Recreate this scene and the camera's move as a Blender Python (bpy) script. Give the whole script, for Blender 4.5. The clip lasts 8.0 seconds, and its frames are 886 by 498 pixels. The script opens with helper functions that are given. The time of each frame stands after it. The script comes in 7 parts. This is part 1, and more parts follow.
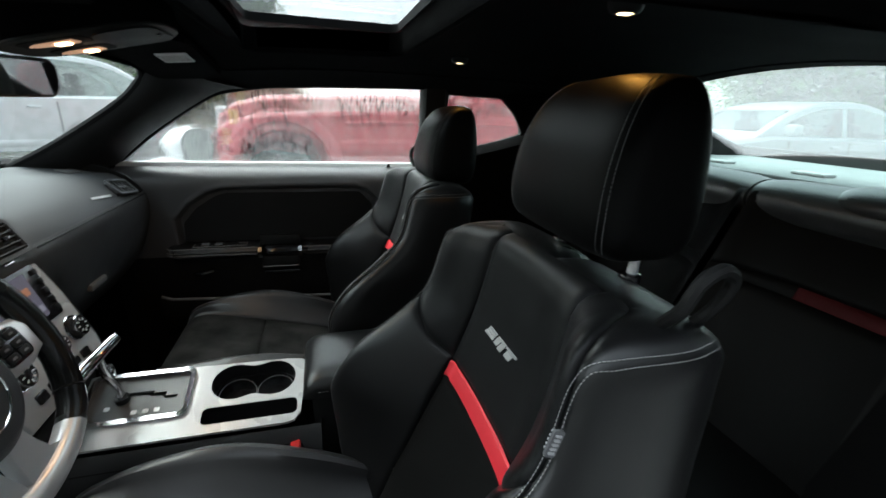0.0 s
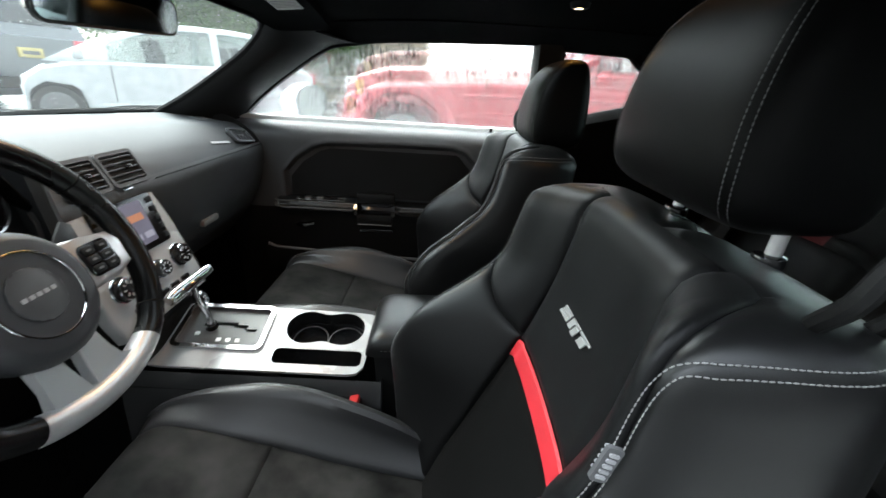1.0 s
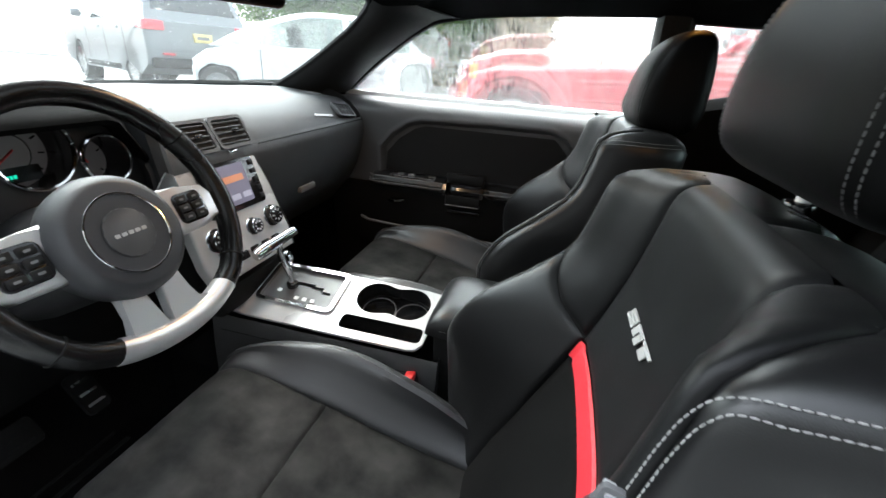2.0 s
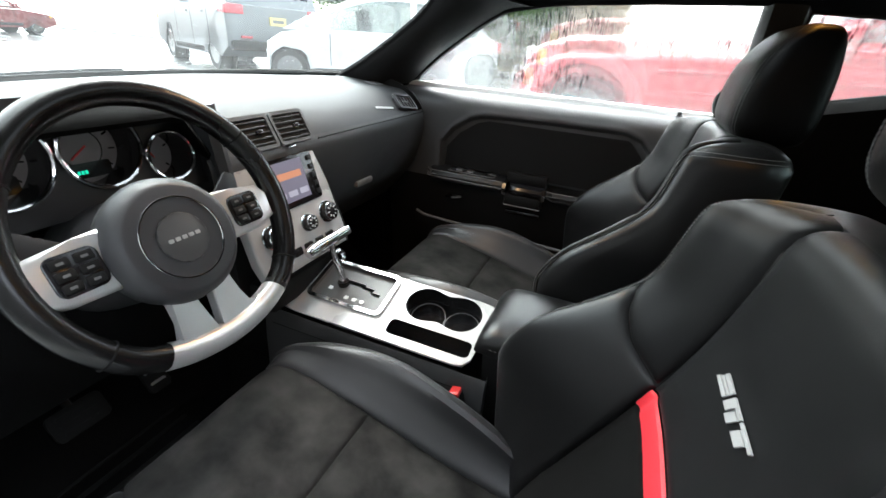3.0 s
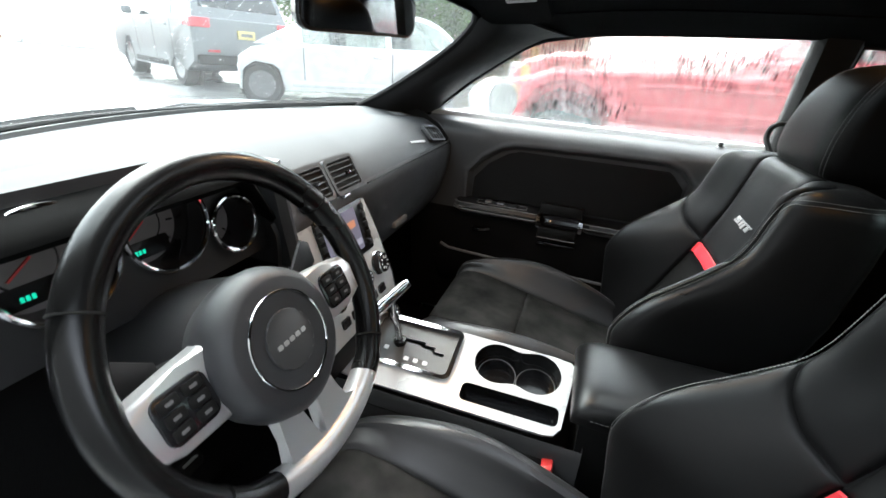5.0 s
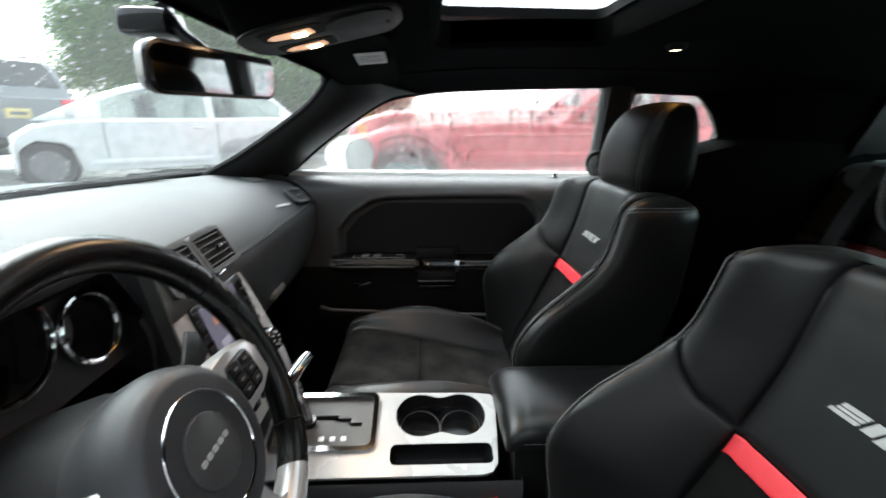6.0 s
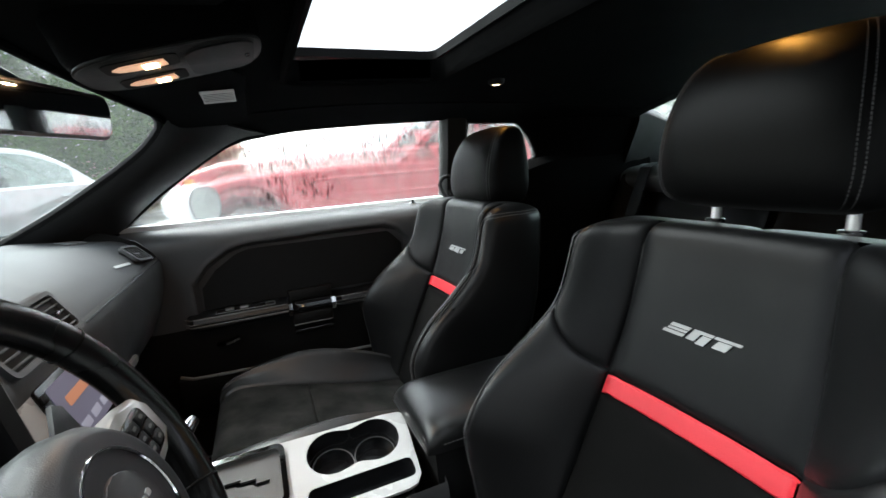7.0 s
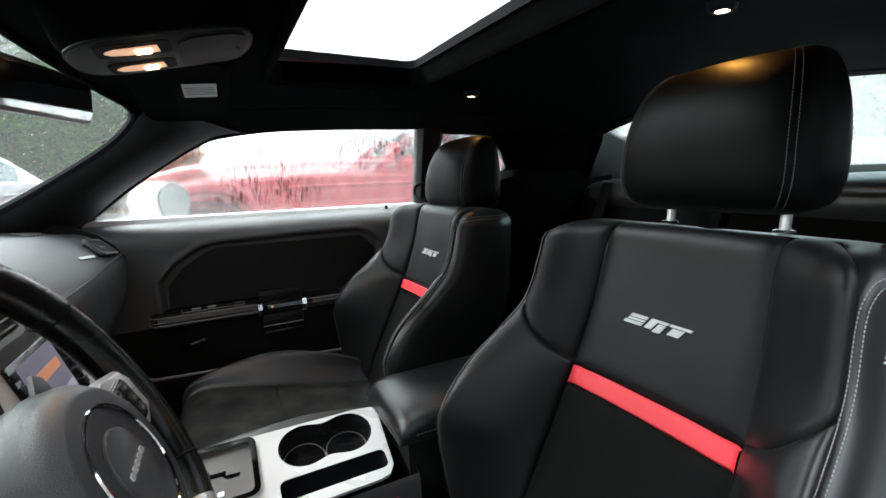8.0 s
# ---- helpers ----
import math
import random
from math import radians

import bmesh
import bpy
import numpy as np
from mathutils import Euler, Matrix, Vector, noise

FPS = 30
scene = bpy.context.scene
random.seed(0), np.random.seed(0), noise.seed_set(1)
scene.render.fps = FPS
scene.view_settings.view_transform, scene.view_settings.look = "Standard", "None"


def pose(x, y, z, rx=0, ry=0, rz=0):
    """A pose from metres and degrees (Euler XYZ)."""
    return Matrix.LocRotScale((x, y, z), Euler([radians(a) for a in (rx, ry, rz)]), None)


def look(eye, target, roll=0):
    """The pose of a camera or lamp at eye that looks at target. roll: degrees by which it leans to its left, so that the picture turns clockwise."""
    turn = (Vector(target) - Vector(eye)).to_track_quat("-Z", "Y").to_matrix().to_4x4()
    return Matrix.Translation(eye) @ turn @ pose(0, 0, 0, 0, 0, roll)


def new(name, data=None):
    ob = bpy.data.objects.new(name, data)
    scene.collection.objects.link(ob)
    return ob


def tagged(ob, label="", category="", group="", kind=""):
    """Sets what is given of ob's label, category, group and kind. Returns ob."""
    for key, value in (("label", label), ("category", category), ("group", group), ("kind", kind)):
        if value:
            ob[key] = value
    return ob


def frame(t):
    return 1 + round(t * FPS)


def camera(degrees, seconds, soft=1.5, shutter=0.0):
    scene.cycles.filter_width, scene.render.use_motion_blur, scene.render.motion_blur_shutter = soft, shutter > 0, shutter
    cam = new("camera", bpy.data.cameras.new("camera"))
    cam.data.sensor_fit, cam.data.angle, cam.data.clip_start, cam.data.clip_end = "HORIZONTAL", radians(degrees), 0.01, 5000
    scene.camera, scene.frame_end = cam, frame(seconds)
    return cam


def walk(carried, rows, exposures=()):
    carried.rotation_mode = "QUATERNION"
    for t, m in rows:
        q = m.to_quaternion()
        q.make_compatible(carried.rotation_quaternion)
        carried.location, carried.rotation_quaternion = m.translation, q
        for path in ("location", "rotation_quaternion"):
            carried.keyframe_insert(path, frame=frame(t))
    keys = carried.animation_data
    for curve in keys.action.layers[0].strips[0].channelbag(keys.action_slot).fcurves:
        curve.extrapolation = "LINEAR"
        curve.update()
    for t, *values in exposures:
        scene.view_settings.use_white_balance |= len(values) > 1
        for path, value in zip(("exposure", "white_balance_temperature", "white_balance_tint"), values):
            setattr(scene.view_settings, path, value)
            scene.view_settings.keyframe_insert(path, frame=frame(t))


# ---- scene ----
cam = camera(92.2, 8.0, shutter=0.4)
PATH = [
    (0, (-0.233, -0.87, 1.204), (0.295, 0.957, 0.587), 2.3),
    (0.5, (-0.198, -0.821, 1.169), (0.096, 1.037, 0.491), 3.3),
    (1, (-0.165, -0.807, 1.145), (-0.132, 1.057, 0.423), 3.5),
    (1.5, (-0.132, -0.798, 1.129), (-0.349, 1.04, 0.37), 3.5),
    (2, (-0.108, -0.768, 1.122), (-0.534, 1.014, 0.321), 4.1),
    (3.5, (-0.172, -0.694, 1.161), (-0.848, 0.965, 0.271), 4.7),
    (4, (-0.23, -0.691, 1.174), (-0.897, 0.974, 0.289), 5.2),
    (5.5, (-0.403, -0.68, 1.178), (-0.702, 1.155, 0.441), 3.1),
    (6, (-0.429, -0.687, 1.165), (-0.339, 1.229, 0.597), 0.7),
    (6.5, (-0.461, -0.702, 1.148), (0.035, 1.185, 0.708), -2.9),
    (7, (-0.495, -0.72, 1.131), (0.264, 1.088, 0.734), -4.0),
    (7.5, (-0.518, -0.738, 1.118), (0.369, 1.021, 0.771), -2.0),
    (8, (-0.53, -0.746, 1.104), (0.379, 1.004, 0.771), -1.7),
]
walk(cam, [(t, look(eye, target, roll)) for t, eye, target, roll in PATH],
     exposures=[(0.0, 2.95, 6200, 2), (0.5, 3.40, 6200, 2), (1.0, 3.75, 6250, 4), (2.0, 4.1, 6300, 6), (4.2, 4.1, 6400, 7), (5.5, 3.9, 6300, 6), (6.5, 3.55, 6300, 6), (8.0, 3.60, 6300, 6)])


# ---- world and large lights ----
world = bpy.data.worlds.new("overcast_sky")
scene.world = world
world.use_nodes = True
wn, wl = world.node_tree.nodes, world.node_tree.links
sky = wn.new("ShaderNodeTexSky")
sky.sky_type = "NISHITA"
sky.sun_disc = False
sky.sun_elevation, sky.sun_rotation = radians(53), radians(315)
sky.air_density, sky.dust_density = 1.0, 3.0
grey = wn.new("ShaderNodeHueSaturation")
grey.inputs["Saturation"].default_value = 0.26
wl.new(sky.outputs["Color"], grey.inputs["Color"])
wl.new(grey.outputs["Color"], wn["Background"].inputs["Color"])
wn["Background"].inputs["Strength"].default_value = 0.15

sun = new("sun", bpy.data.lights.new("sun", "SUN"))
sun.data.energy, sun.data.angle, sun.data.color = 0.8, radians(95), (0.91, 1.0, 0.99)
sun.matrix_world = look((-5.0, 5.0, 9.5), (0, 0, 0))


# ---- materials ----
def mat(name, color, rough=0.5, metal=0.0, grain=0.0, scale=300.0, vary=0.15, vary_scale=6.0, spec=0.5, coat=0.0, kind="noise", stretch=None, wear=0.12, sheen=0.0):
    """A procedural surface: two scales of colour change, gloss change and fine relief."""
    m = bpy.data.materials.new(name)
    m.use_nodes = True
    n, l = m.node_tree.nodes, m.node_tree.links
    b = n["Principled BSDF"]
    b.inputs["Metallic"].default_value = metal
    b.inputs["Specular IOR Level"].default_value = spec
    b.inputs["Coat Weight"].default_value = coat
    b.inputs["Coat Roughness"].default_value = 0.08
    b.inputs["Sheen Weight"].default_value, b.inputs["Sheen Roughness"].default_value = sheen, 0.35
    co = n.new("ShaderNodeTexCoord")
    src = co.outputs["Object"]
    if stretch:
        mp = n.new("ShaderNodeMapping")
        mp.inputs["Scale"].default_value = stretch
        l.new(src, mp.inputs["Vector"])
        src = mp.outputs["Vector"]
    big = n.new("ShaderNodeTexNoise")
    big.inputs["Scale"].default_value, big.inputs["Detail"].default_value = vary_scale, 5
    l.new(src, big.inputs["Vector"])
    fine = n.new("ShaderNodeTexNoise" if kind == "noise" else "ShaderNodeTexVoronoi")
    fine.inputs["Scale"].default_value = scale
    l.new(src, fine.inputs["Vector"])
    fine_out = fine.outputs["Fac"] if kind == "noise" else fine.outputs["Distance"]
    ramp = n.new("ShaderNodeMapRange")
    ramp.inputs["To Min"].default_value, ramp.inputs["To Max"].default_value = 1 - vary, 1 + vary
    ramp.inputs["From Min"].default_value, ramp.inputs["From Max"].default_value = 0.3, 0.7
    l.new(big.outputs["Fac"], ramp.inputs["Value"])
    mul = n.new("ShaderNodeVectorMath")
    mul.operation = "SCALE"
    mul.inputs[0].default_value = color
    l.new(ramp.outputs["Result"], mul.inputs["Scale"])
    l.new(mul.outputs["Vector"], b.inputs["Base Color"])
    rr = n.new("ShaderNodeMapRange")
    rr.inputs["From Min"].default_value, rr.inputs["From Max"].default_value = 0.3, 0.7
    rr.inputs["To Min"].default_value, rr.inputs["To Max"].default_value = max(0.02, rough - wear), min(1, rough + wear)
    l.new(big.outputs["Fac"], rr.inputs["Value"])
    l.new(rr.outputs["Result"], b.inputs["Roughness"])
    if grain:
        bump = n.new("ShaderNodeBump")
        bump.inputs["Strength"].default_value = grain
        bump.inputs["Distance"].default_value = 0.0008
        l.new(fine_out, bump.inputs["Height"])
        l.new(bump.outputs["Normal"], b.inputs["Normal"])
    return m


def glow(name, color, strength):
    m = bpy.data.materials.new(name)
    m.use_nodes = True
    n, l = m.node_tree.nodes, m.node_tree.links
    b = n["Principled BSDF"]
    b.inputs["Base Color"].default_value = (*color, 1)
    b.inputs["Emission Color"].default_value = (*color, 1)
    b.inputs["Emission Strength"].default_value = strength
    return m


def wet_glass(name, tint, film, drop_scale, runs, blur=0.0):
    """A clear pane with a film of fine rain drops, through which runs of water have cut clear paths.
    blur: how far the water on it softens the view, for panes with two faces."""
    m = bpy.data.materials.new(name)
    m.use_nodes = True
    n, l = m.node_tree.nodes, m.node_tree.links
    n.remove(n["Principled BSDF"])
    out = n["Material Output"]
    clear = n.new("ShaderNodeBsdfTransparent")
    clear.inputs["Color"].default_value = (*tint, 1)
    shine = n.new("ShaderNodeBsdfGlossy")
    shine.inputs["Roughness"].default_value = 0.03
    face = n.new("ShaderNodeLayerWeight")
    face.inputs["Blend"].default_value = 0.5
    power = n.new("ShaderNodeMath")
    power.operation = "POWER"
    power.inputs[1].default_value = 5.0
    l.new(face.outputs["Facing"], power.inputs[0])
    fres = n.new("ShaderNodeMath")
    fres.operation = "MULTIPLY_ADD"
    fres.inputs[1].default_value, fres.inputs[2].default_value = 0.5, 0.04
    l.new(power.outputs["Value"], fres.inputs[0])
    pane = n.new("ShaderNodeMixShader")
    l.new(fres.outputs["Value"], pane.inputs["Fac"])
    soft_ = n.new("ShaderNodeBsdfRefraction")
    soft_.inputs["IOR"].default_value, soft_.inputs["Roughness"].default_value = 1.15, blur
    soft_.inputs["Color"].default_value = (*tint, 1)
    misted = n.new("ShaderNodeMixShader")
    misted.inputs["Fac"].default_value = 0.7 if blur else 0.0
    l.new(clear.outputs["BSDF"], misted.inputs[1])
    l.new(soft_.outputs["BSDF"], misted.inputs[2])
    l.new(misted.outputs["Shader"], pane.inputs[1])
    l.new(shine.outputs["BSDF"], pane.inputs[2])
    veil = n.new("ShaderNodeBsdfTranslucent")
    veil.inputs["Color"].default_value = (0.9, 0.93, 0.93, 1)
    co = n.new("ShaderNodeTexCoord")
    mp = n.new("ShaderNodeMapping")
    mp.inputs["Scale"].default_value = (270, 0, 24)
    l.new(co.outputs["Object"], mp.inputs["Vector"])
    streak = n.new("ShaderNodeTexNoise")
    streak.inputs["Scale"].default_value, streak.inputs["Detail"].default_value, streak.inputs["Distortion"].default_value = 1.0, 2, 0.9
    l.new(mp.outputs["Vector"], streak.inputs["Vector"])
    cut = n.new("ShaderNodeMapRange")
    cut.inputs["From Min"].default_value, cut.inputs["From Max"].default_value = 0.53, 0.58
    cut.inputs["To Min"].default_value, cut.inputs["To Max"].default_value = 0.0, 1.0
    l.new(streak.outputs["Fac"], cut.inputs["Value"])
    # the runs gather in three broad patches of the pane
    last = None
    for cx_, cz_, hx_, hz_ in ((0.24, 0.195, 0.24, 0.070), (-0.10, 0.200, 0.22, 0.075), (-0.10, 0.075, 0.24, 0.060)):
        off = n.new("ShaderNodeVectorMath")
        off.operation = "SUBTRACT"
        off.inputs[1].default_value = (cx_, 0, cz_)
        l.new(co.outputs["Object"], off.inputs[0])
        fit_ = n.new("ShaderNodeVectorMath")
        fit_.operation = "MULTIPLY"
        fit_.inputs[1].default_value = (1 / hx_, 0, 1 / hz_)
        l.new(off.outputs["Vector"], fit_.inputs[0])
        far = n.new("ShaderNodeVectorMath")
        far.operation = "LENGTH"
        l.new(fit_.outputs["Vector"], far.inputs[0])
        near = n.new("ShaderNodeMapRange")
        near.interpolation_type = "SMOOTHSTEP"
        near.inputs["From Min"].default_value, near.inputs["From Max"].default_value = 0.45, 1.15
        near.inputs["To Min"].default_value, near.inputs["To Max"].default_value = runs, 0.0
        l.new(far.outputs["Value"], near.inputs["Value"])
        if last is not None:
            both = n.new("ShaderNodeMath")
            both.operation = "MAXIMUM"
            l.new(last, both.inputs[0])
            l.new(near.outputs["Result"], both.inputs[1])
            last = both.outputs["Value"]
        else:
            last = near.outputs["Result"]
    zone = n.new("ShaderNodeTexNoise")
    zone.inputs["Scale"].default_value, zone.inputs["Detail"].default_value = 16.0, 3
    l.new(co.outputs["Object"], zone.inputs["Vector"])
    wet = n.new("ShaderNodeMapRange")
    wet.inputs["From Min"].default_value, wet.inputs["From Max"].default_value = 0.38, 0.52
    wet.inputs["To Min"].default_value, wet.inputs["To Max"].default_value = 0.15, 1.0
    l.new(zone.outputs["Fac"], wet.inputs["Value"])
    upper = n.new("ShaderNodeMath")
    upper.operation = "MULTIPLY"
    l.new(wet.outputs["Result"], upper.inputs[0])
    l.new(last, upper.inputs[1])
    path = n.new("ShaderNodeMath")
    path.operation = "MULTIPLY"
    l.new(cut.outputs["Result"], path.inputs[0])
    l.new(upper.outputs["Value"], path.inputs[1])
    left = n.new("ShaderNodeMath")
    left.operation = "SUBTRACT"
    left.inputs[0].default_value = 1.0
    l.new(path.outputs["Value"], left.inputs[1])
    drops = n.new("ShaderNodeTexVoronoi")
    drops.inputs["Scale"].default_value = drop_scale
    l.new(co.outputs["Object"], drops.inputs["Vector"])
    dr = n.new("ShaderNodeMapRange")
    dr.inputs["From Min"].default_value, dr.inputs["From Max"].default_value = 0.10, 0.34
    dr.inputs["To Min"].default_value, dr.inputs["To Max"].default_value = 1.0, 0.75
    l.new(drops.outputs["Distance"], dr.inputs["Value"])
    a = n.new("ShaderNodeMath")
    a.operation = "MULTIPLY"
    l.new(left.outputs["Value"], a.inputs[0])
    l.new(dr.outputs["Result"], a.inputs[1])
    f = n.new("ShaderNodeMath")
    f.operation = "MULTIPLY"
    f.inputs[1].default_value = film
    l.new(a.outputs["Value"], f.inputs[0])
    # runs bend dark surroundings into view; that darkness is put into the tint
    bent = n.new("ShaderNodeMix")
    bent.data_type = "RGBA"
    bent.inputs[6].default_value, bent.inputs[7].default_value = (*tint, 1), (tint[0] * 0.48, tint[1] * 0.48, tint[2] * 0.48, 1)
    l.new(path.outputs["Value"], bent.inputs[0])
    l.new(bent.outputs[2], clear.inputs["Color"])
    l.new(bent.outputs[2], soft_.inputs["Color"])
    mix = n.new("ShaderNodeMixShader")
    l.new(f.outputs["Value"], mix.inputs["Fac"])
    l.new(pane.outputs["Shader"], mix.inputs[1])
    l.new(veil.outputs["BSDF"], mix.inputs[2])
    l.new(mix.outputs["Shader"], out.inputs["Surface"])
    return m


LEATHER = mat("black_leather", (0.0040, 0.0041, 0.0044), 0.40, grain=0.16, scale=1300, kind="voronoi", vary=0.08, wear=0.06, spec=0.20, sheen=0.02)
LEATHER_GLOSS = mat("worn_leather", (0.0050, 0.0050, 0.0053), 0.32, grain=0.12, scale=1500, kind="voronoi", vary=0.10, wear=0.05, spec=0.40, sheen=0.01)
RIM_LEATHER = mat("polished_rim_leather", (0.005, 0.005, 0.0051), 0.25, grain=0.08, scale=1500, kind="voronoi", vary=0.1, wear=0.04, spec=0.34)
# cushion bolsters: the worn leather, base lightened to stand for window light
CUSHION_LEATHER = mat("lightened_worn_leather", (0.021, 0.021, 0.022), 0.36, grain=0.12, scale=1400, kind="voronoi", vary=0.12, wear=0.05, spec=0.6)
# bench rolls and bumps: base lightened to stand for rear window sky light
ROLL_LEATHER = mat("sky_lightened_leather", (0.040, 0.0405, 0.041), 0.36, grain=0.10, scale=1400, kind="voronoi", vary=0.12, wear=0.05, spec=0.9)
# matte leather darkened to stand for shade on the bench; head restraints share it
DARKENED_LEATHER = mat("darkened_matte_leather", (0.0018, 0.0018, 0.0019), 0.46, grain=0.14, scale=1500, kind="voronoi", vary=0.08, wear=0.03, spec=0.09, sheen=0.008)
# rear stripe: the seats' red with the cabin's shade put into the colour
REAR_RED = mat("shaded_red_leather", (0.06, 0.004, 0.006), 0.6, grain=0.2, scale=800, vary=0.06, spec=0.15)
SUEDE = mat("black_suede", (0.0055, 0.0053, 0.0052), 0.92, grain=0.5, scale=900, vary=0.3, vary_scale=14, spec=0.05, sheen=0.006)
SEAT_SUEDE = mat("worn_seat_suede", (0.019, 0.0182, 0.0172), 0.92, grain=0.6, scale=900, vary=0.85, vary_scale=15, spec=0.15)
RED_LEATHER = mat("red_leather", (0.62, 0.022, 0.035), 0.45, grain=0.2, scale=800, kind="voronoi", vary=0.06)
THREAD = mat("grey_thread", (0.19, 0.19, 0.186), 0.7, grain=0.3, scale=1500)
PAD = mat("soft_black_plastic", (0.036, 0.0365, 0.037), 0.42, grain=0.4, scale=900, vary=0.10, spec=0.55)
DASH_PAD = mat("dash_top_plastic", (0.056, 0.058, 0.061), 0.58, grain=0.30, scale=1100, vary=0.10, spec=0.24, wear=0.04)
DOOR_PAD = mat("soft_door_plastic", (0.055, 0.056, 0.058), 0.45, grain=0.4, scale=900, vary=0.10, spec=0.5)
PILLAR = mat("matte_pillar_plastic", (0.014, 0.014, 0.0145), 0.6, grain=0.4, scale=900, vary=0.1, spec=0.2)
REST_THREAD = mat("dark_grey_thread", (0.075, 0.075, 0.075), 0.7, grain=0.3, scale=1500)
CLUSTER = mat("dark_cluster_plastic", (0.016, 0.016, 0.017), 0.45, grain=0.3, scale=900, vary=0.1, spec=0.4)
BROW = mat("flocked_black_plastic", (0.003, 0.003, 0.003), 0.9, grain=0.5, scale=1100, vary=0.15, spec=0.05)
TRIM = mat("black_trim_plastic", (0.0045, 0.0045, 0.0046), 0.55, grain=0.35, scale=900, vary=0.12, spec=0.22)
GLOSS = mat("gloss_black_plastic", (0.010, 0.010, 0.011), 0.16, grain=0.03, scale=200, vary=0.1, wear=0.06)
SLATE = mat("slate_grey_plastic", (0.029, 0.0295, 0.0315), 0.42, grain=0.35, scale=1000, vary=0.08)
RUBBER = mat("black_rubber", (0.004, 0.004, 0.004), 0.75, grain=0.3, scale=500, spec=0.2)
LINER = mat("black_headliner_cloth", (0.0018, 0.0018, 0.0018), 0.97, grain=0.6, scale=1200, vary=0.15, spec=0.03)
CARPET = mat("black_carpet", (0.0035, 0.0035, 0.0035), 0.97, grain=1.0, scale=900, vary=0.4, spec=0.03)
SILVER = mat("satin_silver_plastic", (0.43, 0.43, 0.425), 0.32, metal=0.15, grain=0.08, scale=1500, vary=0.05)
STACK_SILVER = mat("dull_silver_plastic", (0.42, 0.42, 0.415), 0.34, metal=0.15, grain=0.1, scale=1500, vary=0.05)
CHROME = mat("chrome", (0.66, 0.66, 0.67), 0.10, metal=1.0, grain=0.02, scale=60, vary=0.04, wear=0.05)
STEEL = mat("brushed_steel", (0.45, 0.45, 0.45), 0.3, metal=1.0, grain=0.2, scale=500, vary=0.1)
GREY_PLASTIC = mat("grey_plastic", (0.0045, 0.0045, 0.0044), 0.5, grain=0.3, scale=900, spec=0.25)
PAPER = mat("white_paper_label", (0.62, 0.62, 0.60), 0.6, grain=0.1, scale=300, vary=0.05)
GREY_INK = mat("grey_print", (0.13, 0.13, 0.13), 0.6)
WHITE_INK = mat("white_print", (0.65, 0.65, 0.65), 0.5)
RED_INK = mat("red_print", (0.6, 0.03, 0.03), 0.5)
SHELF = mat("grey_shelf_cloth", (0.26, 0.27, 0.27), 0.85, grain=0.6, scale=900, vary=0.1)
PALE_PLASTIC = mat("pale_grey_plastic", (0.42, 0.43, 0.43), 0.45, grain=0.2, scale=700, vary=0.05)
GREY_LIP = mat("worn_grey_plastic", (0.17, 0.17, 0.17), 0.4, grain=0.2, scale=900)
TAG_INK = mat("pale_woven_print", (0.26, 0.26, 0.27), 0.7, grain=0.3, scale=1500)
TAG = mat("grey_woven_tag", (0.07, 0.07, 0.075), 0.7, grain=0.4, scale=1500)
DIAL = glow("backlit_dial", (0.12, 0.112, 0.112), 0.006)
RED_PLASTIC = mat("red_plastic", (0.65, 0.03, 0.03), 0.35, grain=0.05)
LAMP = glow("warm_lamp_lens", (1.0, 0.56, 0.36), 0.045)
LAMP_HOT = glow("warm_bulb", (1.0, 0.66, 0.36), 1.2)
SCREEN = glow("display_violet", (0.09, 0.085, 0.12), 0.07)
SCREEN_2 = glow("display_orange", (0.36, 0.15, 0.08), 0.06)
SCREEN_3 = glow("display_pale", (0.26, 0.26, 0.32), 0.05)
GREEN = glow("green_digits", (0.02, 0.65, 0.40), 0.06)
DARK_MIRROR = mat("dimmed_mirror_glass", (0.62, 0.64, 0.66), 0.03, metal=1.0, vary=0.01, wear=0.01)
WINDSHIELD = wet_glass("wet_windshield_glass", (0.40, 0.425, 0.42), 0.02, 90, 0.0)
SIDE_GLASS = wet_glass("rain_streaked_glass", (0.69, 0.70, 0.697), 0.022, 160, 1.0, 0.11)
ROOF_GLASS = wet_glass("wet_roof_glass", (0.47, 0.48, 0.48), 0.04, 120, 0.0)
REAR_GLASS = wet_glass("wet_tinted_rear_glass", (0.38, 0.50, 0.475), 0.14, 70, 0.3)
DROP = mat("rain_drop", (0.85, 0.87, 0.87), 0.05, vary=0.02, wear=0.02)
DROP.node_tree.nodes["Principled BSDF"].inputs["Transmission Weight"].default_value = 0.55
DROP.node_tree.nodes["Principled BSDF"].inputs["IOR"].default_value = 1.33
PAINT = mat("pale_silver_paint", (0.62, 0.64, 0.65), 0.25, metal=0.2, coat=0.8, vary=0.03)
RED_PAINT = mat("red_paint", (0.42, 0.010, 0.024), 0.28, coat=0.7, vary=0.06)
WHITE_PAINT = mat("white_paint", (0.64, 0.66, 0.65), 0.28, coat=0.7, vary=0.04)
GREY_PAINT = mat("silver_grey_paint", (0.17, 0.182, 0.19), 0.33, metal=0.2, coat=0.3, vary=0.03, wear=0.02)
BRIGHT = mat("bright_nickel", (0.82, 0.82, 0.82), 0.22, metal=0.35, grain=0.02, vary=0.03, wear=0.05)
COWL = mat("wet_grey_plastic", (0.055, 0.058, 0.058), 0.22, grain=0.5, scale=120, vary=0.3, vary_scale=9)
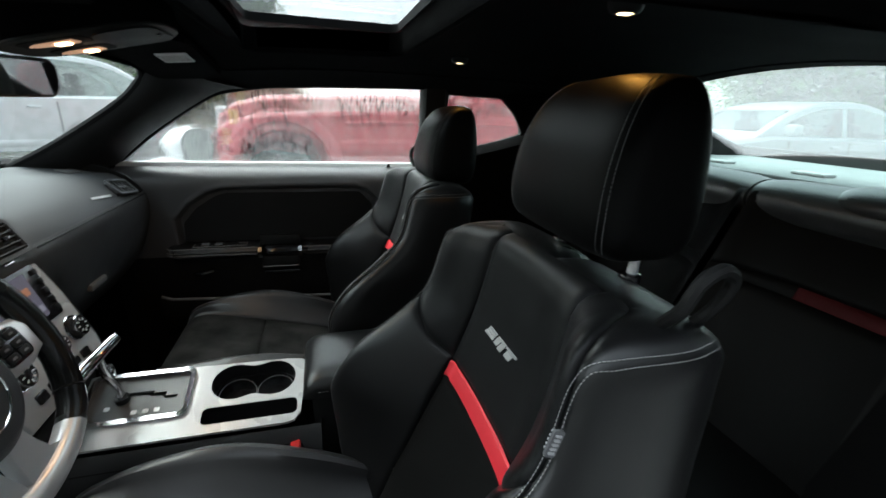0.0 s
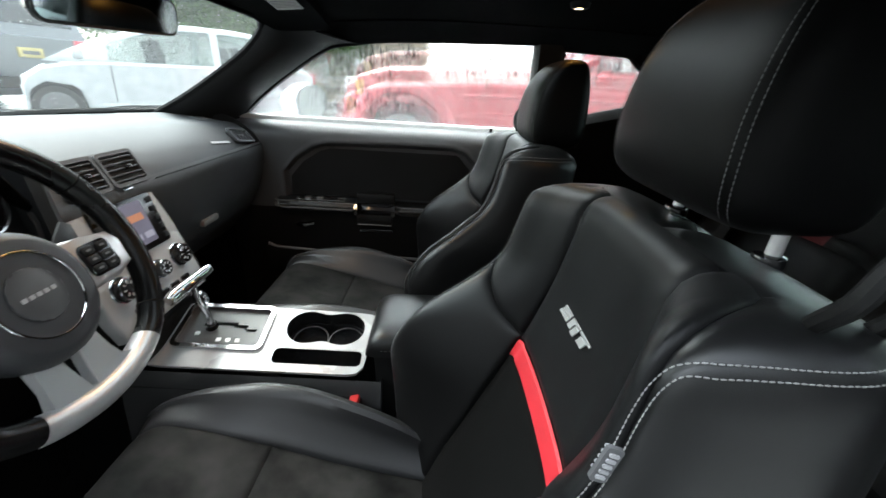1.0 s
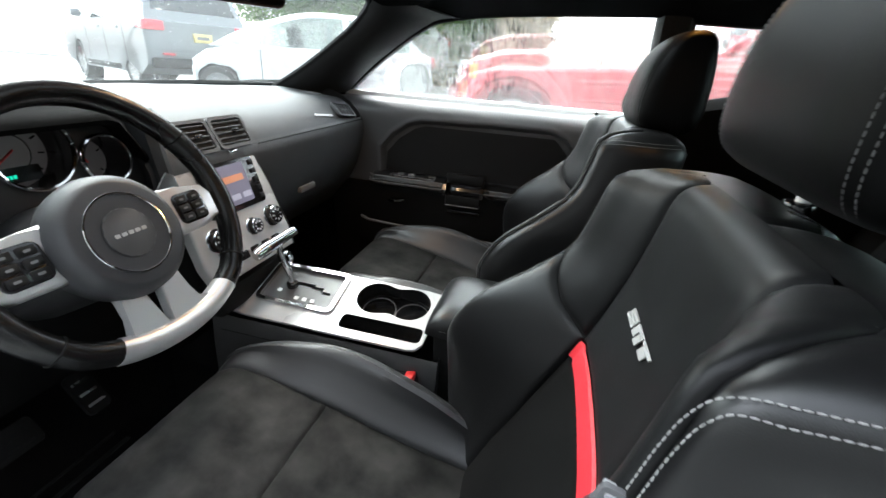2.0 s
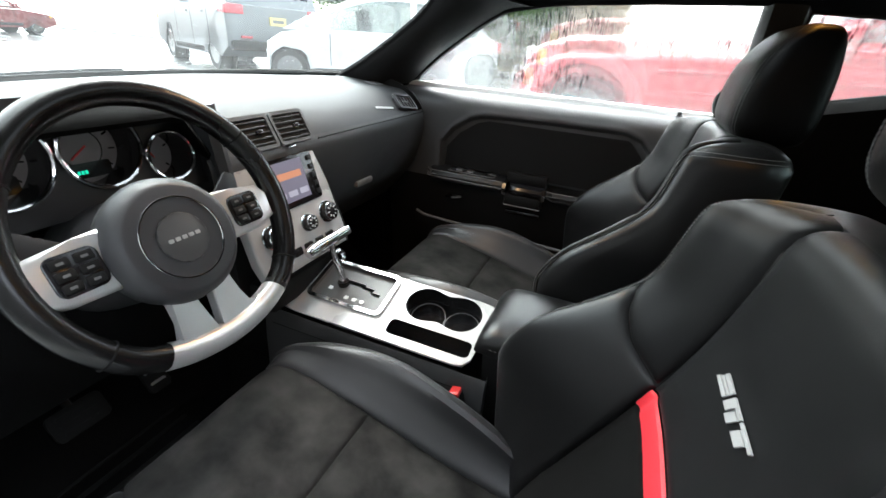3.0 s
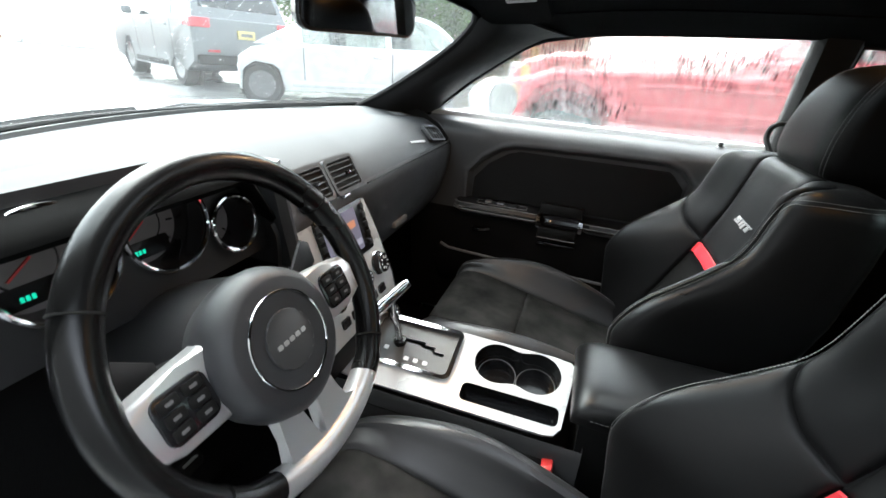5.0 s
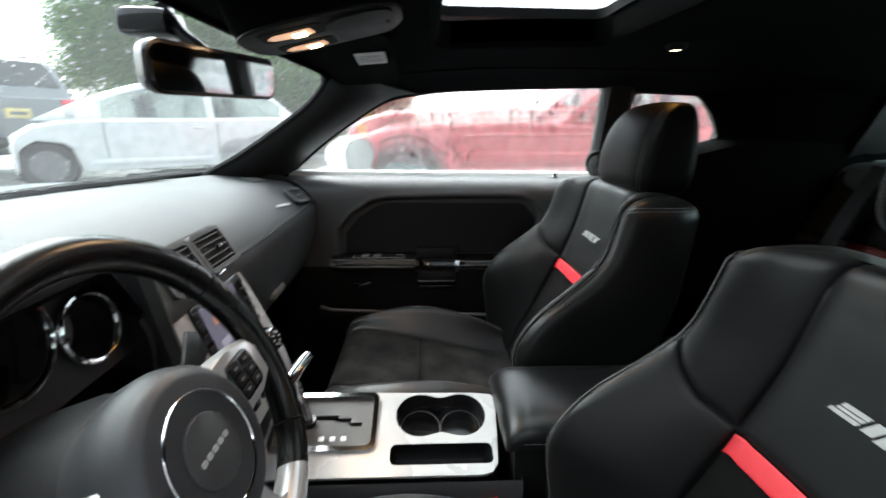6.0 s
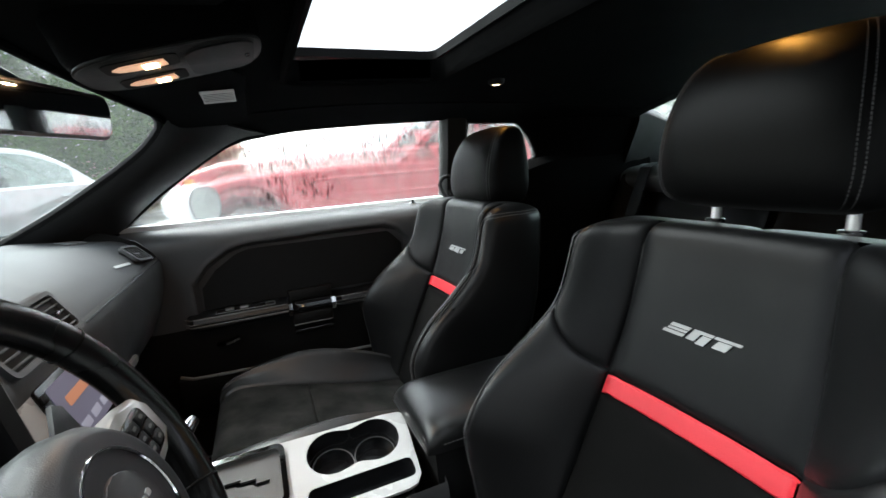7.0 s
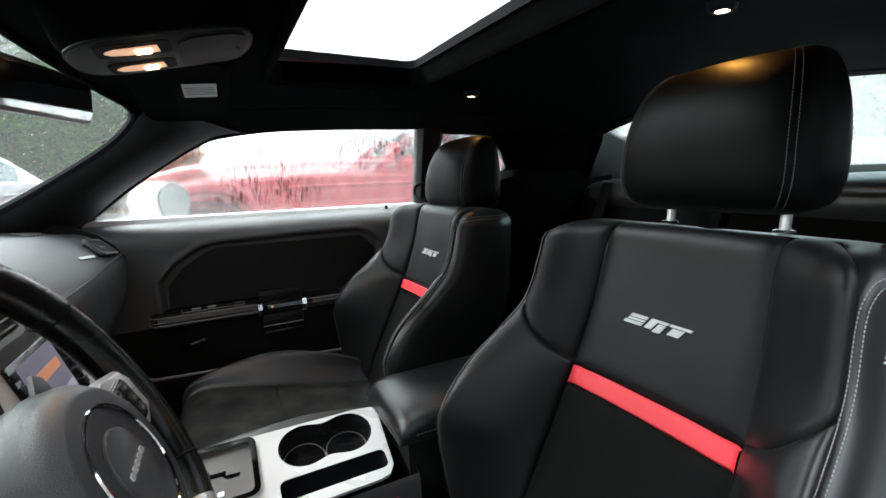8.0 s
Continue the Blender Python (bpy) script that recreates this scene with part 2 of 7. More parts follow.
DARK_GLASS = mat("privacy_glass", (0.020, 0.024, 0.024), 0.06, spec=0.8, vary=0.1, wear=0.03)
WHEEL_SILVER = mat("brushed_wheel_silver", (0.60, 0.60, 0.595), 0.30, metal=0.65, grain=0.10, scale=900, vary=0.04, wear=0.0)
CAR_GLASS = wet_glass("parked_car_glass", (0.52, 0.58, 0.57), 0.22, 30, 0.0)
TYRE = mat("tyre_rubber", (0.02, 0.02, 0.02), 0.8, grain=0.5, scale=200)
RIM = mat("alloy_rim", (0.27, 0.275, 0.28), 0.22, metal=0.9, vary=0.08)
TAIL_RED = mat("red_lamp_plastic", (0.55, 0.03, 0.05), 0.2, coat=0.6)
AMBER = mat("amber_lamp_plastic", (0.75, 0.38, 0.05), 0.2, coat=0.6)
LENS = mat("clear_lamp_plastic", (0.6, 0.6, 0.58), 0.12, coat=0.6)
PLATE = mat("number_plate", (0.55, 0.45, 0.18), 0.5)
ASPHALT = mat("wet_asphalt", (0.075, 0.078, 0.08), 0.28, grain=0.8, scale=60, vary=0.35, vary_scale=0.5, wear=0.2)
LINE = mat("worn_white_line", (0.55, 0.55, 0.52), 0.5, vary=0.2, vary_scale=8)
BARK = mat("wet_bark", (0.075, 0.055, 0.042), 0.8, grain=1.0, scale=40, vary=0.4)
LEAF = mat("dark_green_leaf", (0.045, 0.098, 0.016), 0.9, vary=0.45, vary_scale=3, spec=0.02)
LEAF_2 = mat("tawny_leaf", (0.34, 0.27, 0.18), 0.7, vary=0.4, vary_scale=3)
KERB = mat("concrete_kerb", (0.33, 0.32, 0.30), 0.7, grain=0.6, scale=80, vary=0.2)


# ---- mesh tools ----
def part(name, bm, material, parent=None, label="", smooth=True, kind=""):
    """Links a bmesh as one mesh object, under a thing or part where one is given."""
    bmesh.ops.recalc_face_normals(bm, faces=bm.faces)
    me = bpy.data.meshes.new(name)
    bm.to_mesh(me)
    bm.free()
    me.materials.append(material)
    if smooth:
        for p in me.polygons:
            p.use_smooth = True
        me.set_sharp_from_angle(angle=radians(38))
    ob = new(name, me)
    if parent is not None:
        ob.parent = parent
    return tagged(ob, label, kind=kind)


def thing(name, label, category, group="", kind="", at=(0, 0, 0)):
    """An Empty at a thing's base, which its parts hang on."""
    ob = new(name)
    ob.empty_display_size = 0.05
    ob.location = at
    return tagged(ob, label, category, group, kind)


def add_box(bm, x0, x1, y0, y1, z0, z1, bevel=0.0, m=None, seg=2):
    r = bmesh.ops.create_cube(bm, size=1.0)
    vs = r["verts"]
    for v in vs:
        v.co = Vector(((x0 + x1) / 2 + v.co.x * (x1 - x0), (y0 + y1) / 2 + v.co.y * (y1 - y0), (z0 + z1) / 2 + v.co.z * (z1 - z0)))
        if m is not None:
            v.co = m @ v.co
    if bevel > 0:
        es = list({e for v in vs for e in v.link_edges})
        bmesh.ops.bevel(bm, geom=es, offset=bevel, segments=seg, affect="EDGES", profile=0.5)
    return bm


def box(x0, x1, y0, y1, z0, z1, bevel=0.004, m=None, seg=2):
    return add_box(bmesh.new(), x0, x1, y0, y1, z0, z1, bevel, m, seg)


def add_grid(bm, rows, close=False, cap=False):
    """Skins a list of rows of points."""
    vs = [[bm.verts.new(p) for p in r] for r in rows]
    n = len(vs[0])
    for i in range(len(vs) - 1):
        for j in range(n if close else n - 1):
            k = (j + 1) % n
            bm.faces.new((vs[i][j], vs[i][k], vs[i + 1][k], vs[i + 1][j]))
    if cap:
        bm.faces.new(list(reversed(vs[0])))
        bm.faces.new(vs[-1])
    return vs


def loft(rows, close=True, cap=True):
    bm = bmesh.new()
    add_grid(bm, rows, close, cap)
    return bm


def spline(pts, n):
    """n points evenly along a smooth line through the given ones."""
    P = [Vector(p) for p in pts]
    out = []
    for i in range(len(P) - 1):
        a, b, c, d = P[max(i - 1, 0)], P[i], P[i + 1], P[min(i + 2, len(P) - 1)]
        for s in range(12):
            t = s / 12
            out.append(0.5 * ((2 * b) + (c - a) * t + (2 * a - 5 * b + 4 * c - d) * t * t + (3 * b - a - 3 * c + d) * t ** 3))
    out.append(P[-1])
    acc = [0.0]
    for i in range(1, len(out)):
        acc.append(acc[-1] + (out[i] - out[i - 1]).length)
    res, j = [], 0
    for k in range(n):
        d = acc[-1] * k / (n - 1)
        while j < len(acc) - 2 and acc[j + 1] < d:
            j += 1
        f = (d - acc[j]) / max(acc[j + 1] - acc[j], 1e-9)
        res.append(out[j].lerp(out[j + 1], min(max(f, 0), 1)))
    return res


def add_tube(bm, pts, r, sides=8, closed=False, cap=True):
    """Sweeps a round section along a line; r is one radius or one for each point."""
    P = [Vector(p) for p in pts]
    rows, up = [], None
    n = len(P)
    for i, p in enumerate(P):
        a = P[(i - 1) % n] if closed else P[max(i - 1, 0)]
        b = P[(i + 1) % n] if closed else P[min(i + 1, n - 1)]
        t = (b - a).normalized()
        if up is None:
            up = Vector((0, 0, 1)) if abs(t.z) < 0.9 else Vector((1, 0, 0))
        s = t.cross(up).normalized()
        up = s.cross(t).normalized()
        rad = r[i] if isinstance(r, (list, tuple)) else r
        rows.append([p + rad * (math.cos(2 * math.pi * k / sides) * s + math.sin(2 * math.pi * k / sides) * up) for k in range(sides)])
    if closed:
        rows.append(rows[0])
    add_grid(bm, rows, True, cap and not closed)
    if closed:
        bmesh.ops.remove_doubles(bm, verts=bm.verts, dist=1e-6)
    return bm


def tube(pts, r, sides=8, closed=False, cap=True):
    return add_tube(bmesh.new(), pts, r, sides, closed, cap)


def add_prism(bm, poly, m, depth, bevel=0.0, seg=2):
    """Extrudes a flat outline (in the local xy plane of m) by depth along local z."""
    lo = [bm.verts.new(m @ Vector((x, y, 0))) for x, y in poly]
    hi = [bm.verts.new(m @ Vector((x, y, depth))) for x, y in poly]
    n = len(poly)
    f = [bm.faces.new(list(reversed(lo))), bm.faces.new(hi)]
    for i in range(n):
        f.append(bm.faces.new((lo[i], lo[(i + 1) % n], hi[(i + 1) % n], hi[i])))
    if bevel > 0:
        top = [e for e in f[1].edges]
        bmesh.ops.bevel(bm, geom=top, offset=bevel, segments=seg, affect="EDGES", profile=0.5)
    return bm


def prism(poly, m, depth, bevel=0.0, seg=2):
    return add_prism(bmesh.new(), poly, m, depth, bevel, seg)


def round_rect(w, h, r, n=5, cx=0.0, cy=0.0):
    out = []
    for k, (sx, sy) in enumerate(((1, 1), (-1, 1), (-1, -1), (1, -1))):
        for i in range(n + 1):
            a = math.pi / 2 * (k + i / n)
            out.append((cx + sx * (w / 2 - r) + r * math.cos(a), cy + sy * (h / 2 - r) + r * math.sin(a)))
    return out


def ring_between(outer, inner, m, depth, bevel=0.0):
    """A flat frame between two outlines with the same number of points."""
    bm = bmesh.new()
    n = len(outer)
    rows = []
    for poly, z in ((inner, 0), (outer, 0), (outer, depth), (inner, depth)):
        rows.append([m @ Vector((x, y, z)) for x, y in poly])
    rows.append(rows[0])
    add_grid(bm, rows, True)
    bmesh.ops.remove_doubles(bm, verts=bm.verts, dist=1e-7)
    return bm


def disc(m, r, depth, n=28, bevel=0.0):
    return prism([(r * math.cos(2 * math.pi * k / n), r * math.sin(2 * math.pi * k / n)) for k in range(n)], m, depth, bevel)


def torus(m, R, r, n=40, k=8, squash=1.0):
    return tube([m @ Vector((R * math.cos(2 * math.pi * i / n), R * squash * math.sin(2 * math.pi * i / n), 0)) for i in range(n)], r, k, closed=True)


def basis(o, x, y):
    """A pose from an origin and the ways of its local x and y."""
    x = Vector(x).normalized()
    z = x.cross(Vector(y)).normalized()
    y = z.cross(x)
    m = Matrix((x, y, z)).transposed().to_4x4()
    m.translation = Vector(o)
    return m


def stitches(pts, length, gap, r, lift=(0, 0, 0)):
    """Short thread dashes along a line, as one mesh."""
    bm = bmesh.new()
    P = [Vector(p) + Vector(lift) for p in pts]
    acc = 0.0
    on, start = True, P[0]
    for i in range(1, len(P)):
        a, b = P[i - 1], P[i]
        d = (b - a).length
        if d < 1e-9:
            continue
        s = 0.0
        while s < d:
            need = (length if on else gap) - acc
            step = min(need, d - s)
            s += step
            acc += step
            p = a.lerp(b, s / d)
            if acc >= (length if on else gap) - 1e-9:
                if on:
                    add_tube(bm, (start, start.lerp(p, 0.5), p), (r * 0.6, r, r * 0.6), 5)
                on = not on
                acc = 0.0
                start = p
    return bm


def interp(x, xs, ys):
    return float(np.interp(x, xs, ys))


def smoothed(x, xs, ys):
    """A smooth line through the points of a table."""
    if x <= xs[0]:
        return ys[0]
    if x >= xs[-1]:
        return ys[-1]
    i = max(k for k in range(len(xs)) if xs[k] <= x)
    i = min(i, len(xs) - 2)
    def slope(k):
        a, b = max(k - 1, 0), min(k + 1, len(xs) - 1)
        return (ys[b] - ys[a]) / (xs[b] - xs[a])
    h = xs[i + 1] - xs[i]
    t = (x - xs[i]) / h
    return ((2 * t ** 3 - 3 * t * t + 1) * ys[i] + (t ** 3 - 2 * t * t + t) * h * slope(i)
            + (-2 * t ** 3 + 3 * t * t) * ys[i + 1] + (t ** 3 - t * t) * h * slope(i + 1))


def eased(t):
    """Crowds the points of a grid towards its ends."""
    return 0.2 * t + 0.8 * (0.5 - 0.5 * math.cos(math.pi * t))


def panel(fn, u0, u1, v0, v1, nu, nv, puff=0.003, tuck=0.0045, reach=0.0045, edges="lrbt"):
    """A padded panel on the surface fn(u, v): swollen in its middle and drawn in at its seams. v0 and v1 may follow u."""
    lo = v0 if callable(v0) else (lambda u: v0)
    hi = v1 if callable(v1) else (lambda u: v1)
    P = []
    for j in range(nv + 1):
        row = []
        for i in range(nu + 1):
            u = u0 + (u1 - u0) * eased(i / nu)
            v = lo(u) + (hi(u) - lo(u)) * eased(j / nv)
            row.append(fn(u, v))
        P.append(row)
    rows = []
    for j in range(nv + 1):
        row = []
        for i in range(nu + 1):
            p = P[j][i]
            du = P[j][min(i + 1, nu)] - P[j][max(i - 1, 0)]
            dv = P[min(j + 1, nv)][i] - P[max(j - 1, 0)][i]
            nrm = du.cross(dv)
            nrm = nrm.normalized() if nrm.length > 1e-12 else Vector((0, 0, 0))
            d = 1.0
            if "l" in edges:
                d = min(d, (p - P[j][0]).length)
            if "r" in edges:
                d = min(d, (p - P[j][nu]).length)
            if "b" in edges:
                d = min(d, (p - P[0][i]).length)
            if "t" in edges:
                d = min(d, (p - P[nv][i]).length)
            row.append(p + nrm * (puff - (puff + tuck) * math.exp(-d / reach)))
        rows.append(row)
    return rows


# ---- the cabin: structure ----
def roof_z(x, y):
    """Underside of the headliner."""
    front = min(max((-x - 0.48) / 0.17, 0.0), 1.0)  # the header is flatter across than the roof behind it
    out = min(max((abs(y) - 0.50) / 0.13, 0.0), 1.0)
    flat = 0.12 * y * y * front * front * (3 - 2 * front) * (1 - out * out * (3 - 2 * out))
    return 1.372 - 0.26 * y * y + flat - 0.14 * max(0.0, -x - 0.1) ** 2 - 0.05 * max(0.0, x - 0.1) ** 2


def sill_y(z):
    """Plane of the side glass, leaning in towards the roof."""
    return 0.735 - 0.357 * (z - 1.0)


def base_x(y):
    """Foot of the windshield."""
    return -1.30 + 0.63 * y * y


def header_x(y):
    return -0.76 + 0.26 * y * y


WIN_TOP = [(-0.865, 1.0), (-0.80, 1.052), (-0.714, 1.118), (-0.62, 1.180), (-0.54, 1.224), (-0.46, 1.242), (-0.37, 1.254), (-0.25, 1.261), (-0.13, 1.266), (0.107, 1.273)]

# headliner with the sunroof's opening
SX0, SX1, SY = -0.400, -0.02, 0.340
xs = sorted(set([round(v, 4) for v in np.linspace(-0.72, 0.90, 30)] + [SX0, SX1]))
ys = sorted(set([round(v, 4) for v in np.linspace(-0.63, 0.63, 25)] + [SY, -SY]))
bm = bmesh.new()
for lift in (0.0, 0.045):
    grid = {}
    for i, x in enumerate(xs):
        for j, y in enumerate(ys):
            xx = max(x, header_x(y)) if i == 0 else x
            grid[i, j] = bm.verts.new((xx if i else header_x(y), y, roof_z(x if i else header_x(y), y) + lift))
    for i in range(len(xs) - 1):
        for j in range(len(ys) - 1):
            cx, cy = (xs[i] + xs[i + 1]) / 2, (ys[j] + ys[j + 1]) / 2
            if SX0 < cx < SX1 and abs(cy) < SY:
                continue
            bm.faces.new((grid[i, j], grid[i + 1, j], grid[i + 1, j + 1], grid[i, j + 1]))
border = [e for e in bm.edges if len(e.link_faces) == 1]
bmesh.ops.bridge_loops(bm, edges=[e for e in border if all(SX0 - 1e-4 <= v.co.x <= SX1 + 1e-4 and abs(v.co.y) <= SY + 1e-4 for v in e.verts)])
ceiling = part("ceiling", bm, LINER, label="black cloth headliner round an open sunroof shade", kind="structure")
tagged(ceiling, category="ceiling")

# painted roof skin above it
rows = []
for t in np.linspace(0, 1, 20):
    rows.append([(x, y, roof_z(x, y) + 0.052) for x, y in ((header_x(y) - 0.01 + t * (0.925 - header_x(y)), y) for y in np.linspace(-0.66, 0.66, 17))])
bm = bmesh.new()
vs = add_grid(bm, rows)
kill = [f for f in bm.faces if SX0 - 0.10 < f.calc_center_median().x < SX1 + 0.10 and abs(f.calc_center_median().y) < SY + 0.14]
bmesh.ops.delete(bm, geom=kill, context="FACES")
part("roof_skin", bm, PAINT, label="pale silver painted steel roof", kind="structure")

# sunroof: trim rim, inner well, glass and the guide slots
sunroof = thing("sunroof", "closed glass sunroof with its shade open and a black rim", "sunroof", kind="structure", at=(-0.2, 0, 1.36))


def under(parent, bm):
    """Moves a mesh into the frame of a parent that stands away from the origin."""
    bm.transform(Matrix.Translation(-parent.location))
    return bm


cx = (SX0 + SX1) / 2
rim = []
for w_add, z in ((0.040, 0.002), (0.036, -0.005), (0.024, -0.008), (0.008, -0.006), (0.0, 0.002), (0.0, 0.046)):
    rim.append([(x, y, roof_z(x, y) + z) for x, y in round_rect(SX1 - SX0 + w_add, 2 * SY + w_add, 0.03 + w_add / 3, 6, cx, 0)])
part("rim", under(sunroof, loft(rim, True, False)), LINER, sunroof)
part("well", under(sunroof, ring_between(round_rect(SX1 - SX0 + 0.16, 2 * SY + 0.24, 0.03, 6, cx), round_rect(SX1 - SX0 - 0.010, 2 * SY + 0.07, 0.03, 6, cx), Matrix.Translation((0, 0, 1.395)), 0.02)), RUBBER, sunroof)
for s in (-1, 1):
    bm = box(SX0 + 0.02, SX1 - 0.01, s * (SY + 0.012) - 0.008, s * (SY + 0.012) + 0.008, 1.362, 1.374, 0.002)
    part("guide_rail", under(sunroof, bm), GLOSS, sunroof)
bm = box(SX0 - 0.03, SX1 + 0.03, -SY - 0.07, SY + 0.07, 1.416, 1.420, 0.0)
pane = part("glass_pane", under(sunroof, bm), ROOF_GLASS, sunroof, "clear wet glass", smooth=False)


def cabin_side(s):
    """Pillars, rails, quarter panel and side glass of one flank; s is 1 for the passenger's, -1 for the driver's."""
    side = "passenger" if s > 0 else "driver"
    # A-pillar trim between windshield and door glass
    ws = spline([(-1.075, 0.592, 0.998), (-0.945, 0.569, 1.065), (-0.815, 0.550, 1.146), (-0.735, 0.538, 1.203), (-0.690, 0.531, 1.247), (-0.676, 0.520, 1.272), (-0.62, 0.50, 1.292)], 22)
    wd = spline([(-0.875, 0.735, 0.985), (-0.80, 0.716, 1.052), (-0.714, 0.693, 1.118), (-0.54, 0.655, 1.226), (-0.44, 0.645, 1.246)], 22)
    rows = []
    for a, b in zip(ws, wd):
        inn = Vector((0.25, -0.85, -0.45)).normalized()
        out = Vector((0.02, 0.035, -0.014))
        q = [a + out, a, a.lerp(b, 0.12) + inn * 0.016, a.lerp(b, 0.38) + inn * 0.026, a.lerp(b, 0.7) + inn * 0.022, a.lerp(b, 0.93) + inn * 0.010, b, b + Vector((0, 0.03, -0.004)), a.lerp(b, 0.5) + Vector((0.02, 0.05, -0.02))]
        rows.append([(p.x, s * p.y, p.z) for p in q])
    part("trim_a_pillar_" + side, loft(rows), PILLAR, label="black plastic windshield pillar trim", kind="structure")
    # roof rail above the door glass, to the quarter window and the rear pillar
    rows = []
    top = WIN_TOP[4:] + [(0.20, 1.262), (0.38, 1.256), (0.55, 1.235), (0.80, 1.235), (0.87, 1.233)]
    for x, z in top:
        y1, y0 = sill_y(z), 0.50
        q = [(x, y1 + 0.03, z + 0.01), (x, y1, z), (x, y1 - 0.012, z + 0.002), (x, y1 - 0.05, (z + roof_z(x, 0.55)) / 2 + 0.004), (x, y0, roof_z(x, y0) - 0.003), (x, y0, roof_z(x, y0) + 0.04), (x, y1, z + 0.07)]
        rows.append([(a, s * b, c) for a, b, c in q])
    part("trim_roof_rail_" + side, loft(rows), LINER, label="black cloth covered roof rail", kind="structure")
    # B-pillar
    rows = []
    for z, x0, x1 in ((0.95, 0.125, 0.225), (1.02, 0.124, 0.220), (1.10, 0.118, 0.208), (1.18, 0.112, 0.202), (1.285, 0.104, 0.196)):
        y = sill_y(z)
        q = [(x0, y + 0.03), (x0, y - 0.004), (x0 + 0.012, y - 0.022), (x1 - 0.012, y - 0.022), (x1, y - 0.004), (x1, y + 0.03)]
        rows.append([(a + (0.09 if s < 0 else 0), s * (b + (0.05 if s < 0 else 0)), z) for a, b in q])
    part("trim_b_pillar_" + side, loft(rows), TRIM, label="black plastic pillar between door glass and quarter window", kind="structure")
    # rear quarter trim under the quarter window
    def q_top(x):
        return interp(x, [0.14, 0.24, 0.40, 0.52, 0.60], [1.035, 1.055, 1.095, 1.128, 1.14])
    rows = []
    for x in np.linspace(0.135 if s > 0 else 0.30, 1.05, 24):
        t = q_top(min(x, 0.60))
        y = sill_y(t)
        q = [(y + 0.04, t - 0.01), (y + 0.01, t), (y - 0.03, t - 0.004), (y - 0.055, t - 0.025), (y - 0.065, t - 0.10), (0.61, 0.80), (0.60, 0.62), (0.66, 0.58), (0.66, 0.25), (0.80, 0.25)]
        rows.append([(x, s * a, b) for a, b in q])
    part("wall_rear_" + side, loft(rows), LINER, label="black cloth covered rear side panel", kind="structure")
    # sail panel behind the quarter window
    rows = []
    for z in np.linspace(1.10, 1.262, 7):
        x0 = interp(z, [1.10, 1.128, 1.16, 1.22, 1.25, 1.262], [0.50, 0.512, 0.506, 0.455, 0.425, 0.40])
        x1 = interp(z, [1.10, 1.262], [1.10, 0.89])
        y = sill_y(z)
        q = [(x0, y + 0.03), (x0, y - 0.004), (x0 + 0.03, y - 0.03), (x0 + 0.20, y - 0.055), (x1, y - 0.072), (x1, y + 0.03)]
        rows.append([(a, s * b, z) for a, b in q])
    part("wall_sail_" + side, loft(rows), LINER, label="black cloth covered rear pillar panel", kind="structure")
    # quarter window
    win = thing("window_quarter_" + side, "small fixed rear side window streaked with rain", "window", kind="structure", at=(0.35, s * 0.69, 1.15))
    outline = [(0.20, 1.052), (0.30, 1.066), (0.43, 1.098), (0.508, 1.124), (0.512, 1.140), (0.47, 1.20), (0.405, 1.253), (0.39, 1.257), (0.20, 1.260)]
    bm = loft([[(x, s * (sill_y(z) + d), z) for x, z in outline] for d in (0.008, 0.0115)])
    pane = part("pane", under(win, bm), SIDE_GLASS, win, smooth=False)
    pane.visible_shadow = False
    seal = [(x, s * sill_y(z), z) for x, z in outline]
    part("seal", under(win, tube(seal, 0.006, 6, closed=True)), RUBBER, win)


for s in (1, -1):
    cabin_side(s)

# passenger's door glass
door_window = thing("window_door", "passenger door window running with rain", "window", kind="structure", at=(-0.3, 0.72, 1.0))
outline = [(-0.885, 0.985)] + [(x, z + 0.012) for x, z in WIN_TOP] + [(0.13, 1.272), (0.15, 0.985)]
bm = loft([[(x, sill_y(z) + d, z) for x, z in outline] for d in (0.008, 0.0115)])
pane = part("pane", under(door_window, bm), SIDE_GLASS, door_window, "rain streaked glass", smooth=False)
pane.visible_shadow = False
part("seal", under(door_window, tube(spline([(x, sill_y(z) - 0.001, z) for x, z in WIN_TOP], 40), 0.005, 6)), RUBBER, door_window)
part("seal", under(door_window, tube([(0.110, sill_y(1.272), 1.272), (0.122, sill_y(1.10), 1.10), (0.130, sill_y(1.0), 1.0)], 0.005, 6)), RUBBER, door_window)
part("sill_strip", under(door_window, loft([[(x, 0.752, 0.985), (x, 0.744, 1.013), (x, 0.724, 1.010), (x, 0.715, 0.994)] for x in np.linspace(-0.87, 0.14, 8)])), PALE_PLASTIC, door_window, "pale door edge below the glass")

# windshield
windshield = thing("window_windshield", "raked windshield spattered with rain", "windshield", kind="structure", at=(-1.0, 0, 1.1))
rows = []
for k in range(11):
    t = k / 10
    row = []
    for j in range(25):
        yb = -0.71 + 1.42 * j / 24
        yt = yb * 0.84
        a = Vector((base_x(yb) - 0.02, yb, 1.000))
        b = Vector((header_x(yt) - 0.02, yt, roof_z(header_x(yt), yt) + 0.02))
        p = a.lerp(b, t)
        p.z += 0.03 * math.sin(math.pi * t)
        row.append(p)
    rows.append(row)
pane = part("pane", under(windshield, loft(rows, False, False)), WINDSHIELD, windshield, "wet clear glass")
pane.visible_shadow = False
part("lower_seal", under(windshield, tube([(base_x(y) - 0.004, y, 1.013) for y in np.linspace(-0.63, 0.63, 30)], 0.007, 6)), RUBBER, windshield)
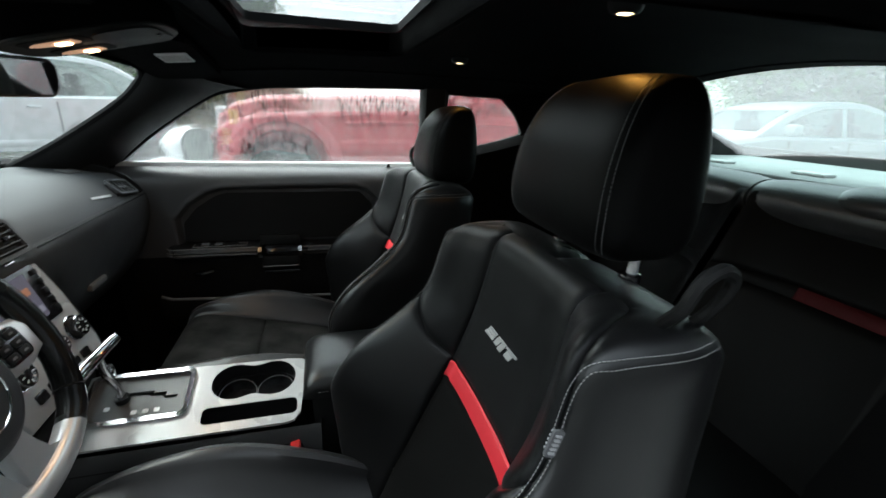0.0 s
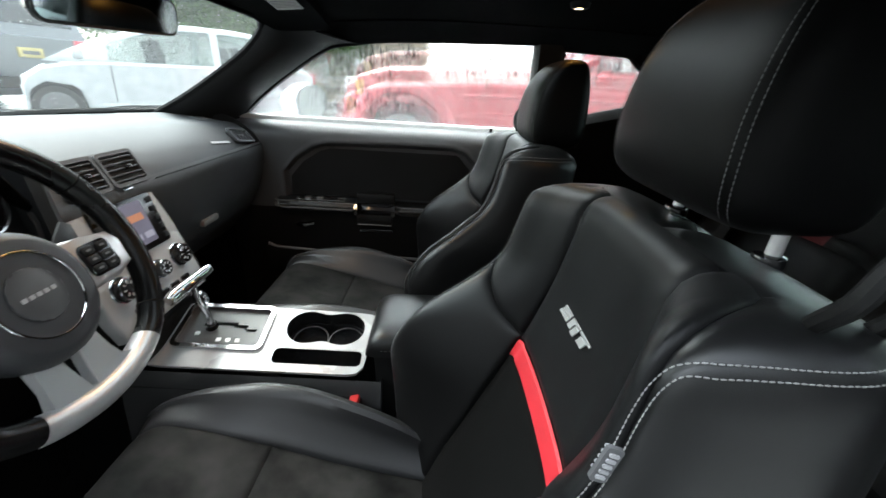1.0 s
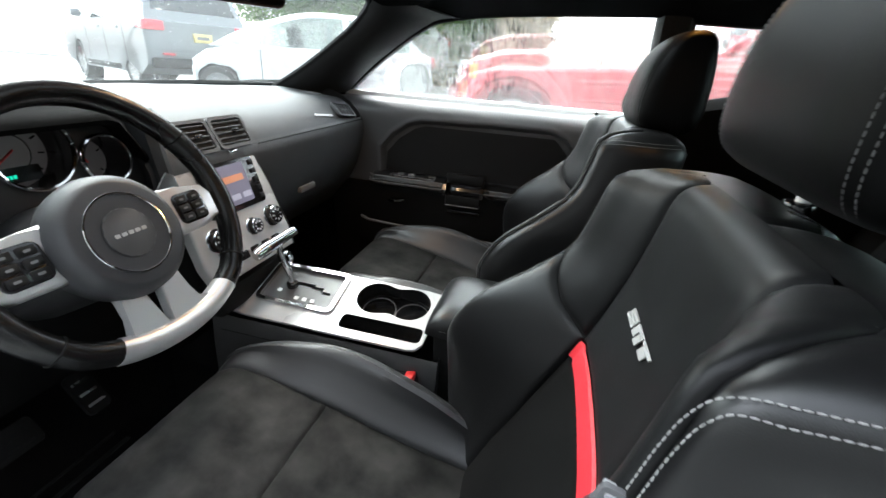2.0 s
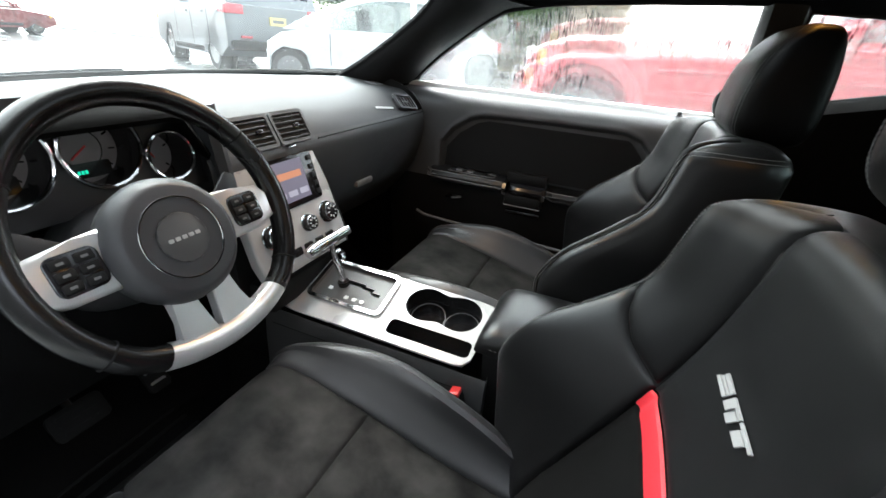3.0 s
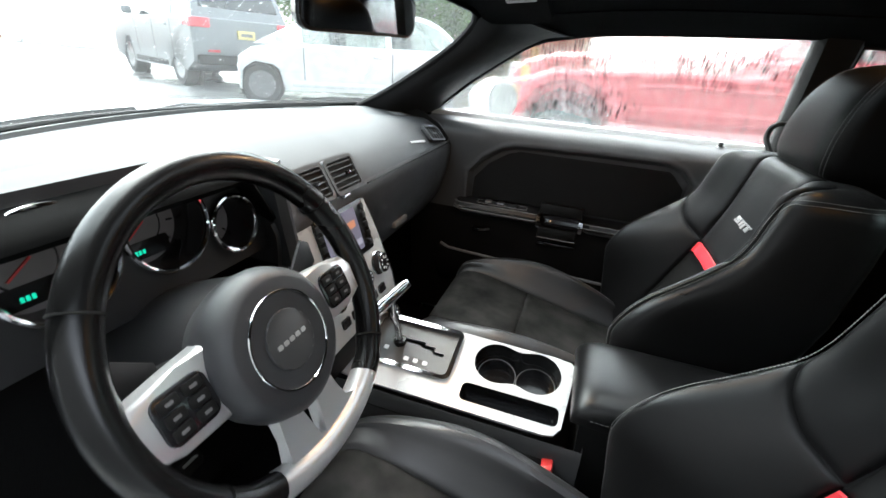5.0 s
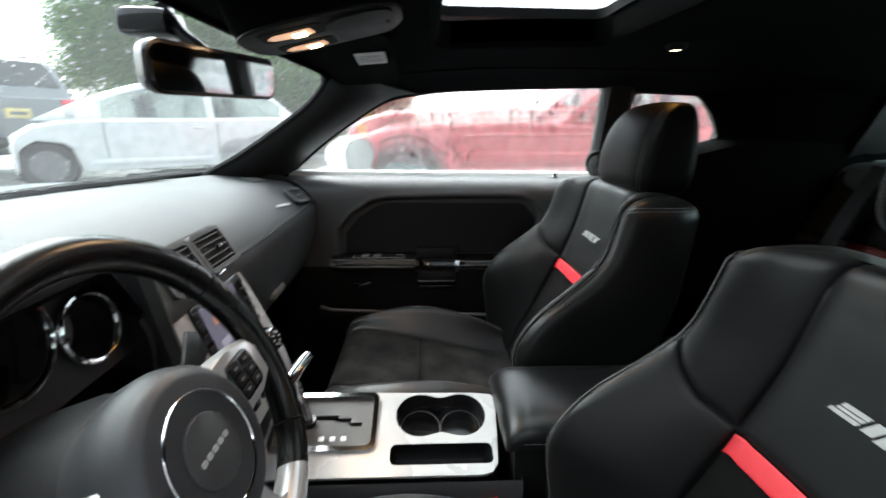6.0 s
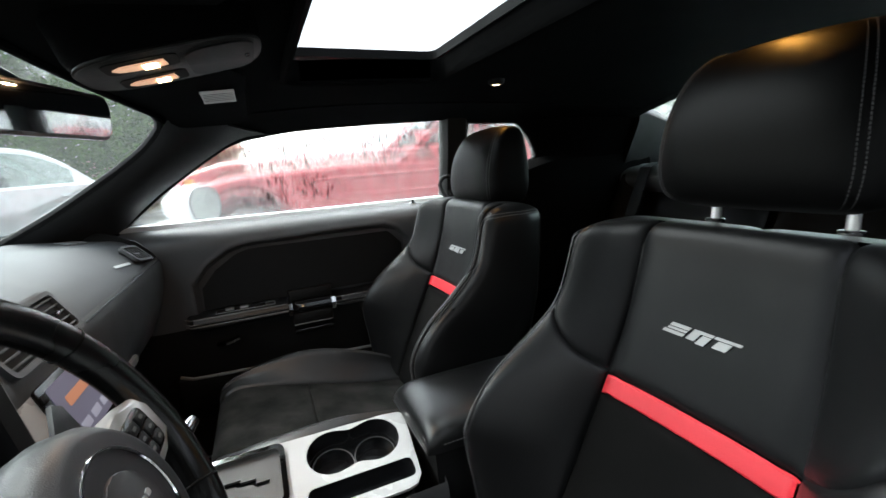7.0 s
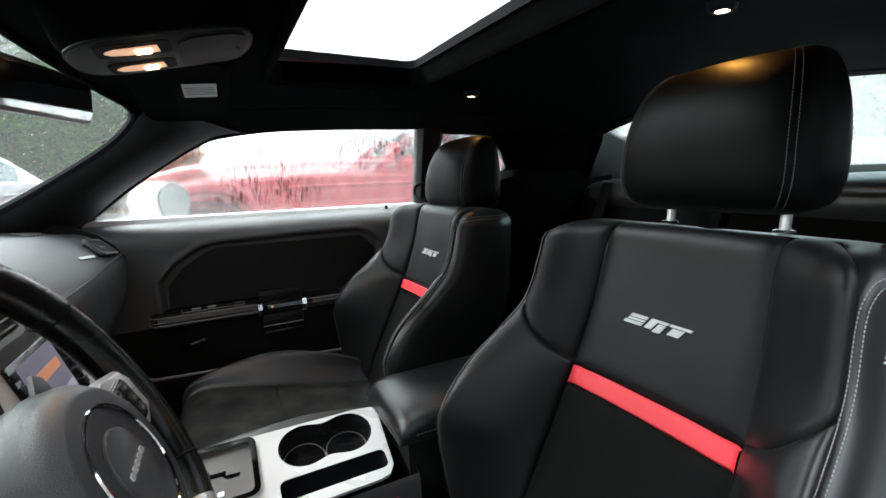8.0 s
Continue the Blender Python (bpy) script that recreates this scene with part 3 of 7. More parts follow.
for s in (-1, 1):
    e = spline([(-1.075, s * 0.592, 1.000), (-0.945, s * 0.569, 1.067), (-0.815, s * 0.550, 1.148), (-0.735, s * 0.538, 1.205), (-0.694, s * 0.534, 1.250), (-0.684, s * 0.532, 1.273), (-0.690, s * 0.505, 1.290)], 22)
    part("side_seal", under(windshield, tube([p + Vector((-0.004, s * 0.008, 0.002)) for p in e], 0.011, 8)), RUBBER, windshield)
part("header_trim", under(windshield, tube([(header_x(y) + 0.004, y, roof_z(header_x(y), y) - 0.001) for y in np.linspace(-0.54, 0.54, 30)], 0.007, 8)), LINER, windshield)

# rear window, shelf and bulkhead
rear_window = thing("window_rear", "sloping wet rear window", "window", kind="structure", at=(1.3, 0, 1.2))
rows = []
for k in range(8):
    t = k / 7
    rows.append([(0.905 + 0.65 * t, y * (0.60 + 0.08 * t), (1 - t) * (roof_z(0.905, 0.60 * y) + 0.012) + t * (1.110 - 0.06 * y * y) + 0.02 * math.sin(math.pi * t)) for y in np.linspace(-1, 1, 17)])
pane = part("pane", under(rear_window, loft(rows, False, False)), REAR_GLASS, rear_window, "greenish wet glass")
for s in (-1, 1):
    rows = []
    for t in np.linspace(0, 1, 8):
        x, z = 0.905 + 0.65 * t, 1.258 - 0.208 * t
        y = s * (0.60 + 0.08 * t)
        rows.append([(x, y, z + 0.06), (x, y - s * 0.055, z + 0.045), (x, y - s * 0.045, z - 0.03), (x, y + s * 0.06, 1.0), (x, y + s * 0.12, 1.0), (x, y + s * 0.06, z + 0.06)])
    part("side_trim", under(rear_window, loft(rows)), TRIM, rear_window)
part("header", under(rear_window, loft([[(0.85, y, roof_z(0.85, y) - 0.002), (0.905, y, roof_z(0.905, y) - 0.003), (0.922, y, roof_z(0.91, y) + 0.004), (0.90, y, roof_z(0.90, y) + 0.05)] for y in np.linspace(-0.62, 0.62, 12)])), LINER, rear_window)
shelf = part("rear_shelf", box(0.99, 1.60, -0.70, 0.70, 1.040, 1.068, 0.008), SHELF, label="grey cloth parcel shelf under the rear window", kind="structure")
part("wall_rear", box(1.56, 1.60, -0.72, 0.72, 0.25, 1.105, 0.004), TRIM, label="plain black rear bulkhead", kind="structure")
for y in (-0.30, 0.02, 0.33):
    t = thing("shelf_anchor_cover", "small pale plastic cover on the rear shelf", "cover", "covers on the rear shelf", at=(1.10, y, 1.068))
    part("cap", box(-0.02, 0.03, -0.045, 0.045, 0.0, 0.010, 0.004), PALE_PLASTIC, t)

# floor, tunnel and firewall
bm = box(-1.35, 1.58, -0.72, 0.76, 0.20, 0.235, 0.0)
floor = part("floor", bm, CARPET, label="black carpeted car floor", kind="structure", smooth=False)
rows = []
for y in np.linspace(-0.72, 0.76, 8):
    rows.append([(-1.0, y, 0.234), (-1.22, y, 0.40), (-1.30, y, 0.62), (-1.33, y, 0.95), (-1.37, y, 0.95), (-1.37, y, 0.23)])
part("wall_front", loft(rows), CARPET, label="carpeted footwell wall under the dashboard", kind="structure")
part("door_sill_driver", box(-0.95, 0.16, -0.80, -0.70, 0.20, 0.33, 0.015), TRIM, label="black plastic sill plate of the open driver door", kind="structure")
rows = []
for x in np.linspace(-0.95, 1.1, 12):
    rows.append([(x, -0.11, 0.23), (x, -0.09, 0.40), (x, 0.07, 0.40), (x, 0.10, 0.23)])
part("floor_tunnel", loft(rows), CARPET, label="carpeted transmission tunnel", kind="structure")

# kick panels in the footwells
for s, y in (("driver", -0.705), ("passenger", 0.715)):
    part("wall_kick_" + s, box(-1.36, -0.86, y - 0.015, y + 0.015, 0.22, 1.0, 0.004), CARPET, label="carpeted side wall of the footwell", kind="structure")

# floor mats
for y0, y1 in ((-0.62, -0.16), (0.15, 0.60)):
    t = thing("floor_mat", "black ribbed carpet floor mat", "floor mat", "front floor mats", at=((-0.85), (y0 + y1) / 2, 0.236))
    w, d = y1 - y0, 0.46
    part("mat", box(-d / 2, d / 2, -w / 2, w / 2, 0.0, 0.012, 0.005), CARPET, t)
    for k in range(9):
        x = -d / 2 + 0.05 + k * 0.045
        part("rib", box(x, x + 0.012, -w / 2 + 0.06, w / 2 - 0.06, 0.012, 0.017, 0.002), RUBBER, t)


# ---- passenger door ----
door = thing("door_passenger", "closed passenger door with black padded panel and chrome pull", "car door", kind="structure", at=(-0.36, 0.72, 0.30))


def door_y(z):
    return smoothed(z, [0.25, 0.45, 0.56, 0.66, 0.72, 0.80, 0.90, 0.955, 0.985, 0.998], [0.700, 0.690, 0.672, 0.668, 0.668, 0.664, 0.655, 0.655, 0.678, 0.715])


REC = [(-0.705, 0.770), (-0.702, 0.835), (-0.66, 0.885), (-0.60, 0.925), (-0.555, 0.938), (-0.30, 0.944), (-0.125, 0.944), (-0.08, 0.928), (-0.045, 0.890), (-0.045, 0.770)]


def in_recess(x, z):
    """How deep inside the panel's recess a point lies, in metres (negative outside)."""
    top = interp(x, [p[0] for p in REC[1:9]], [p[1] for p in REC[1:9]])
    return min(x + 0.705, -0.043 - x, top - z, z - 0.70)


rows = []
zs = list(np.linspace(0.27, 0.66, 14)) + list(np.linspace(0.668, 0.975, 90)) + [0.982, 0.988, 0.993, 0.997, 0.998]
for z in zs:
    row = []
    for x in np.linspace(-0.90, 0.14, 240):
        d = in_recess(x, z)
        k = min(max(d / 0.014, 0), 1)
        sunk = 0.022 * k * k * (3 - 2 * k) if z > 0.70 else 0.0
        lip = 0.0025 * math.exp(-((d + 0.006) / 0.007) ** 2) if z > 0.72 else 0.0
        row.append((x, door_y(z) + sunk - lip, z))
    rows.append(row)
rows.append([(x, 0.745, 0.996) for x in np.linspace(-0.90, 0.14, 240)])
low = sum(z < 0.70 for z in zs)
part("upper_panel", under(door, loft(rows[low:], False, False)), DOOR_PAD, door, "soft black upper door panel")
part("lower_panel", under(door, loft(rows[:low + 1], False, False)), TRIM, door, "matte black lower door panel")
part("shell", under(door, box(-0.92, 0.14, 0.745, 0.80, 0.22, 0.985, 0.01)), PAINT, door, "pale silver outer door skin")
# inset cloth of the recess
bm = bmesh.new()
add_prism(bm, [(x + (0.020 if x < -0.5 else -0.020 if x > -0.1 else 0), z - 0.018) for x, z in REC], basis((0, 0.652, 0), (1, 0, 0), (0, 0.03, 1)), 0.004)
part("inset", under(door, bm), TRIM, door, "smooth black inset")
# armrest: front pad, joint piece with chrome beads, rear pad
def arm(x0, x1, y_in, z_top, h, n=14):
    rows = []
    for k in range(n):
        x = x0 + (x1 - x0) * k / (n - 1)
        e = min(1.0, math.sqrt(max(0.0, 1 - (1 - min((x - x0) / 0.035, 1)) ** 2)) * 0.7 + 0.3)
        yi = 0.675 - (0.675 - y_in) * e
        rows.append([(x, 0.69, z_top + 0.004), (x, yi + 0.02, z_top), (x, yi + 0.005, z_top - 0.005), (x, yi, z_top - h * 0.35), (x, yi + 0.004, z_top - h * 0.75), (x, yi + 0.016, z_top - h), (x, 0.69, z_top - h - 0.012)])
    return loft(rows)
part("armrest", under(door, arm(-0.735, -0.455, 0.618, 0.742, 0.038)), LEATHER_GLOSS, door, "black stitched armrest")
part("grab_pull", under(door, arm(-0.447, -0.325, 0.620, 0.736, 0.040)), GLOSS, door)
part("armrest", under(door, arm(-0.317, -0.02, 0.624, 0.735, 0.036)), LEATHER_GLOSS, door, "black stitched armrest")
for x in (-0.451, -0.321):
    part("chrome_bead", under(door, loft([[(x + dx, 0.672, 0.740), (x + dx, 0.622, 0.738), (x + dx, 0.614, 0.722), (x + dx, 0.622, 0.700), (x + dx, 0.672, 0.696)] for dx in (-0.006, -0.002, 0.002, 0.006)])), CHROME, door, "chrome joint bead")
for z, y in ((0.727, 0.6165), (0.716, 0.6165)):
    part("seam", under(door, stitches([(x, y, z) for x in np.linspace(-0.70, -0.46, 40)], 0.005, 0.003, 0.0009)), THREAD, door, kind="stuff")
    part("seam", under(door, stitches([(x, y + 0.006, z - 0.005) for x in np.linspace(-0.31, -0.06, 40)], 0.005, 0.003, 0.0009)), THREAD, door, kind="stuff")
for dz, dy in ((0.0, 0.0), (-0.013, -0.0045)):
    part("piping", under(door, tube([(x, 0.6245 + dy + (0.018 if x < -0.73 else 0), 0.7395 + dz) for x in np.linspace(-0.735, -0.458, 20)], 0.0016, 6)), GREY_LIP, door, "pale grey piping")
    part("piping", under(door, tube([(x, 0.6305 + dy, 0.7325 + dz) for x in np.linspace(-0.315, -0.03, 20)], 0.0016, 6)), GREY_LIP, door, "pale grey piping")
part("piping", under(door, tube([(x, 0.6175 + (0.018 if x < -0.73 else 0), 0.7195) for x in np.linspace(-0.735, -0.458, 20)], 0.0014, 6)), GREY_LIP, door, "pale grey piping")
part("pull_plate", under(door, box(-0.452, -0.320, 0.648, 0.672, 0.738, 0.772, 0.004)), GREY_PLASTIC, door, "dark plate behind the grab handle")
part("pull_box", under(door, box(-0.448, -0.326, 0.628, 0.672, 0.662, 0.702, 0.005)), GREY_PLASTIC, door, "dark box under the grab handle")
part("pull_edge", under(door, tube([(-0.446, 0.627, 0.666), (-0.328, 0.627, 0.666)], 0.0015, 6)), GREY_LIP, door)
# switch plate in the armrest
part("switch_frame", under(door, tube([(x, y, 0.7455) for x, y in round_rect(0.165, 0.036, 0.008, 4, -0.575, 0.648)], 0.0013, 6, closed=True)), GREY_LIP, door, "thin pale switch frame")
part("switch_plate", under(door, box(-0.655, -0.52, 0.632, 0.664, 0.741, 0.748, 0.003)), GLOSS, door)
for x in (-0.630, -0.590):
    part("window_switch", under(door, box(x, x + 0.022, 0.637, 0.657, 0.747, 0.753, 0.002)), STEEL, door)
# chrome inside handle in its black cup
cup = part("handle_cup", under(door, prism(round_rect(0.12, 0.05, 0.02, 5, -0.637, 0.646), basis((0, 0.664, 0), (1, 0, 0), (0, 0.03, 1)), 0.006, 0.002)), GLOSS, door)
part("handle", under(door, loft([[(-0.668 + 0.062 * t, 0.655 - 0.014 * math.sin(math.pi * min(t * 1.1, 1)) + a, 0.646 + 0.006 * t + b) for a, b in ((0, 0.008), (-0.006, 0.004), (-0.006, -0.004), (0, -0.008), (0.006, 0))] for t in np.linspace(0, 1, 10)])), CHROME, door, "chrome door handle")
part("pull_slats", under(door, box(-0.445, -0.325, 0.655, 0.668, 0.628, 0.640, 0.003)), GLOSS, door)
# map pocket lip
part("pocket", under(door, loft([[(x, 0.700, z - 0.16), (x, 0.650, z - 0.10), (x, 0.642, z - 0.012), (x, 0.644, z), (x, 0.654, z + 0.002), (x, 0.662, z - 0.02), (x, 0.690, z - 0.12)] for x, z in zip(np.linspace(-0.78, 0.06, 20), [0.560, 0.556, 0.552, 0.548, 0.544] + [0.540] * 5 + [0.532] * 5 + [0.525] * 5)])), TRIM, door, "black pocket with a worn pale lip")
part("pocket_lip", under(door, tube(spline([(-0.775, 0.648, 0.570), (-0.765, 0.644, 0.562), (-0.70, 0.643, 0.557), (-0.45, 0.643, 0.546), (-0.1, 0.643, 0.532), (0.05, 0.643, 0.527)], 24), 0.005, 8)), GREY_LIP, door, "worn grey pocket lip")
# lock button on the sill
t = thing("lock_knob", "small chrome ringed lock button on the door sill", "lock button", at=(0.002, 0.712, 0.998))
part("stem", disc(Matrix.Identity(4), 0.006, 0.012, 12, 0.002), GLOSS, t)
part("collar", torus(Matrix.Translation((0, 0, 0.001)), 0.009, 0.002, 16, 6), CHROME, t)


# ---- front seats ----
def seat_c(z):
    return smoothed(z, [0.48, 0.56, 0.62, 0.70, 0.787, 0.895, 0.97, 1.03], [-0.160, -0.128, -0.098, -0.060, -0.022, 0.010, 0.027, 0.041])


def seat_b(z):
    return smoothed(z, [0.48, 0.58, 0.655, 0.70, 0.77, 0.84, 0.885, 0.95, 1.03], [0.05, 0.105, 0.150, 0.170, 0.158, 0.100, 0.068, 0.060, 0.060])


def seat_rear(z):
    return interp(z, [0.48, 0.6, 0.7, 0.8, 0.9, 1.03], [0.02, 0.05, 0.085, 0.115, 0.135, 0.150])


def seat_ring(a, z):
    """Half section of the backrest at one height: a runs from the middle of the front (0) past the seam (0.45), the bolster's
    crest (0.8) and outer edge (1) along the side to the middle of the rear (2)."""
    c, b, r = seat_c(z), seat_b(z), seat_rear(z)
    wo = interp(z, [0.48, 0.65, 0.80, 0.88, 0.95, 1.03], [0.240, 0.256, 0.250, 0.238, 0.232, 0.226])
    wi = interp(z, [0.48, 0.76, 0.9, 1.03], [0.140, 0.132, 0.124, 0.116])
    A = [0.0, 0.22, 0.36, 0.45, 0.60, 0.80, 0.92, 1.0, 1.2, 1.5, 1.65, 1.8, 2.0]
    Y = [0.0, wi * 0.5, wi * 0.82, wi, wi + 0.042, wo - 0.028, wo - 0.008, wo, wo + 0.004, wo - 0.004, wo - 0.02, wo * 0.6, 0.0]
    X = [c, c - 0.001, c - 0.004, c - 0.004 - 0.03 * b, c - 0.52 * b, c - b, c - b + 0.012, c - b + 0.034, c - b * 0.3 + 0.06, r - 0.03, r - 0.006, r + 0.004, r + 0.006]
    return smoothed(a, A, X), smoothed(a, A, Y)


Z_TOP = 0.985
EDGE = 0.865


def seat_point(a, v):
    """A point of the backrest's skin; v is height in metres, and past Z_TOP the skin rolls over the top."""
    s = -1.0 if a < 0 else 1.0
    a = min(abs(a), 2.0)
    over = min(max(0.0, v - Z_TOP) / 0.055, 1.0)
    x, y = seat_ring(a, min(v, Z_TOP))
    if over:
        # over the top the skin closes on a spine along the middle of the thickness
        k = over ** 1.7
        x += (0.062 - x) * k
        y += (min(y, 0.165) - y) * k
    z = min(v, Z_TOP) + 0.035 * (1 - (1 - over) ** 2.3)
    return Vector((x, s * y, z))


def cushion_ring(a, x):
    """Half section across the cushion at one place along it: a from the middle (0) to the foot of the side (1.5)."""
    t = smoothed(x, [-0.70, -0.64, -0.58, -0.50, -0.42, -0.30, -0.12], [0.540, 0.562, 0.562, 0.546, 0.528, 0.498, 0.468])
    b = smoothed(x, [-0.70, -0.64, -0.56, -0.46, -0.36, -0.25, -0.12], [0.004, 0.012, 0.038, 0.070, 0.086, 0.080, 0.045])
    wo = smoothed(x, [-0.70, -0.64, -0.56, -0.45, -0.30, -0.12], [0.215, 0.226, 0.238, 0.243, 0.228, 0.205])
    wi = smoothed(x, [-0.70, -0.6, -0.45, -0.12], [0.150, 0.150, 0.146, 0.135])
    A = [0.0, 0.25, 0.45, 0.60, 0.78, 0.92, 1.0, 1.15, 1.5]
    Y = [0.0, wi * 0.55, wi, wi + 0.035, wo - 0.038, wo - 0.010, wo, wo + 0.002, wo - 0.02]
    Z = [t, t + 0.001, t + 0.002, t + b * 0.55, t + b, t + b - 0.014, t + b - 0.04, t - 0.06, 0.40]
    return smoothed(a, A, Y), smoothed(a, A, Z)


X_FRONT = -0.625


def cushion_point(a, v):
    """A point of the cushion's skin; v is the place along the car, and ahead of X_FRONT the skin rolls down over the front."""
    s = -1.0 if a < 0 else 1.0
    over = max(0.0, X_FRONT - v)
    y, z = cushion_ring(abs(a), max(v, X_FRONT))
    if over:
        phi = min(over / 0.07, 1.0) * math.pi / 2
        drop = max(over - 0.07, 0.0)
        z2 = z - 0.045 * (1 - math.cos(phi)) - drop
        return Vector((X_FRONT - 0.045 * math.sin(phi), s * (y - 0.02 * math.sin(phi)), max(z2, 0.40)))
    return Vector((v, s * y, z))


def emblem(parent, centre, m, size):
    """A silver badge: three slanted blocks, each parted by notches, as plain shapes."""
    box4 = lambda xa, xb, ya, yb: ((xa, ya), (xb, ya), (xb, yb), (xa, yb))
    shapes = ((box4(-0.02, 0.29, 0.038, 0.10), box4(-0.02, 0.29, -0.022, 0.020), box4(-0.05, 0.29, -0.10, -0.040)),
              (box4(0.0, 0.30, 0.050, 0.10), box4(0.0, 0.13, -0.10, 0.050), box4(0.17, 0.30, -0.13, 0.034)),
              (box4(-0.02, 0.34, 0.055, 0.10), box4(0.06, 0.25, -0.10, 0.038)))
    for k, bars in enumerate(shapes):
        bm = bmesh.new()
        for quad in bars:
            x0 = -0.5 + k * 0.345
            add_prism(bm, [((x0 + x + 0.62 * y) * size, y * 0.88 * size) for x, y in quad], m, 0.0014)
        part("emblem_block", bm, SILVER, parent, "silver badge block", smooth=False)


def front_seat(name, yc, out, rest_up, label, tag, low=0.0):
    """A sports seat. out: the side (1 or -1) on which its door lies; rest_up: how far the head restraint is pulled up."""
    seat = thing(name, label, "car seat", "front seats", at=(0, yc, 0.235))
    base = Vector((0, 0, -0.235))

    def put(nm, bm, material, lab="", kind="", parent=None):
        bm.transform(Matrix.Translation(base - Vector((0, 0, low if nm.startswith("seat_") else 0))))
        return part(nm, bm, material, parent or seat, lab, kind=kind)

    split = lambda u: interp(abs(u), [0.45, 0.60, 0.75, 0.88], [0.792, 0.826, 0.862, 0.886])
    top = Z_TOP + 0.056
    # backrest
    put("upper_back", loft(panel(seat_point, 0.45, -0.45, 0.7875, top, 26, 26, edges="lrb"), False, False), LEATHER, "black leather upper back panel")
    put("stripe", loft(panel(seat_point, 0.45, -0.45, 0.758, 0.7865, 30, 6, 0.0016, 0.0016, 0.0012, "bt"), False, False), RED_LEATHER, "bright red leather stripe")
    put("lower_back", loft(panel(seat_point, 0.45, -0.45, 0.46, 0.757, 26, 24), False, False), SUEDE, "black suede lower back panel")
    for s in (1, -1):
        a0, a1 = (EDGE, 0.45) if s > 0 else (-0.45, -EDGE)
        put("bolster", loft(panel(seat_point, a0, a1, 0.46, split, 24, 30), False, False), LEATHER_GLOSS, "black leather side bolster")
        put("shoulder", loft(panel(seat_point, a0, a1, split, top, 24, 18, edges="lrb"), False, False), LEATHER, "black leather shoulder wing")
        a0, a1 = (2.0, EDGE) if s > 0 else (-EDGE, -2.0)
        put("back_shell", loft(panel(seat_point, a0, a1, 0.46, top, 26, 40, 0.002, 0.004, 0.008, "lr" if s < 0 else "lr"), False, False), LEATHER_GLOSS, "black leather seat side and back")
        for da, dv in ((-0.013, 0.0029), (0.018, -0.0029)):
            way = [(EDGE, v) for v in np.linspace(0.56, 0.955, 40)] + [(0.871, 0.973), (0.888, 0.986), (0.925, 0.9935), (1.00, 0.9965)] + [(a, 0.9975) for a in np.linspace(1.08, 1.62, 20)]
            way = [(p.x, p.y) for p in spline([(a, v, 0) for a, v in way], 120)]
            line = [seat_point(s * (a + da), v + dv * min(max((a - EDGE) / 0.1, 0), 1)) + Vector((-0.0030, s * 0.0022, 0.0014)) for a, v in way]
            put("stitching", stitches(line, 0.0032, 0.0012, 0.00066), THREAD, "pale grey stitching", kind="stuff")
    # padding under the seams
    put("padding", loft([[Vector((0.062 + (p.x - 0.062) * 0.88, p.y * 0.95, p.z - 0.008)) for p in (seat_point(a, v) for a in np.linspace(-2, 2, 60))] for v in np.linspace(0.80, top, 16)], False, False), LEATHER)
    # cushion
    crease = -0.435
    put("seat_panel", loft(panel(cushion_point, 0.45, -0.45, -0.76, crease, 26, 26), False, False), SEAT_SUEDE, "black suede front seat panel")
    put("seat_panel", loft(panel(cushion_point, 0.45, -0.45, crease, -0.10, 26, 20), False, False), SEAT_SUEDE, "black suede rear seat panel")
    for s in (1, -1):
        a0, a1 = (1.5, 0.45) if s > 0 else (-0.45, -1.5)
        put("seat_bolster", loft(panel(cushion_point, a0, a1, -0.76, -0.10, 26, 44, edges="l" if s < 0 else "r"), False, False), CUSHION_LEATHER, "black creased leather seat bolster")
    # base trim and rails
    put("base_trim", loft([[(-0.60 + dx, -0.215 - dy, z), (-0.10, -0.225 - dy, z), (-0.02, -0.20 - dy, z + 0.02), (-0.02, 0.20 + dy, z + 0.02), (-0.10, 0.225 + dy, z), (-0.60 + dx, 0.215 + dy, z)] for z, dx, dy in ((0.29, 0.03, 0.0), (0.33, 0.0, 0.012), (0.415, -0.01, 0.014), (0.44, 0.0, 0.0))]), TRIM, "black plastic seat base")
    for s in (-1, 1):
        put("rail", box(-0.62, 0.05, s * 0.17 - 0.018, s * 0.17 + 0.018, 0.236, 0.295, 0.004), STEEL, "steel seat rail")
    put("hinge_cover", loft([[(-0.12 + 0.075 * math.cos(q), out * (0.235 + d), 0.50 + 0.075 * math.sin(q)) for q in np.linspace(0, 2 * math.pi, 18, endpoint=False)] for d in (0.0, 0.022, 0.028)]), TRIM)
    # badge
    zc = 0.886
    p = seat_point(0.0, zc)
    emblem(seat, zc, basis(p + base + Vector((-0.0046, 0.006 if out < 0 else -0.005, 0.001)), (0, -1, 0), (0.21, 0, 1)), 0.089)
    # head restraint
    rest = part("head_restraint", head_pad(rest_up, base), DARKENED_LEATHER, seat, "black leather head restraint")
    for y in (-0.081, 0.081):
        zt = 1.04 + rest_up
        part("post", tube([(0.128, y, 0.99 - 0.235), (0.134, y, zt - 0.235), (0.14, y, zt + 0.04 - 0.235)], 0.0068, 10), BRIGHT, rest, "chrome post")
        part("post_collar", disc(Matrix.Translation((0.128, y, 1.012 - 0.235)), 0.014, 0.010, 16, 0.003), GLOSS, rest)
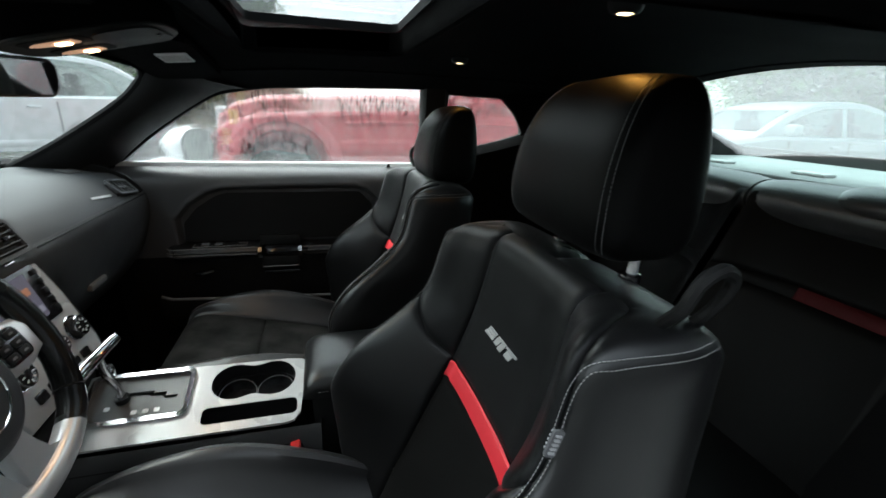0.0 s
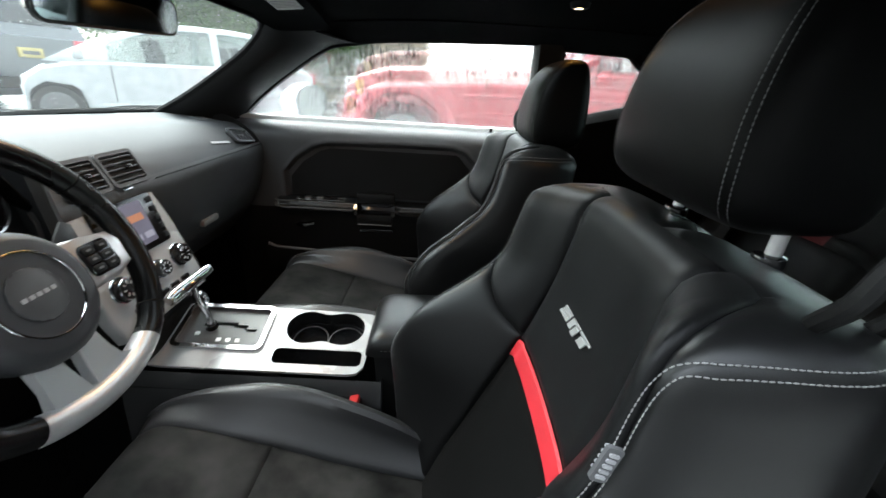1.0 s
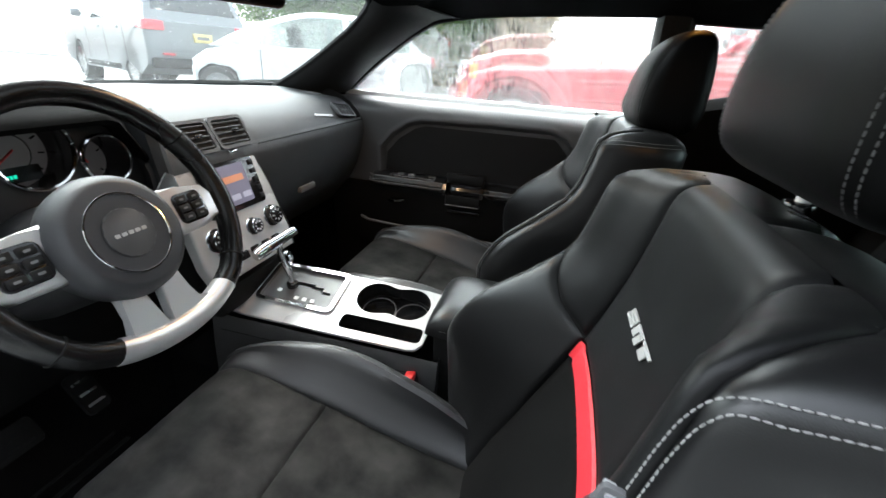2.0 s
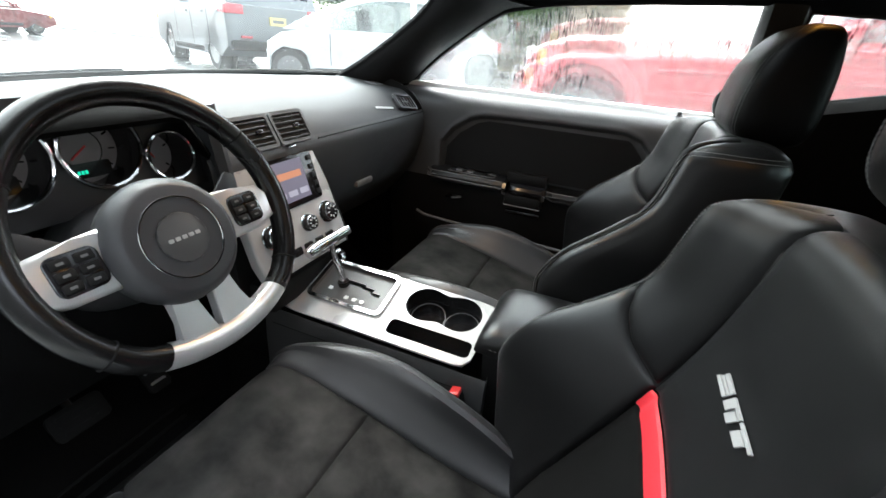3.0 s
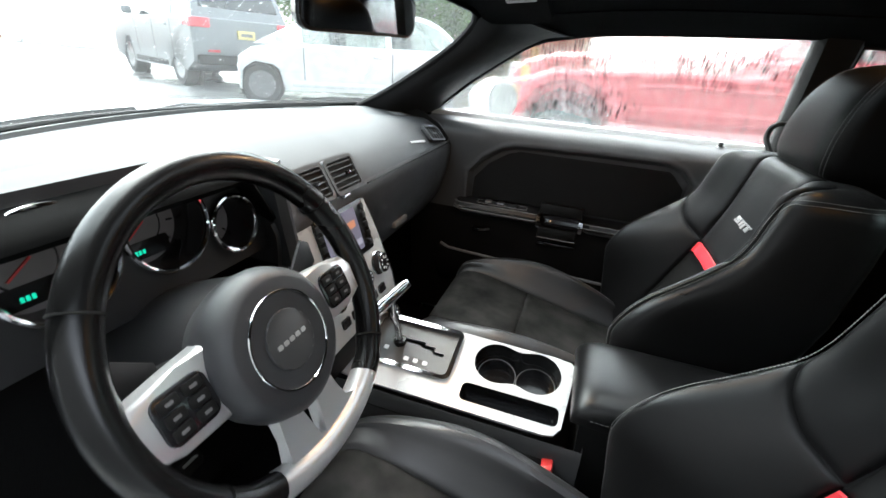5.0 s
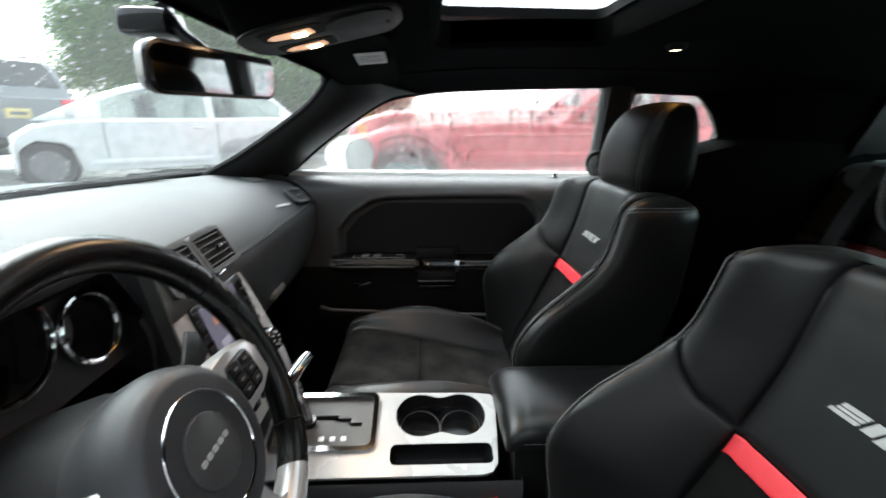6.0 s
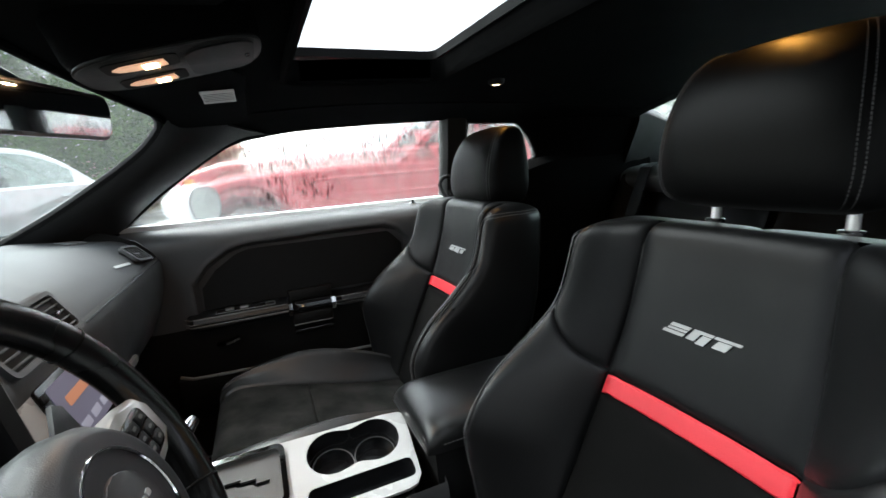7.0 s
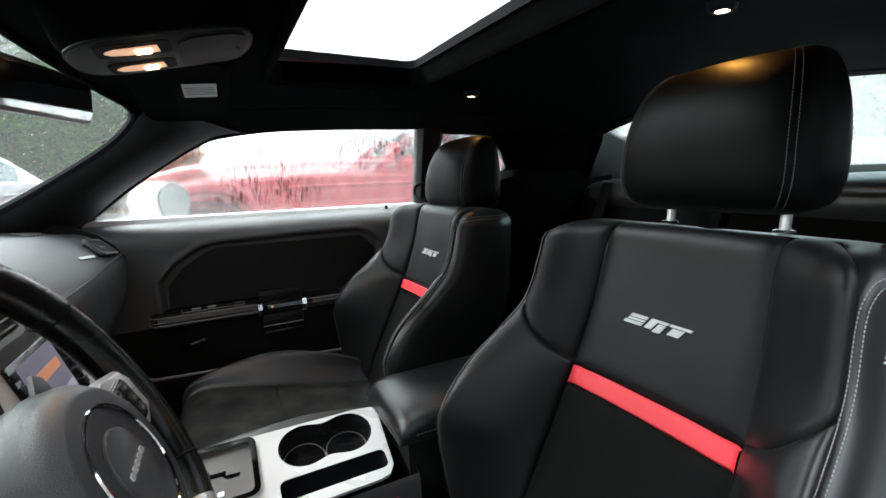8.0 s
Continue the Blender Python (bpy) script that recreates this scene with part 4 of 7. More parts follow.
    for s in (-1, 1):
        for off in (-0.0036, 0.0036):
            pts = []
            for k in np.linspace(0.6, 9.9, 70):
                w = smoothed(k, list(range(11)), HEAD_W)
                f, r = smoothed(k, list(range(11)), HEAD_F), smoothed(k, list(range(11)), HEAD_R)
                y = w - 0.019 + off
                q = y / w
                x = (f + r) / 2 - (r - f) / 2 * (1 - q ** 5) ** 0.2
                z = smoothed(k, list(range(11)), HEAD_Z)
                pts.append(Vector((x - 0.0010, s * (y + 0.0003), z + rest_up + 0.0010)) + base)
            part("stitching", stitches(pts, 0.0034, 0.0013, 0.0006), REST_THREAD, rest, "grey stitching", kind="stuff")
    # belt guide on the outer shoulder
    g = [(0.080, 0.180, 1.000), (0.068, 0.206, 1.026), (0.062, 0.226, 1.048), (0.068, 0.232, 1.074), (0.092, 0.230, 1.084), (0.116, 0.222, 1.068), (0.120, 0.206, 1.034), (0.112, 0.184, 0.998)]
    put("belt_guide", tube([(x, out * y, z) for x, y, z in spline(g, 26)], 0.0065, 8), TRIM, "black plastic seat belt guide loop")
    if tag:
        m = basis(Vector((-0.064, out * 0.2490, 0.953)) + base, (0.30, 0, 0.95), (0.95, 0, -0.30))
        lab = part("sewn_tag", prism(round_rect(0.025, 0.0105, 0.002, 3), m, -0.003 * out * -1, 0.0), TAG, seat, "grey sewn tag with a pale print")
        bm = bmesh.new()
        for k in range(5):
            add_prism(bm, round_rect(0.0022, 0.0058, 0.0006, 2, -0.0082 + 0.0041 * k, 0), m @ Matrix.Translation((0, 0, -0.0042)), 0.0084)
        part("print", bm, TAG_INK, lab, "pale illegible print")
    return seat


HEAD_Z = [1.008, 1.016, 1.030, 1.055, 1.095, 1.135, 1.165, 1.187, 1.202, 1.210, 1.214]
HEAD_F = [0.082, 0.062, 0.048, 0.042, 0.044, 0.054, 0.068, 0.084, 0.101, 0.117, 0.134]
HEAD_R = [0.150, 0.166, 0.176, 0.182, 0.184, 0.183, 0.180, 0.176, 0.170, 0.162, 0.150]
HEAD_W = [0.098, 0.118, 0.128, 0.133, 0.132, 0.128, 0.122, 0.115, 0.107, 0.098, 0.082]


def head_point(phi, k, up):
    """A point of the head restraint on its level k (0 to 10, foot to top): phi goes round it, 0 at the middle of the front."""
    K = list(range(11))
    z, f, r, w = (smoothed(k, K, t) for t in (HEAD_Z, HEAD_F, HEAD_R, HEAD_W))
    c, s = math.cos(phi), math.sin(phi)
    n = 5.0
    g = (abs(c) ** n + abs(s) ** n) ** (-1 / n)
    x = (f + r) / 2 - (r - f) / 2 * c * g
    return Vector((x, w * s * g, z + up + 0.004 * (1 - (s * g) ** 2) * (k / 10) ** 3))


def head_pad(up, base):
    rows = [[head_point(p, k, up) + base for p in np.linspace(0, 2 * math.pi, 72, endpoint=False)] for k in np.linspace(0, 10, 36)]
    return loft(rows, True, True)


front_seat("driver_seat", -0.378, -1, 0.037, "black leather and suede sports seat with red stripe, driver side", True)
front_seat("passenger_seat", 0.365, 1, 0.0, "black leather and suede sports seat with red stripe, passenger side", False, 0.010)

# seat belt buckle beside the driver's seat
t = thing("belt_buckle", "black seat belt buckle with a red release button", "buckle", "front belt buckles", at=(-0.285, -0.118, 0.44))
part("stalk", tube([(0.03, 0, -0.10), (0.012, 0, -0.02), (0, 0, 0.05)], 0.011, 8), GLOSS, t)
part("shell", box(-0.012, 0.012, -0.022, 0.022, 0.02, 0.105, 0.005, Matrix.Rotation(radians(-14), 4, "Y")), TRIM, t)
part("button", box(-0.010, 0.010, -0.018, 0.018, 0.104, 0.115, 0.003, Matrix.Rotation(radians(-14), 4, "Y")), RED_PLASTIC, t, "red release button")

# ---- rear bench ----
bench = thing("rear_bench", "black leather rear bench with a red stripe across each back", "rear seat", at=(0.75, 0, 0.236))


def bench_point(yc):
    def fn(u, v):
        # u across (-1 to 1), v up the back in metres and over its top
        z = min(v, 1.0)
        x = 0.64 + (z - 0.5) * 0.48
        over = max(0, v - 1.0)
        phi = min(over / 0.06, 1) * math.pi / 2
        x += 0.05 * (1 - math.cos(phi)) + max(0, over - 0.06)
        z += 0.05 * math.sin(phi)
        x += 0.06 * abs(u) ** 4 * -1 + 0.02
        return Vector((x, yc + 0.285 * u, z))
    return fn


for yc in (-0.30, 0.30):
    fn = bench_point(yc)
    u_in, u_out = (0.6, -0.32) if yc > 0 else (0.32, -0.6)
    part("upper_back", under(bench, loft(panel(fn, 1, -1, 0.845, 1.04, 18, 18), False, False)), DARKENED_LEATHER, bench)
    part("top_roll", under(bench, loft([[(0.930 + 0.078 * math.cos(q), yc + 0.296 * u, 1.012 + (0.060 - 0.010 * abs(u) ** 6) * math.sin(q)) for q in np.linspace(0, 2 * math.pi, 24, endpoint=False)] for u in np.linspace(-1, 1, 13)])), ROLL_LEATHER, bench, "glossy rolled top edge, colour lightened for sky light")
    part("stripe", under(bench, loft(panel(fn, u_in, u_out, 0.817, 0.845, 18, 3, 0.001, 0.003, 0.005), False, False)), REAR_RED, bench, "red leather stripe, its colour darkened for cabin shade")
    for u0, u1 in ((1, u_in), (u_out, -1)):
        part("wing", under(bench, loft(panel(fn, u0, u1, 0.817, 0.845, 6, 3, 0.001, 0.003, 0.005), False, False)), DARKENED_LEATHER, bench)
    part("lower_back", under(bench, loft(panel(fn, 1, -1, 0.45, 0.817, 18, 14), False, False)), DARKENED_LEATHER, bench)
    rows = []
    for w in [math.sin(t) for t in np.linspace(-math.pi / 2, math.pi / 2, 13)]:
        s = math.sqrt(max(0.0, 1 - abs(w) ** 3))
        rows.append([(0.92 + 0.07 * s * math.cos(q), yc + 0.13 * w, 1.040 + 0.046 * s * math.sin(q)) for q in np.linspace(0, 2 * math.pi, 16, endpoint=False)])
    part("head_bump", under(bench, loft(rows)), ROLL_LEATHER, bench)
    part("seat_pad", under(bench, box(0.32, 0.72, yc - 0.28, yc + 0.28, 0.36, 0.50, 0.05, None, 4)), DARKENED_LEATHER, bench)
part("base", under(bench, box(0.36, 0.92, -0.60, 0.60, 0.236, 0.42, 0.02)), TRIM, bench)
part("back_board", under(bench, box(0.93, 1.0, -0.62, 0.62, 0.40, 1.05, 0.01)), TRIM, bench)
part("centre_hump", under(bench, box(0.40, 0.80, -0.06, 0.06, 0.40, 0.52, 0.03, None, 3)), TRIM, bench)
# rear belts
for s in (-1, 1):
    t = thing("rear_seat_belt", "grey-black rear seat belt webbing over the seat back", "seat belt", "rear seat belts", at=(0.9, s * 0.47, 1.07))
    bm = loft([[(x - 0.9, s * (y - 0.47) - 0.024, z - 1.07), (x - 0.9, s * (y - 0.47) + 0.024, z - 1.07), (x - 0.9 + 0.002, s * (y - 0.47) + 0.024, z - 1.07 + 0.002), (x - 0.9 + 0.002, s * (y - 0.47) - 0.024, z - 1.07 + 0.002)] for x, y, z in ((1.02, 0.50, 1.066), (0.93, 0.49, 1.075), (0.86, 0.48, 1.06), (0.78, 0.47, 0.90), (0.68, 0.47, 0.62))])
    part("webbing", bm, TRIM, t)


# ---- dashboard ----
dash = thing("dashboard", "black padded dashboard with silver centre stack and round gauges", "dashboard", at=(-0.95, 0, 0.7))
DASH_TOP = [(-1.31, 1.004), (-1.20, 1.020), (-1.05, 1.030), (-0.94, 1.024), (-0.87, 1.006), (-0.815, 0.979), (-0.787, 0.951), (-0.778, 0.939), (-0.775, 0.930)]
DASH_FACE = [(-0.775, 0.930), (-0.768, 0.915), (-0.768, 0.87), (-0.785, 0.80), (-0.815, 0.73), (-0.87, 0.66), (-0.93, 0.60), (-0.98, 0.585)]


def hood_rise(y, x):
    """The cowl over the gauges."""
    w = min(max((0.215 - abs(y + 0.395)) / 0.06, 0), 1)
    w = w * w * (3 - 2 * w)
    along = min(max((x + 1.12) / 0.22, 0), 1)
    return w * along


def dash_row(prof, y):
    out = []
    for x, z in prof:
        k = max(0, (x + 1.31) / 0.53)
        xx = x + (base_x(y) + 1.30) * (1 - min(k, 1))
        h = hood_rise(y, x)
        droop = 0.034 * max(0.0, (y - 0.10) / 0.5) * min(max((x + 1.25) / 0.2, 0), 1)
        out.append(Vector((xx, y, z - droop + h * 0.026 + (h * (1.0 - z) * 0.75 if x > -0.90 else 0))))
    return out


rows = [[p for p in spline(dash_row(DASH_TOP, y), 34)] for y in np.linspace(-0.655, 0.655, 90)]
part("top_pad", under(dash, loft(rows, False, False)), DASH_PAD, dash, "grained black dash top")


def dash_pose(x, y, lift=0.0):
    """A pose on the pad's skin: local x to the passenger, local z off the skin."""
    row = spline(dash_row(DASH_TOP, y), 80)
    i = min(range(1, 79), key=lambda k: abs(row[k].x - x))
    side = spline(dash_row(DASH_TOP, y + 0.02), 80)[i] - row[i]
    m = basis(row[i], side, row[i - 1] - row[i + 1])
    return m @ Matrix.Translation((0, 0, lift))


# lower face, to the right of the centre stack and to the left of the wheel
for y0, y1, n in ((-0.20, 0.660, 50), (-0.660, -0.585, 8)):
    rows = [[Vector((p.x, y, p.z)) for p in spline([Vector((x, y, z)) for x, z in DASH_FACE], 26)] for y in np.linspace(y0, y1, n)]
    part("face", under(dash, loft(rows, False, False)), PAD if y0 > -0.5 else TRIM, dash)
part("lower_panel", under(dash, loft([[(-0.84, y, 0.86), (-0.80, y, 0.80), (-0.79, y, 0.70), (-0.83, y, 0.60), (-0.95, y, 0.56), (-1.0, y, 0.80)] for y in np.linspace(-0.655, -0.14, 10)])), CARPET, dash, "dark knee panel")
part("dash_end", under(dash, prism([(x, z) for x, z in DASH_TOP + DASH_FACE[1:]] + [(-1.25, 0.6)], basis((0, 0.662, 0), (1, 0, 0), (0, 0, 1)), 0.012)), TRIM, dash)
# ledge line and glovebox
part("ledge", under(dash, tube(spline([(-0.772, y, 0.922) for y in np.linspace(0.095, 0.655, 8)], 20), 0.0022, 6)), TRIM, dash)
gl = part("glovebox_door", under(dash, loft([[(x + 0.006, y, z) for x, z in ((-0.772, 0.862), (-0.776, 0.83), (-0.786, 0.795), (-0.80, 0.76), (-0.815, 0.73), (-0.84, 0.695), (-0.85, 0.69))] for y in np.linspace(0.135, 0.60, 12)], False, False)), PAD, dash, "black glovebox door")
part("glovebox_handle", under(dash, box(-0.800, -0.782, 0.27, 0.35, 0.752, 0.770, 0.005)), GREY_LIP, gl, "grey glovebox latch")
# print of the airbag, on the bright edge of the pad
part("airbag_print", under(dash, prism(round_rect(0.095, 0.0065, 0.002, 3), dash_pose(-0.801, 0.445, 0.0014), 0.0014)), PALE_PLASTIC, dash, "pale illegible print")


def vent(m, w, h, slats, nm, upright=False):
    """An air vent: rounded frame, dark box, slats and tab."""
    v = part(nm, under(dash, ring_between(round_rect(w + 0.014, h + 0.014, 0.010), round_rect(w, h, 0.006), m @ Matrix.Translation((0, 0, -0.005)), 0.008)), DASH_PAD, dash, "grey framed air vent")
    part("duct", under(dash, ring_between(round_rect(w + 0.002, h + 0.002, 0.006), round_rect(w * 0.9, h * 0.9, 0.006), m @ Matrix.Translation((0, 0, -0.05)), 0.046)), RUBBER, v)
    part("duct_back", under(dash, prism(round_rect(w, h, 0.006), m @ Matrix.Translation((0, 0, -0.05)), 0.003)), RUBBER, v)
    part("vent_bed", under(dash, prism(round_rect(w * 0.98, h * 0.98, 0.005), m @ Matrix.Translation((0, 0, -0.0035)), 0.001)), RUBBER, v)
    for k in range(slats):
        p = (k + 0.5) / slats - 0.5
        if upright:
            bm = box(p * w - 0.0020, p * w + 0.0020, -h / 2, h / 2, -0.004, 0.0010, 0.0005, m)
        else:
            bm = box(-w / 2, w / 2, p * h - 0.0012, p * h + 0.0012, -0.003, 0.0015, 0.0006, m)
        part("slat", under(dash, bm), DASH_PAD, v)
    if not upright:
        part("tab", under(dash, box(w * 0.05, w * 0.05 + 0.016, -0.004, 0.004, 0.0, 0.007, 0.002, m)), GLOSS, v)
    return v


vm = basis((-0.790, -0.060, 0.9525), (0, 1, 0), (-0.50, 0, 0.86))
vent(vm @ Matrix.Translation((0.084, 0, 0.006)), 0.086, 0.056, 5, "centre_vent")
vent(vm @ Matrix.Translation((-0.020, 0, 0.006)), 0.086, 0.056, 5, "centre_vent")
part("vent_bridge", under(dash, prism(round_rect(0.232, 0.086, 0.012, 5, 0.032, -0.004), vm @ Matrix.Translation((0, 0, -0.006)), 0.004, 0.002)), DASH_PAD, dash)
part("vent_wheel", under(dash, box(0.05, 0.075, -0.042, -0.036, 0.0, 0.006, 0.002, vm)), CHROME, dash)
side_m = dash_pose(-0.806, 0.572, 0.0095)
side_v = vent(side_m, 0.086, 0.042, 5, "side_vent", True)
part("crossbar", under(dash, box(-0.014, 0.014, -0.002, 0.002, -0.004, 0.0012, 0.0005, side_m)), DASH_PAD, side_v)
# speaker grille and window demister at the far corner
gm0 = dash_pose(-0.935, 0.606, 0.001)
bm = bmesh.new()
for k in range(5):
    add_box(bm, -0.026 + 0.011 * k, -0.020 + 0.011 * k, -0.022, 0.022, 0.0, 0.003, 0.001, gm0)
part("corner_grille", under(dash, bm), GREY_LIP, dash, "small grey demister grille")
part("defroster_slot", under(dash, loft([[(base_x(y) + 0.055, y, 1.019), (base_x(y) + 0.060, y, 1.023), (base_x(y) + 0.085, y, 1.0265), (base_x(y) + 0.09, y, 1.020)] for y in np.linspace(-0.45, 0.45, 20)])), TRIM, dash)

# gauges
bm = bmesh.new()
GAUGES = ((-0.572, 0.943, 0.040, 0), (-0.458, 0.972, 0.056, 1), (-0.341, 0.970, 0.053, 1), (-0.245, 0.943, 0.038, 0))
fm = basis((-0.803, -0.395, 0.960), (0, 1, 0), (-0.19, 0, 1))
for loop in [[(-0.212, -0.072), (0.212, -0.072), (0.212, 0.045), (0.16, 0.085), (-0.16, 0.085), (-0.212, 0.045)]] + [[(y + 0.395 + r * math.cos(q), (z - 0.960) / 0.982 + r * math.sin(q)) for q in np.linspace(0, 2 * math.pi, 36, endpoint=False)] for y, z, r, big in GAUGES]:
    vs = [bm.verts.new(fm @ Vector((x, y, 0.0))) for x, y in loop]
    for i in range(len(vs)):
        bm.edges.new((vs[i], vs[(i + 1) % len(vs)]))
bmesh.ops.triangle_fill(bm, use_beauty=True, edges=bm.edges[:])
part("cluster_face", under(dash, bm), CLUSTER, dash, "dark grey cluster face", smooth=False)
rows, lip = [], []
for y in np.linspace(-0.612, -0.178, 26):
    h = hood_rise(y, -0.8)
    rows.append([(-0.905, y, 1.012 + 0.030 * h), (-0.88, y, 1.010 + 0.033 * h), (-0.855, y, 0.999 + 0.040 * h), (-0.835, y, 0.988 + 0.048 * h), (-0.835, y, 0.978 + 0.046 * h), (-0.90, y, 0.99 + 0.03 * h)])
    lip.append([(-0.842, y, 0.991 + 0.045 * h), (-0.832, y, 0.987 + 0.049 * h), (-0.820, y, 0.981 + 0.051 * h), (-0.79, y, 0.953 + 0.071 * h), (-0.775, y, 0.937 + 0.078 * h), (-0.772, y, 0.928 + 0.080 * h), (-0.78, y, 0.920 + 0.080 * h), (-0.85, y, 0.955 + 0.04 * h)])
part("cluster_hood", under(dash, loft(rows)), DASH_PAD, dash, "grained brow over the gauges")
part("cluster_lip", under(dash, loft(lip)), BROW, dash, "matte black lip of the brow")
for y in (-0.613, -0.177):
    part("cluster_cheek", under(dash, loft([[(-0.86, y - 0.014, z), (-0.775 + (1.0 - z) * 0.18, y - 0.014, z), (-0.768 + (1.0 - z) * 0.18, y, z), (-0.775 + (1.0 - z) * 0.18, y + 0.014, z), (-0.86, y + 0.014, z)] for z in np.linspace(0.86, 1.02, 6)])), TRIM if y < -0.5 else CLUSTER, dash)
for y, z, r, big in GAUGES:
    m = basis((-0.812 + (0.97 - z) * 0.2, y, z), (0, 1, 0), (-0.16, 0, 1))
    g = part("gauge", under(dash, torus(m @ Matrix.Translation((0, 0, 0.012)), r, 0.0035, 44, 8)), CHROME, dash, "round gauge with a chrome ring")
    part("gauge_cone", under(dash, loft([[m @ Vector((rr * math.cos(q), rr * math.sin(q), d)) for q in np.linspace(0, 2 * math.pi, 36, endpoint=False)] for rr, d in ((r, 0.012), (r * 0.96, -0.018), (r * 0.92, -0.042))], True, False)), GLOSS, g)
    part("dial_face", under(dash, disc(m @ Matrix.Translation((0, 0, -0.042)), r * 0.93, 0.002, 36)), DIAL, g, "grey dial face")
    if big:
        part("dial_centre", under(dash, disc(m @ Matrix.Translation((0, 0, -0.0398)), r * 0.50, 0.001, 30)), DIAL, g)
        part("dial_band", under(dash, torus(m @ Matrix.Translation((0, 0, -0.0395)), r * 0.52, 0.0012, 30, 6)), GLOSS, g)
        part("digital_window", under(dash, prism(round_rect(r * 1.2, r * 0.42, 0.004, 3, 0, -r * 0.58), m @ Matrix.Translation((0, 0, -0.0396)), 0.0012)), GLOSS, g)
        bm = bmesh.new()
        for k in range(3):
            add_prism(bm, round_rect(0.0034, 0.0055, 0.0005, 2, -0.014 + 0.005 * k, -r * 0.62), m @ Matrix.Translation((0, 0, -0.0382)), 0.0008)
        part("digits", under(dash, bm), GREEN, g, "green lit digits, too small to read")
    bm = bmesh.new()
    for k in range(9 if big else 5):
        q = radians(220 - 260 * k / (8 if big else 4))
        mm = m @ Matrix.Translation((0, 0, -0.0398)) @ Matrix.Rotation(q, 4, "Z")
        add_box(bm, r * 0.70, r * 0.86, -0.0012, 0.0012, 0, 0.001, 0, mm)
    part("tick_marks", under(dash, bm), GLOSS, g, kind="stuff")
    q = radians(215 if big else 120)
    part("needle", under(dash, box(-r * 0.12, r * (0.42 if big else 0.6), -0.0011, 0.0011, -0.037, -0.035, 0.0, m @ Matrix.Rotation(q, 4, "Z"))), RED_INK, g, "red needle")

# centre stack
sm = basis((-0.742, -0.040, 0.812), (0, 1, 0), (-0.33, 0, 1))
part("stack_bezel", under(dash, prism([(-0.125, 0.108), (0.095, 0.108), (0.108, 0.098), (0.122, 0.02), (0.137, -0.09), (0.130, -0.135), (-0.125, -0.135), (-0.135, -0.09), (-0.132, 0.10)], sm @ Matrix.Translation((0, 0, -0.02)), 0.024, 0.006, 3)), STACK_SILVER, dash, "satin silver centre stack")
part("stack_rim", under(dash, tube([sm @ Vector((x, y, -0.004)) for x, y in ((0.097, 0.112), (0.112, 0.10), (0.126, 0.02), (0.142, -0.09), (0.134, -0.138))], 0.005, 6)), TRIM, dash)
part("stack_core", under(dash, box(-0.93, -0.775, -0.175, 0.075, 0.62, 0.925, 0.01)), TRIM, dash)
sc = part("screen_frame", under(dash, prism(round_rect(0.165, 0.105, 0.006, 4, 0.008, 0.042), sm @ Matrix.Translation((0, 0, 0.002)), 0.006, 0.002)), GLOSS, dash, "gloss black screen surround")
part("screen", under(dash, prism(round_rect(0.112, 0.084, 0.002, 2, -0.001, 0.044), sm @ Matrix.Translation((0, 0, 0.0082)), 0.0008)), SCREEN, sc, "lit colour display")
part("screen_band", under(dash, prism(round_rect(0.080, 0.014, 0.002, 2, 0.004, 0.056), sm @ Matrix.Translation((0, 0, 0.0092)), 0.0006)), SCREEN_2, sc, "orange bar on the display")
for k in range(3):
    part("screen_key", under(dash, prism(round_rect(0.026, 0.012, 0.002, 2, -0.030 + 0.034 * k, 0.018), sm @ Matrix.Translation((0, 0, 0.0092)), 0.0006)), SCREEN_3, sc)
for k in range(5):
    for x in (-0.068, 0.081):
        part("screen_button", under(dash, prism(round_rect(0.014, 0.011, 0.002, 2, x, 0.080 - 0.019 * k), sm @ Matrix.Translation((0, 0, 0.008)), 0.003, 0.001)), TRIM, sc)
for x, r in ((-0.085, 0.021), (0.020, 0.016), (0.088, 0.021)):
    y = -0.048 if x != 0.020 else -0.052
    kb = part("climate_knob", under(dash, disc(sm @ Matrix.Translation((x, y, 0.004)), r, 0.018, 28, 0.003)), GLOSS, dash, "black climate knob with a chrome ring")
    part("knob_ring", under(dash, torus(sm @ Matrix.Translation((x, y, 0.020)), r * 0.92, 0.0018, 28, 6)), CHROME, kb)
    part("knob_base", under(dash, torus(sm @ Matrix.Translation((x, y, 0.006)), r * 1.12, 0.0025, 28, 6)), CHROME, kb)
    bm = bmesh.new()
    for k in range(8):
        add_box(bm, r * 0.45, r * 0.7, -0.001, 0.001, 0.0178, 0.0188, 0, sm @ Matrix.Translation((x, y, 0.004)) @ Matrix.Rotation(k * math.pi / 4, 4, "Z"))
    part("knob_marks", under(dash, bm), WHITE_INK, kb, kind="stuff")
for k in range(5):
    part("stack_switch", under(dash, prism(round_rect(0.026, 0.018, 0.003, 3, -0.07 + 0.036 * k, -0.100), sm @ Matrix.Translation((0, 0, 0.003)), 0.005, 0.0015)), GLOSS, dash)
part("socket_ring", under(dash, torus(sm @ Matrix.Translation((0.055, -0.150, 0.03)), 0.014, 0.006, 24, 8)), CHROME, dash, "chrome socket ring")
part("lower_shelf", under(dash, box(-0.80, -0.715, -0.15, 0.075, 0.60, 0.66, 0.01)), TRIM, dash)

# ---- steering wheel ----
wheel = thing("steering_wheel", "black leather steering wheel with silver spokes and flat foot", "steering wheel", at=(-0.645, -0.367, 0.901))
wt = radians(26)
wmat = basis((0, 0, 0), (0, 1, 0), (-math.sin(wt), 0, math.cos(wt)))  # local z points at the driver
R = 0.1745


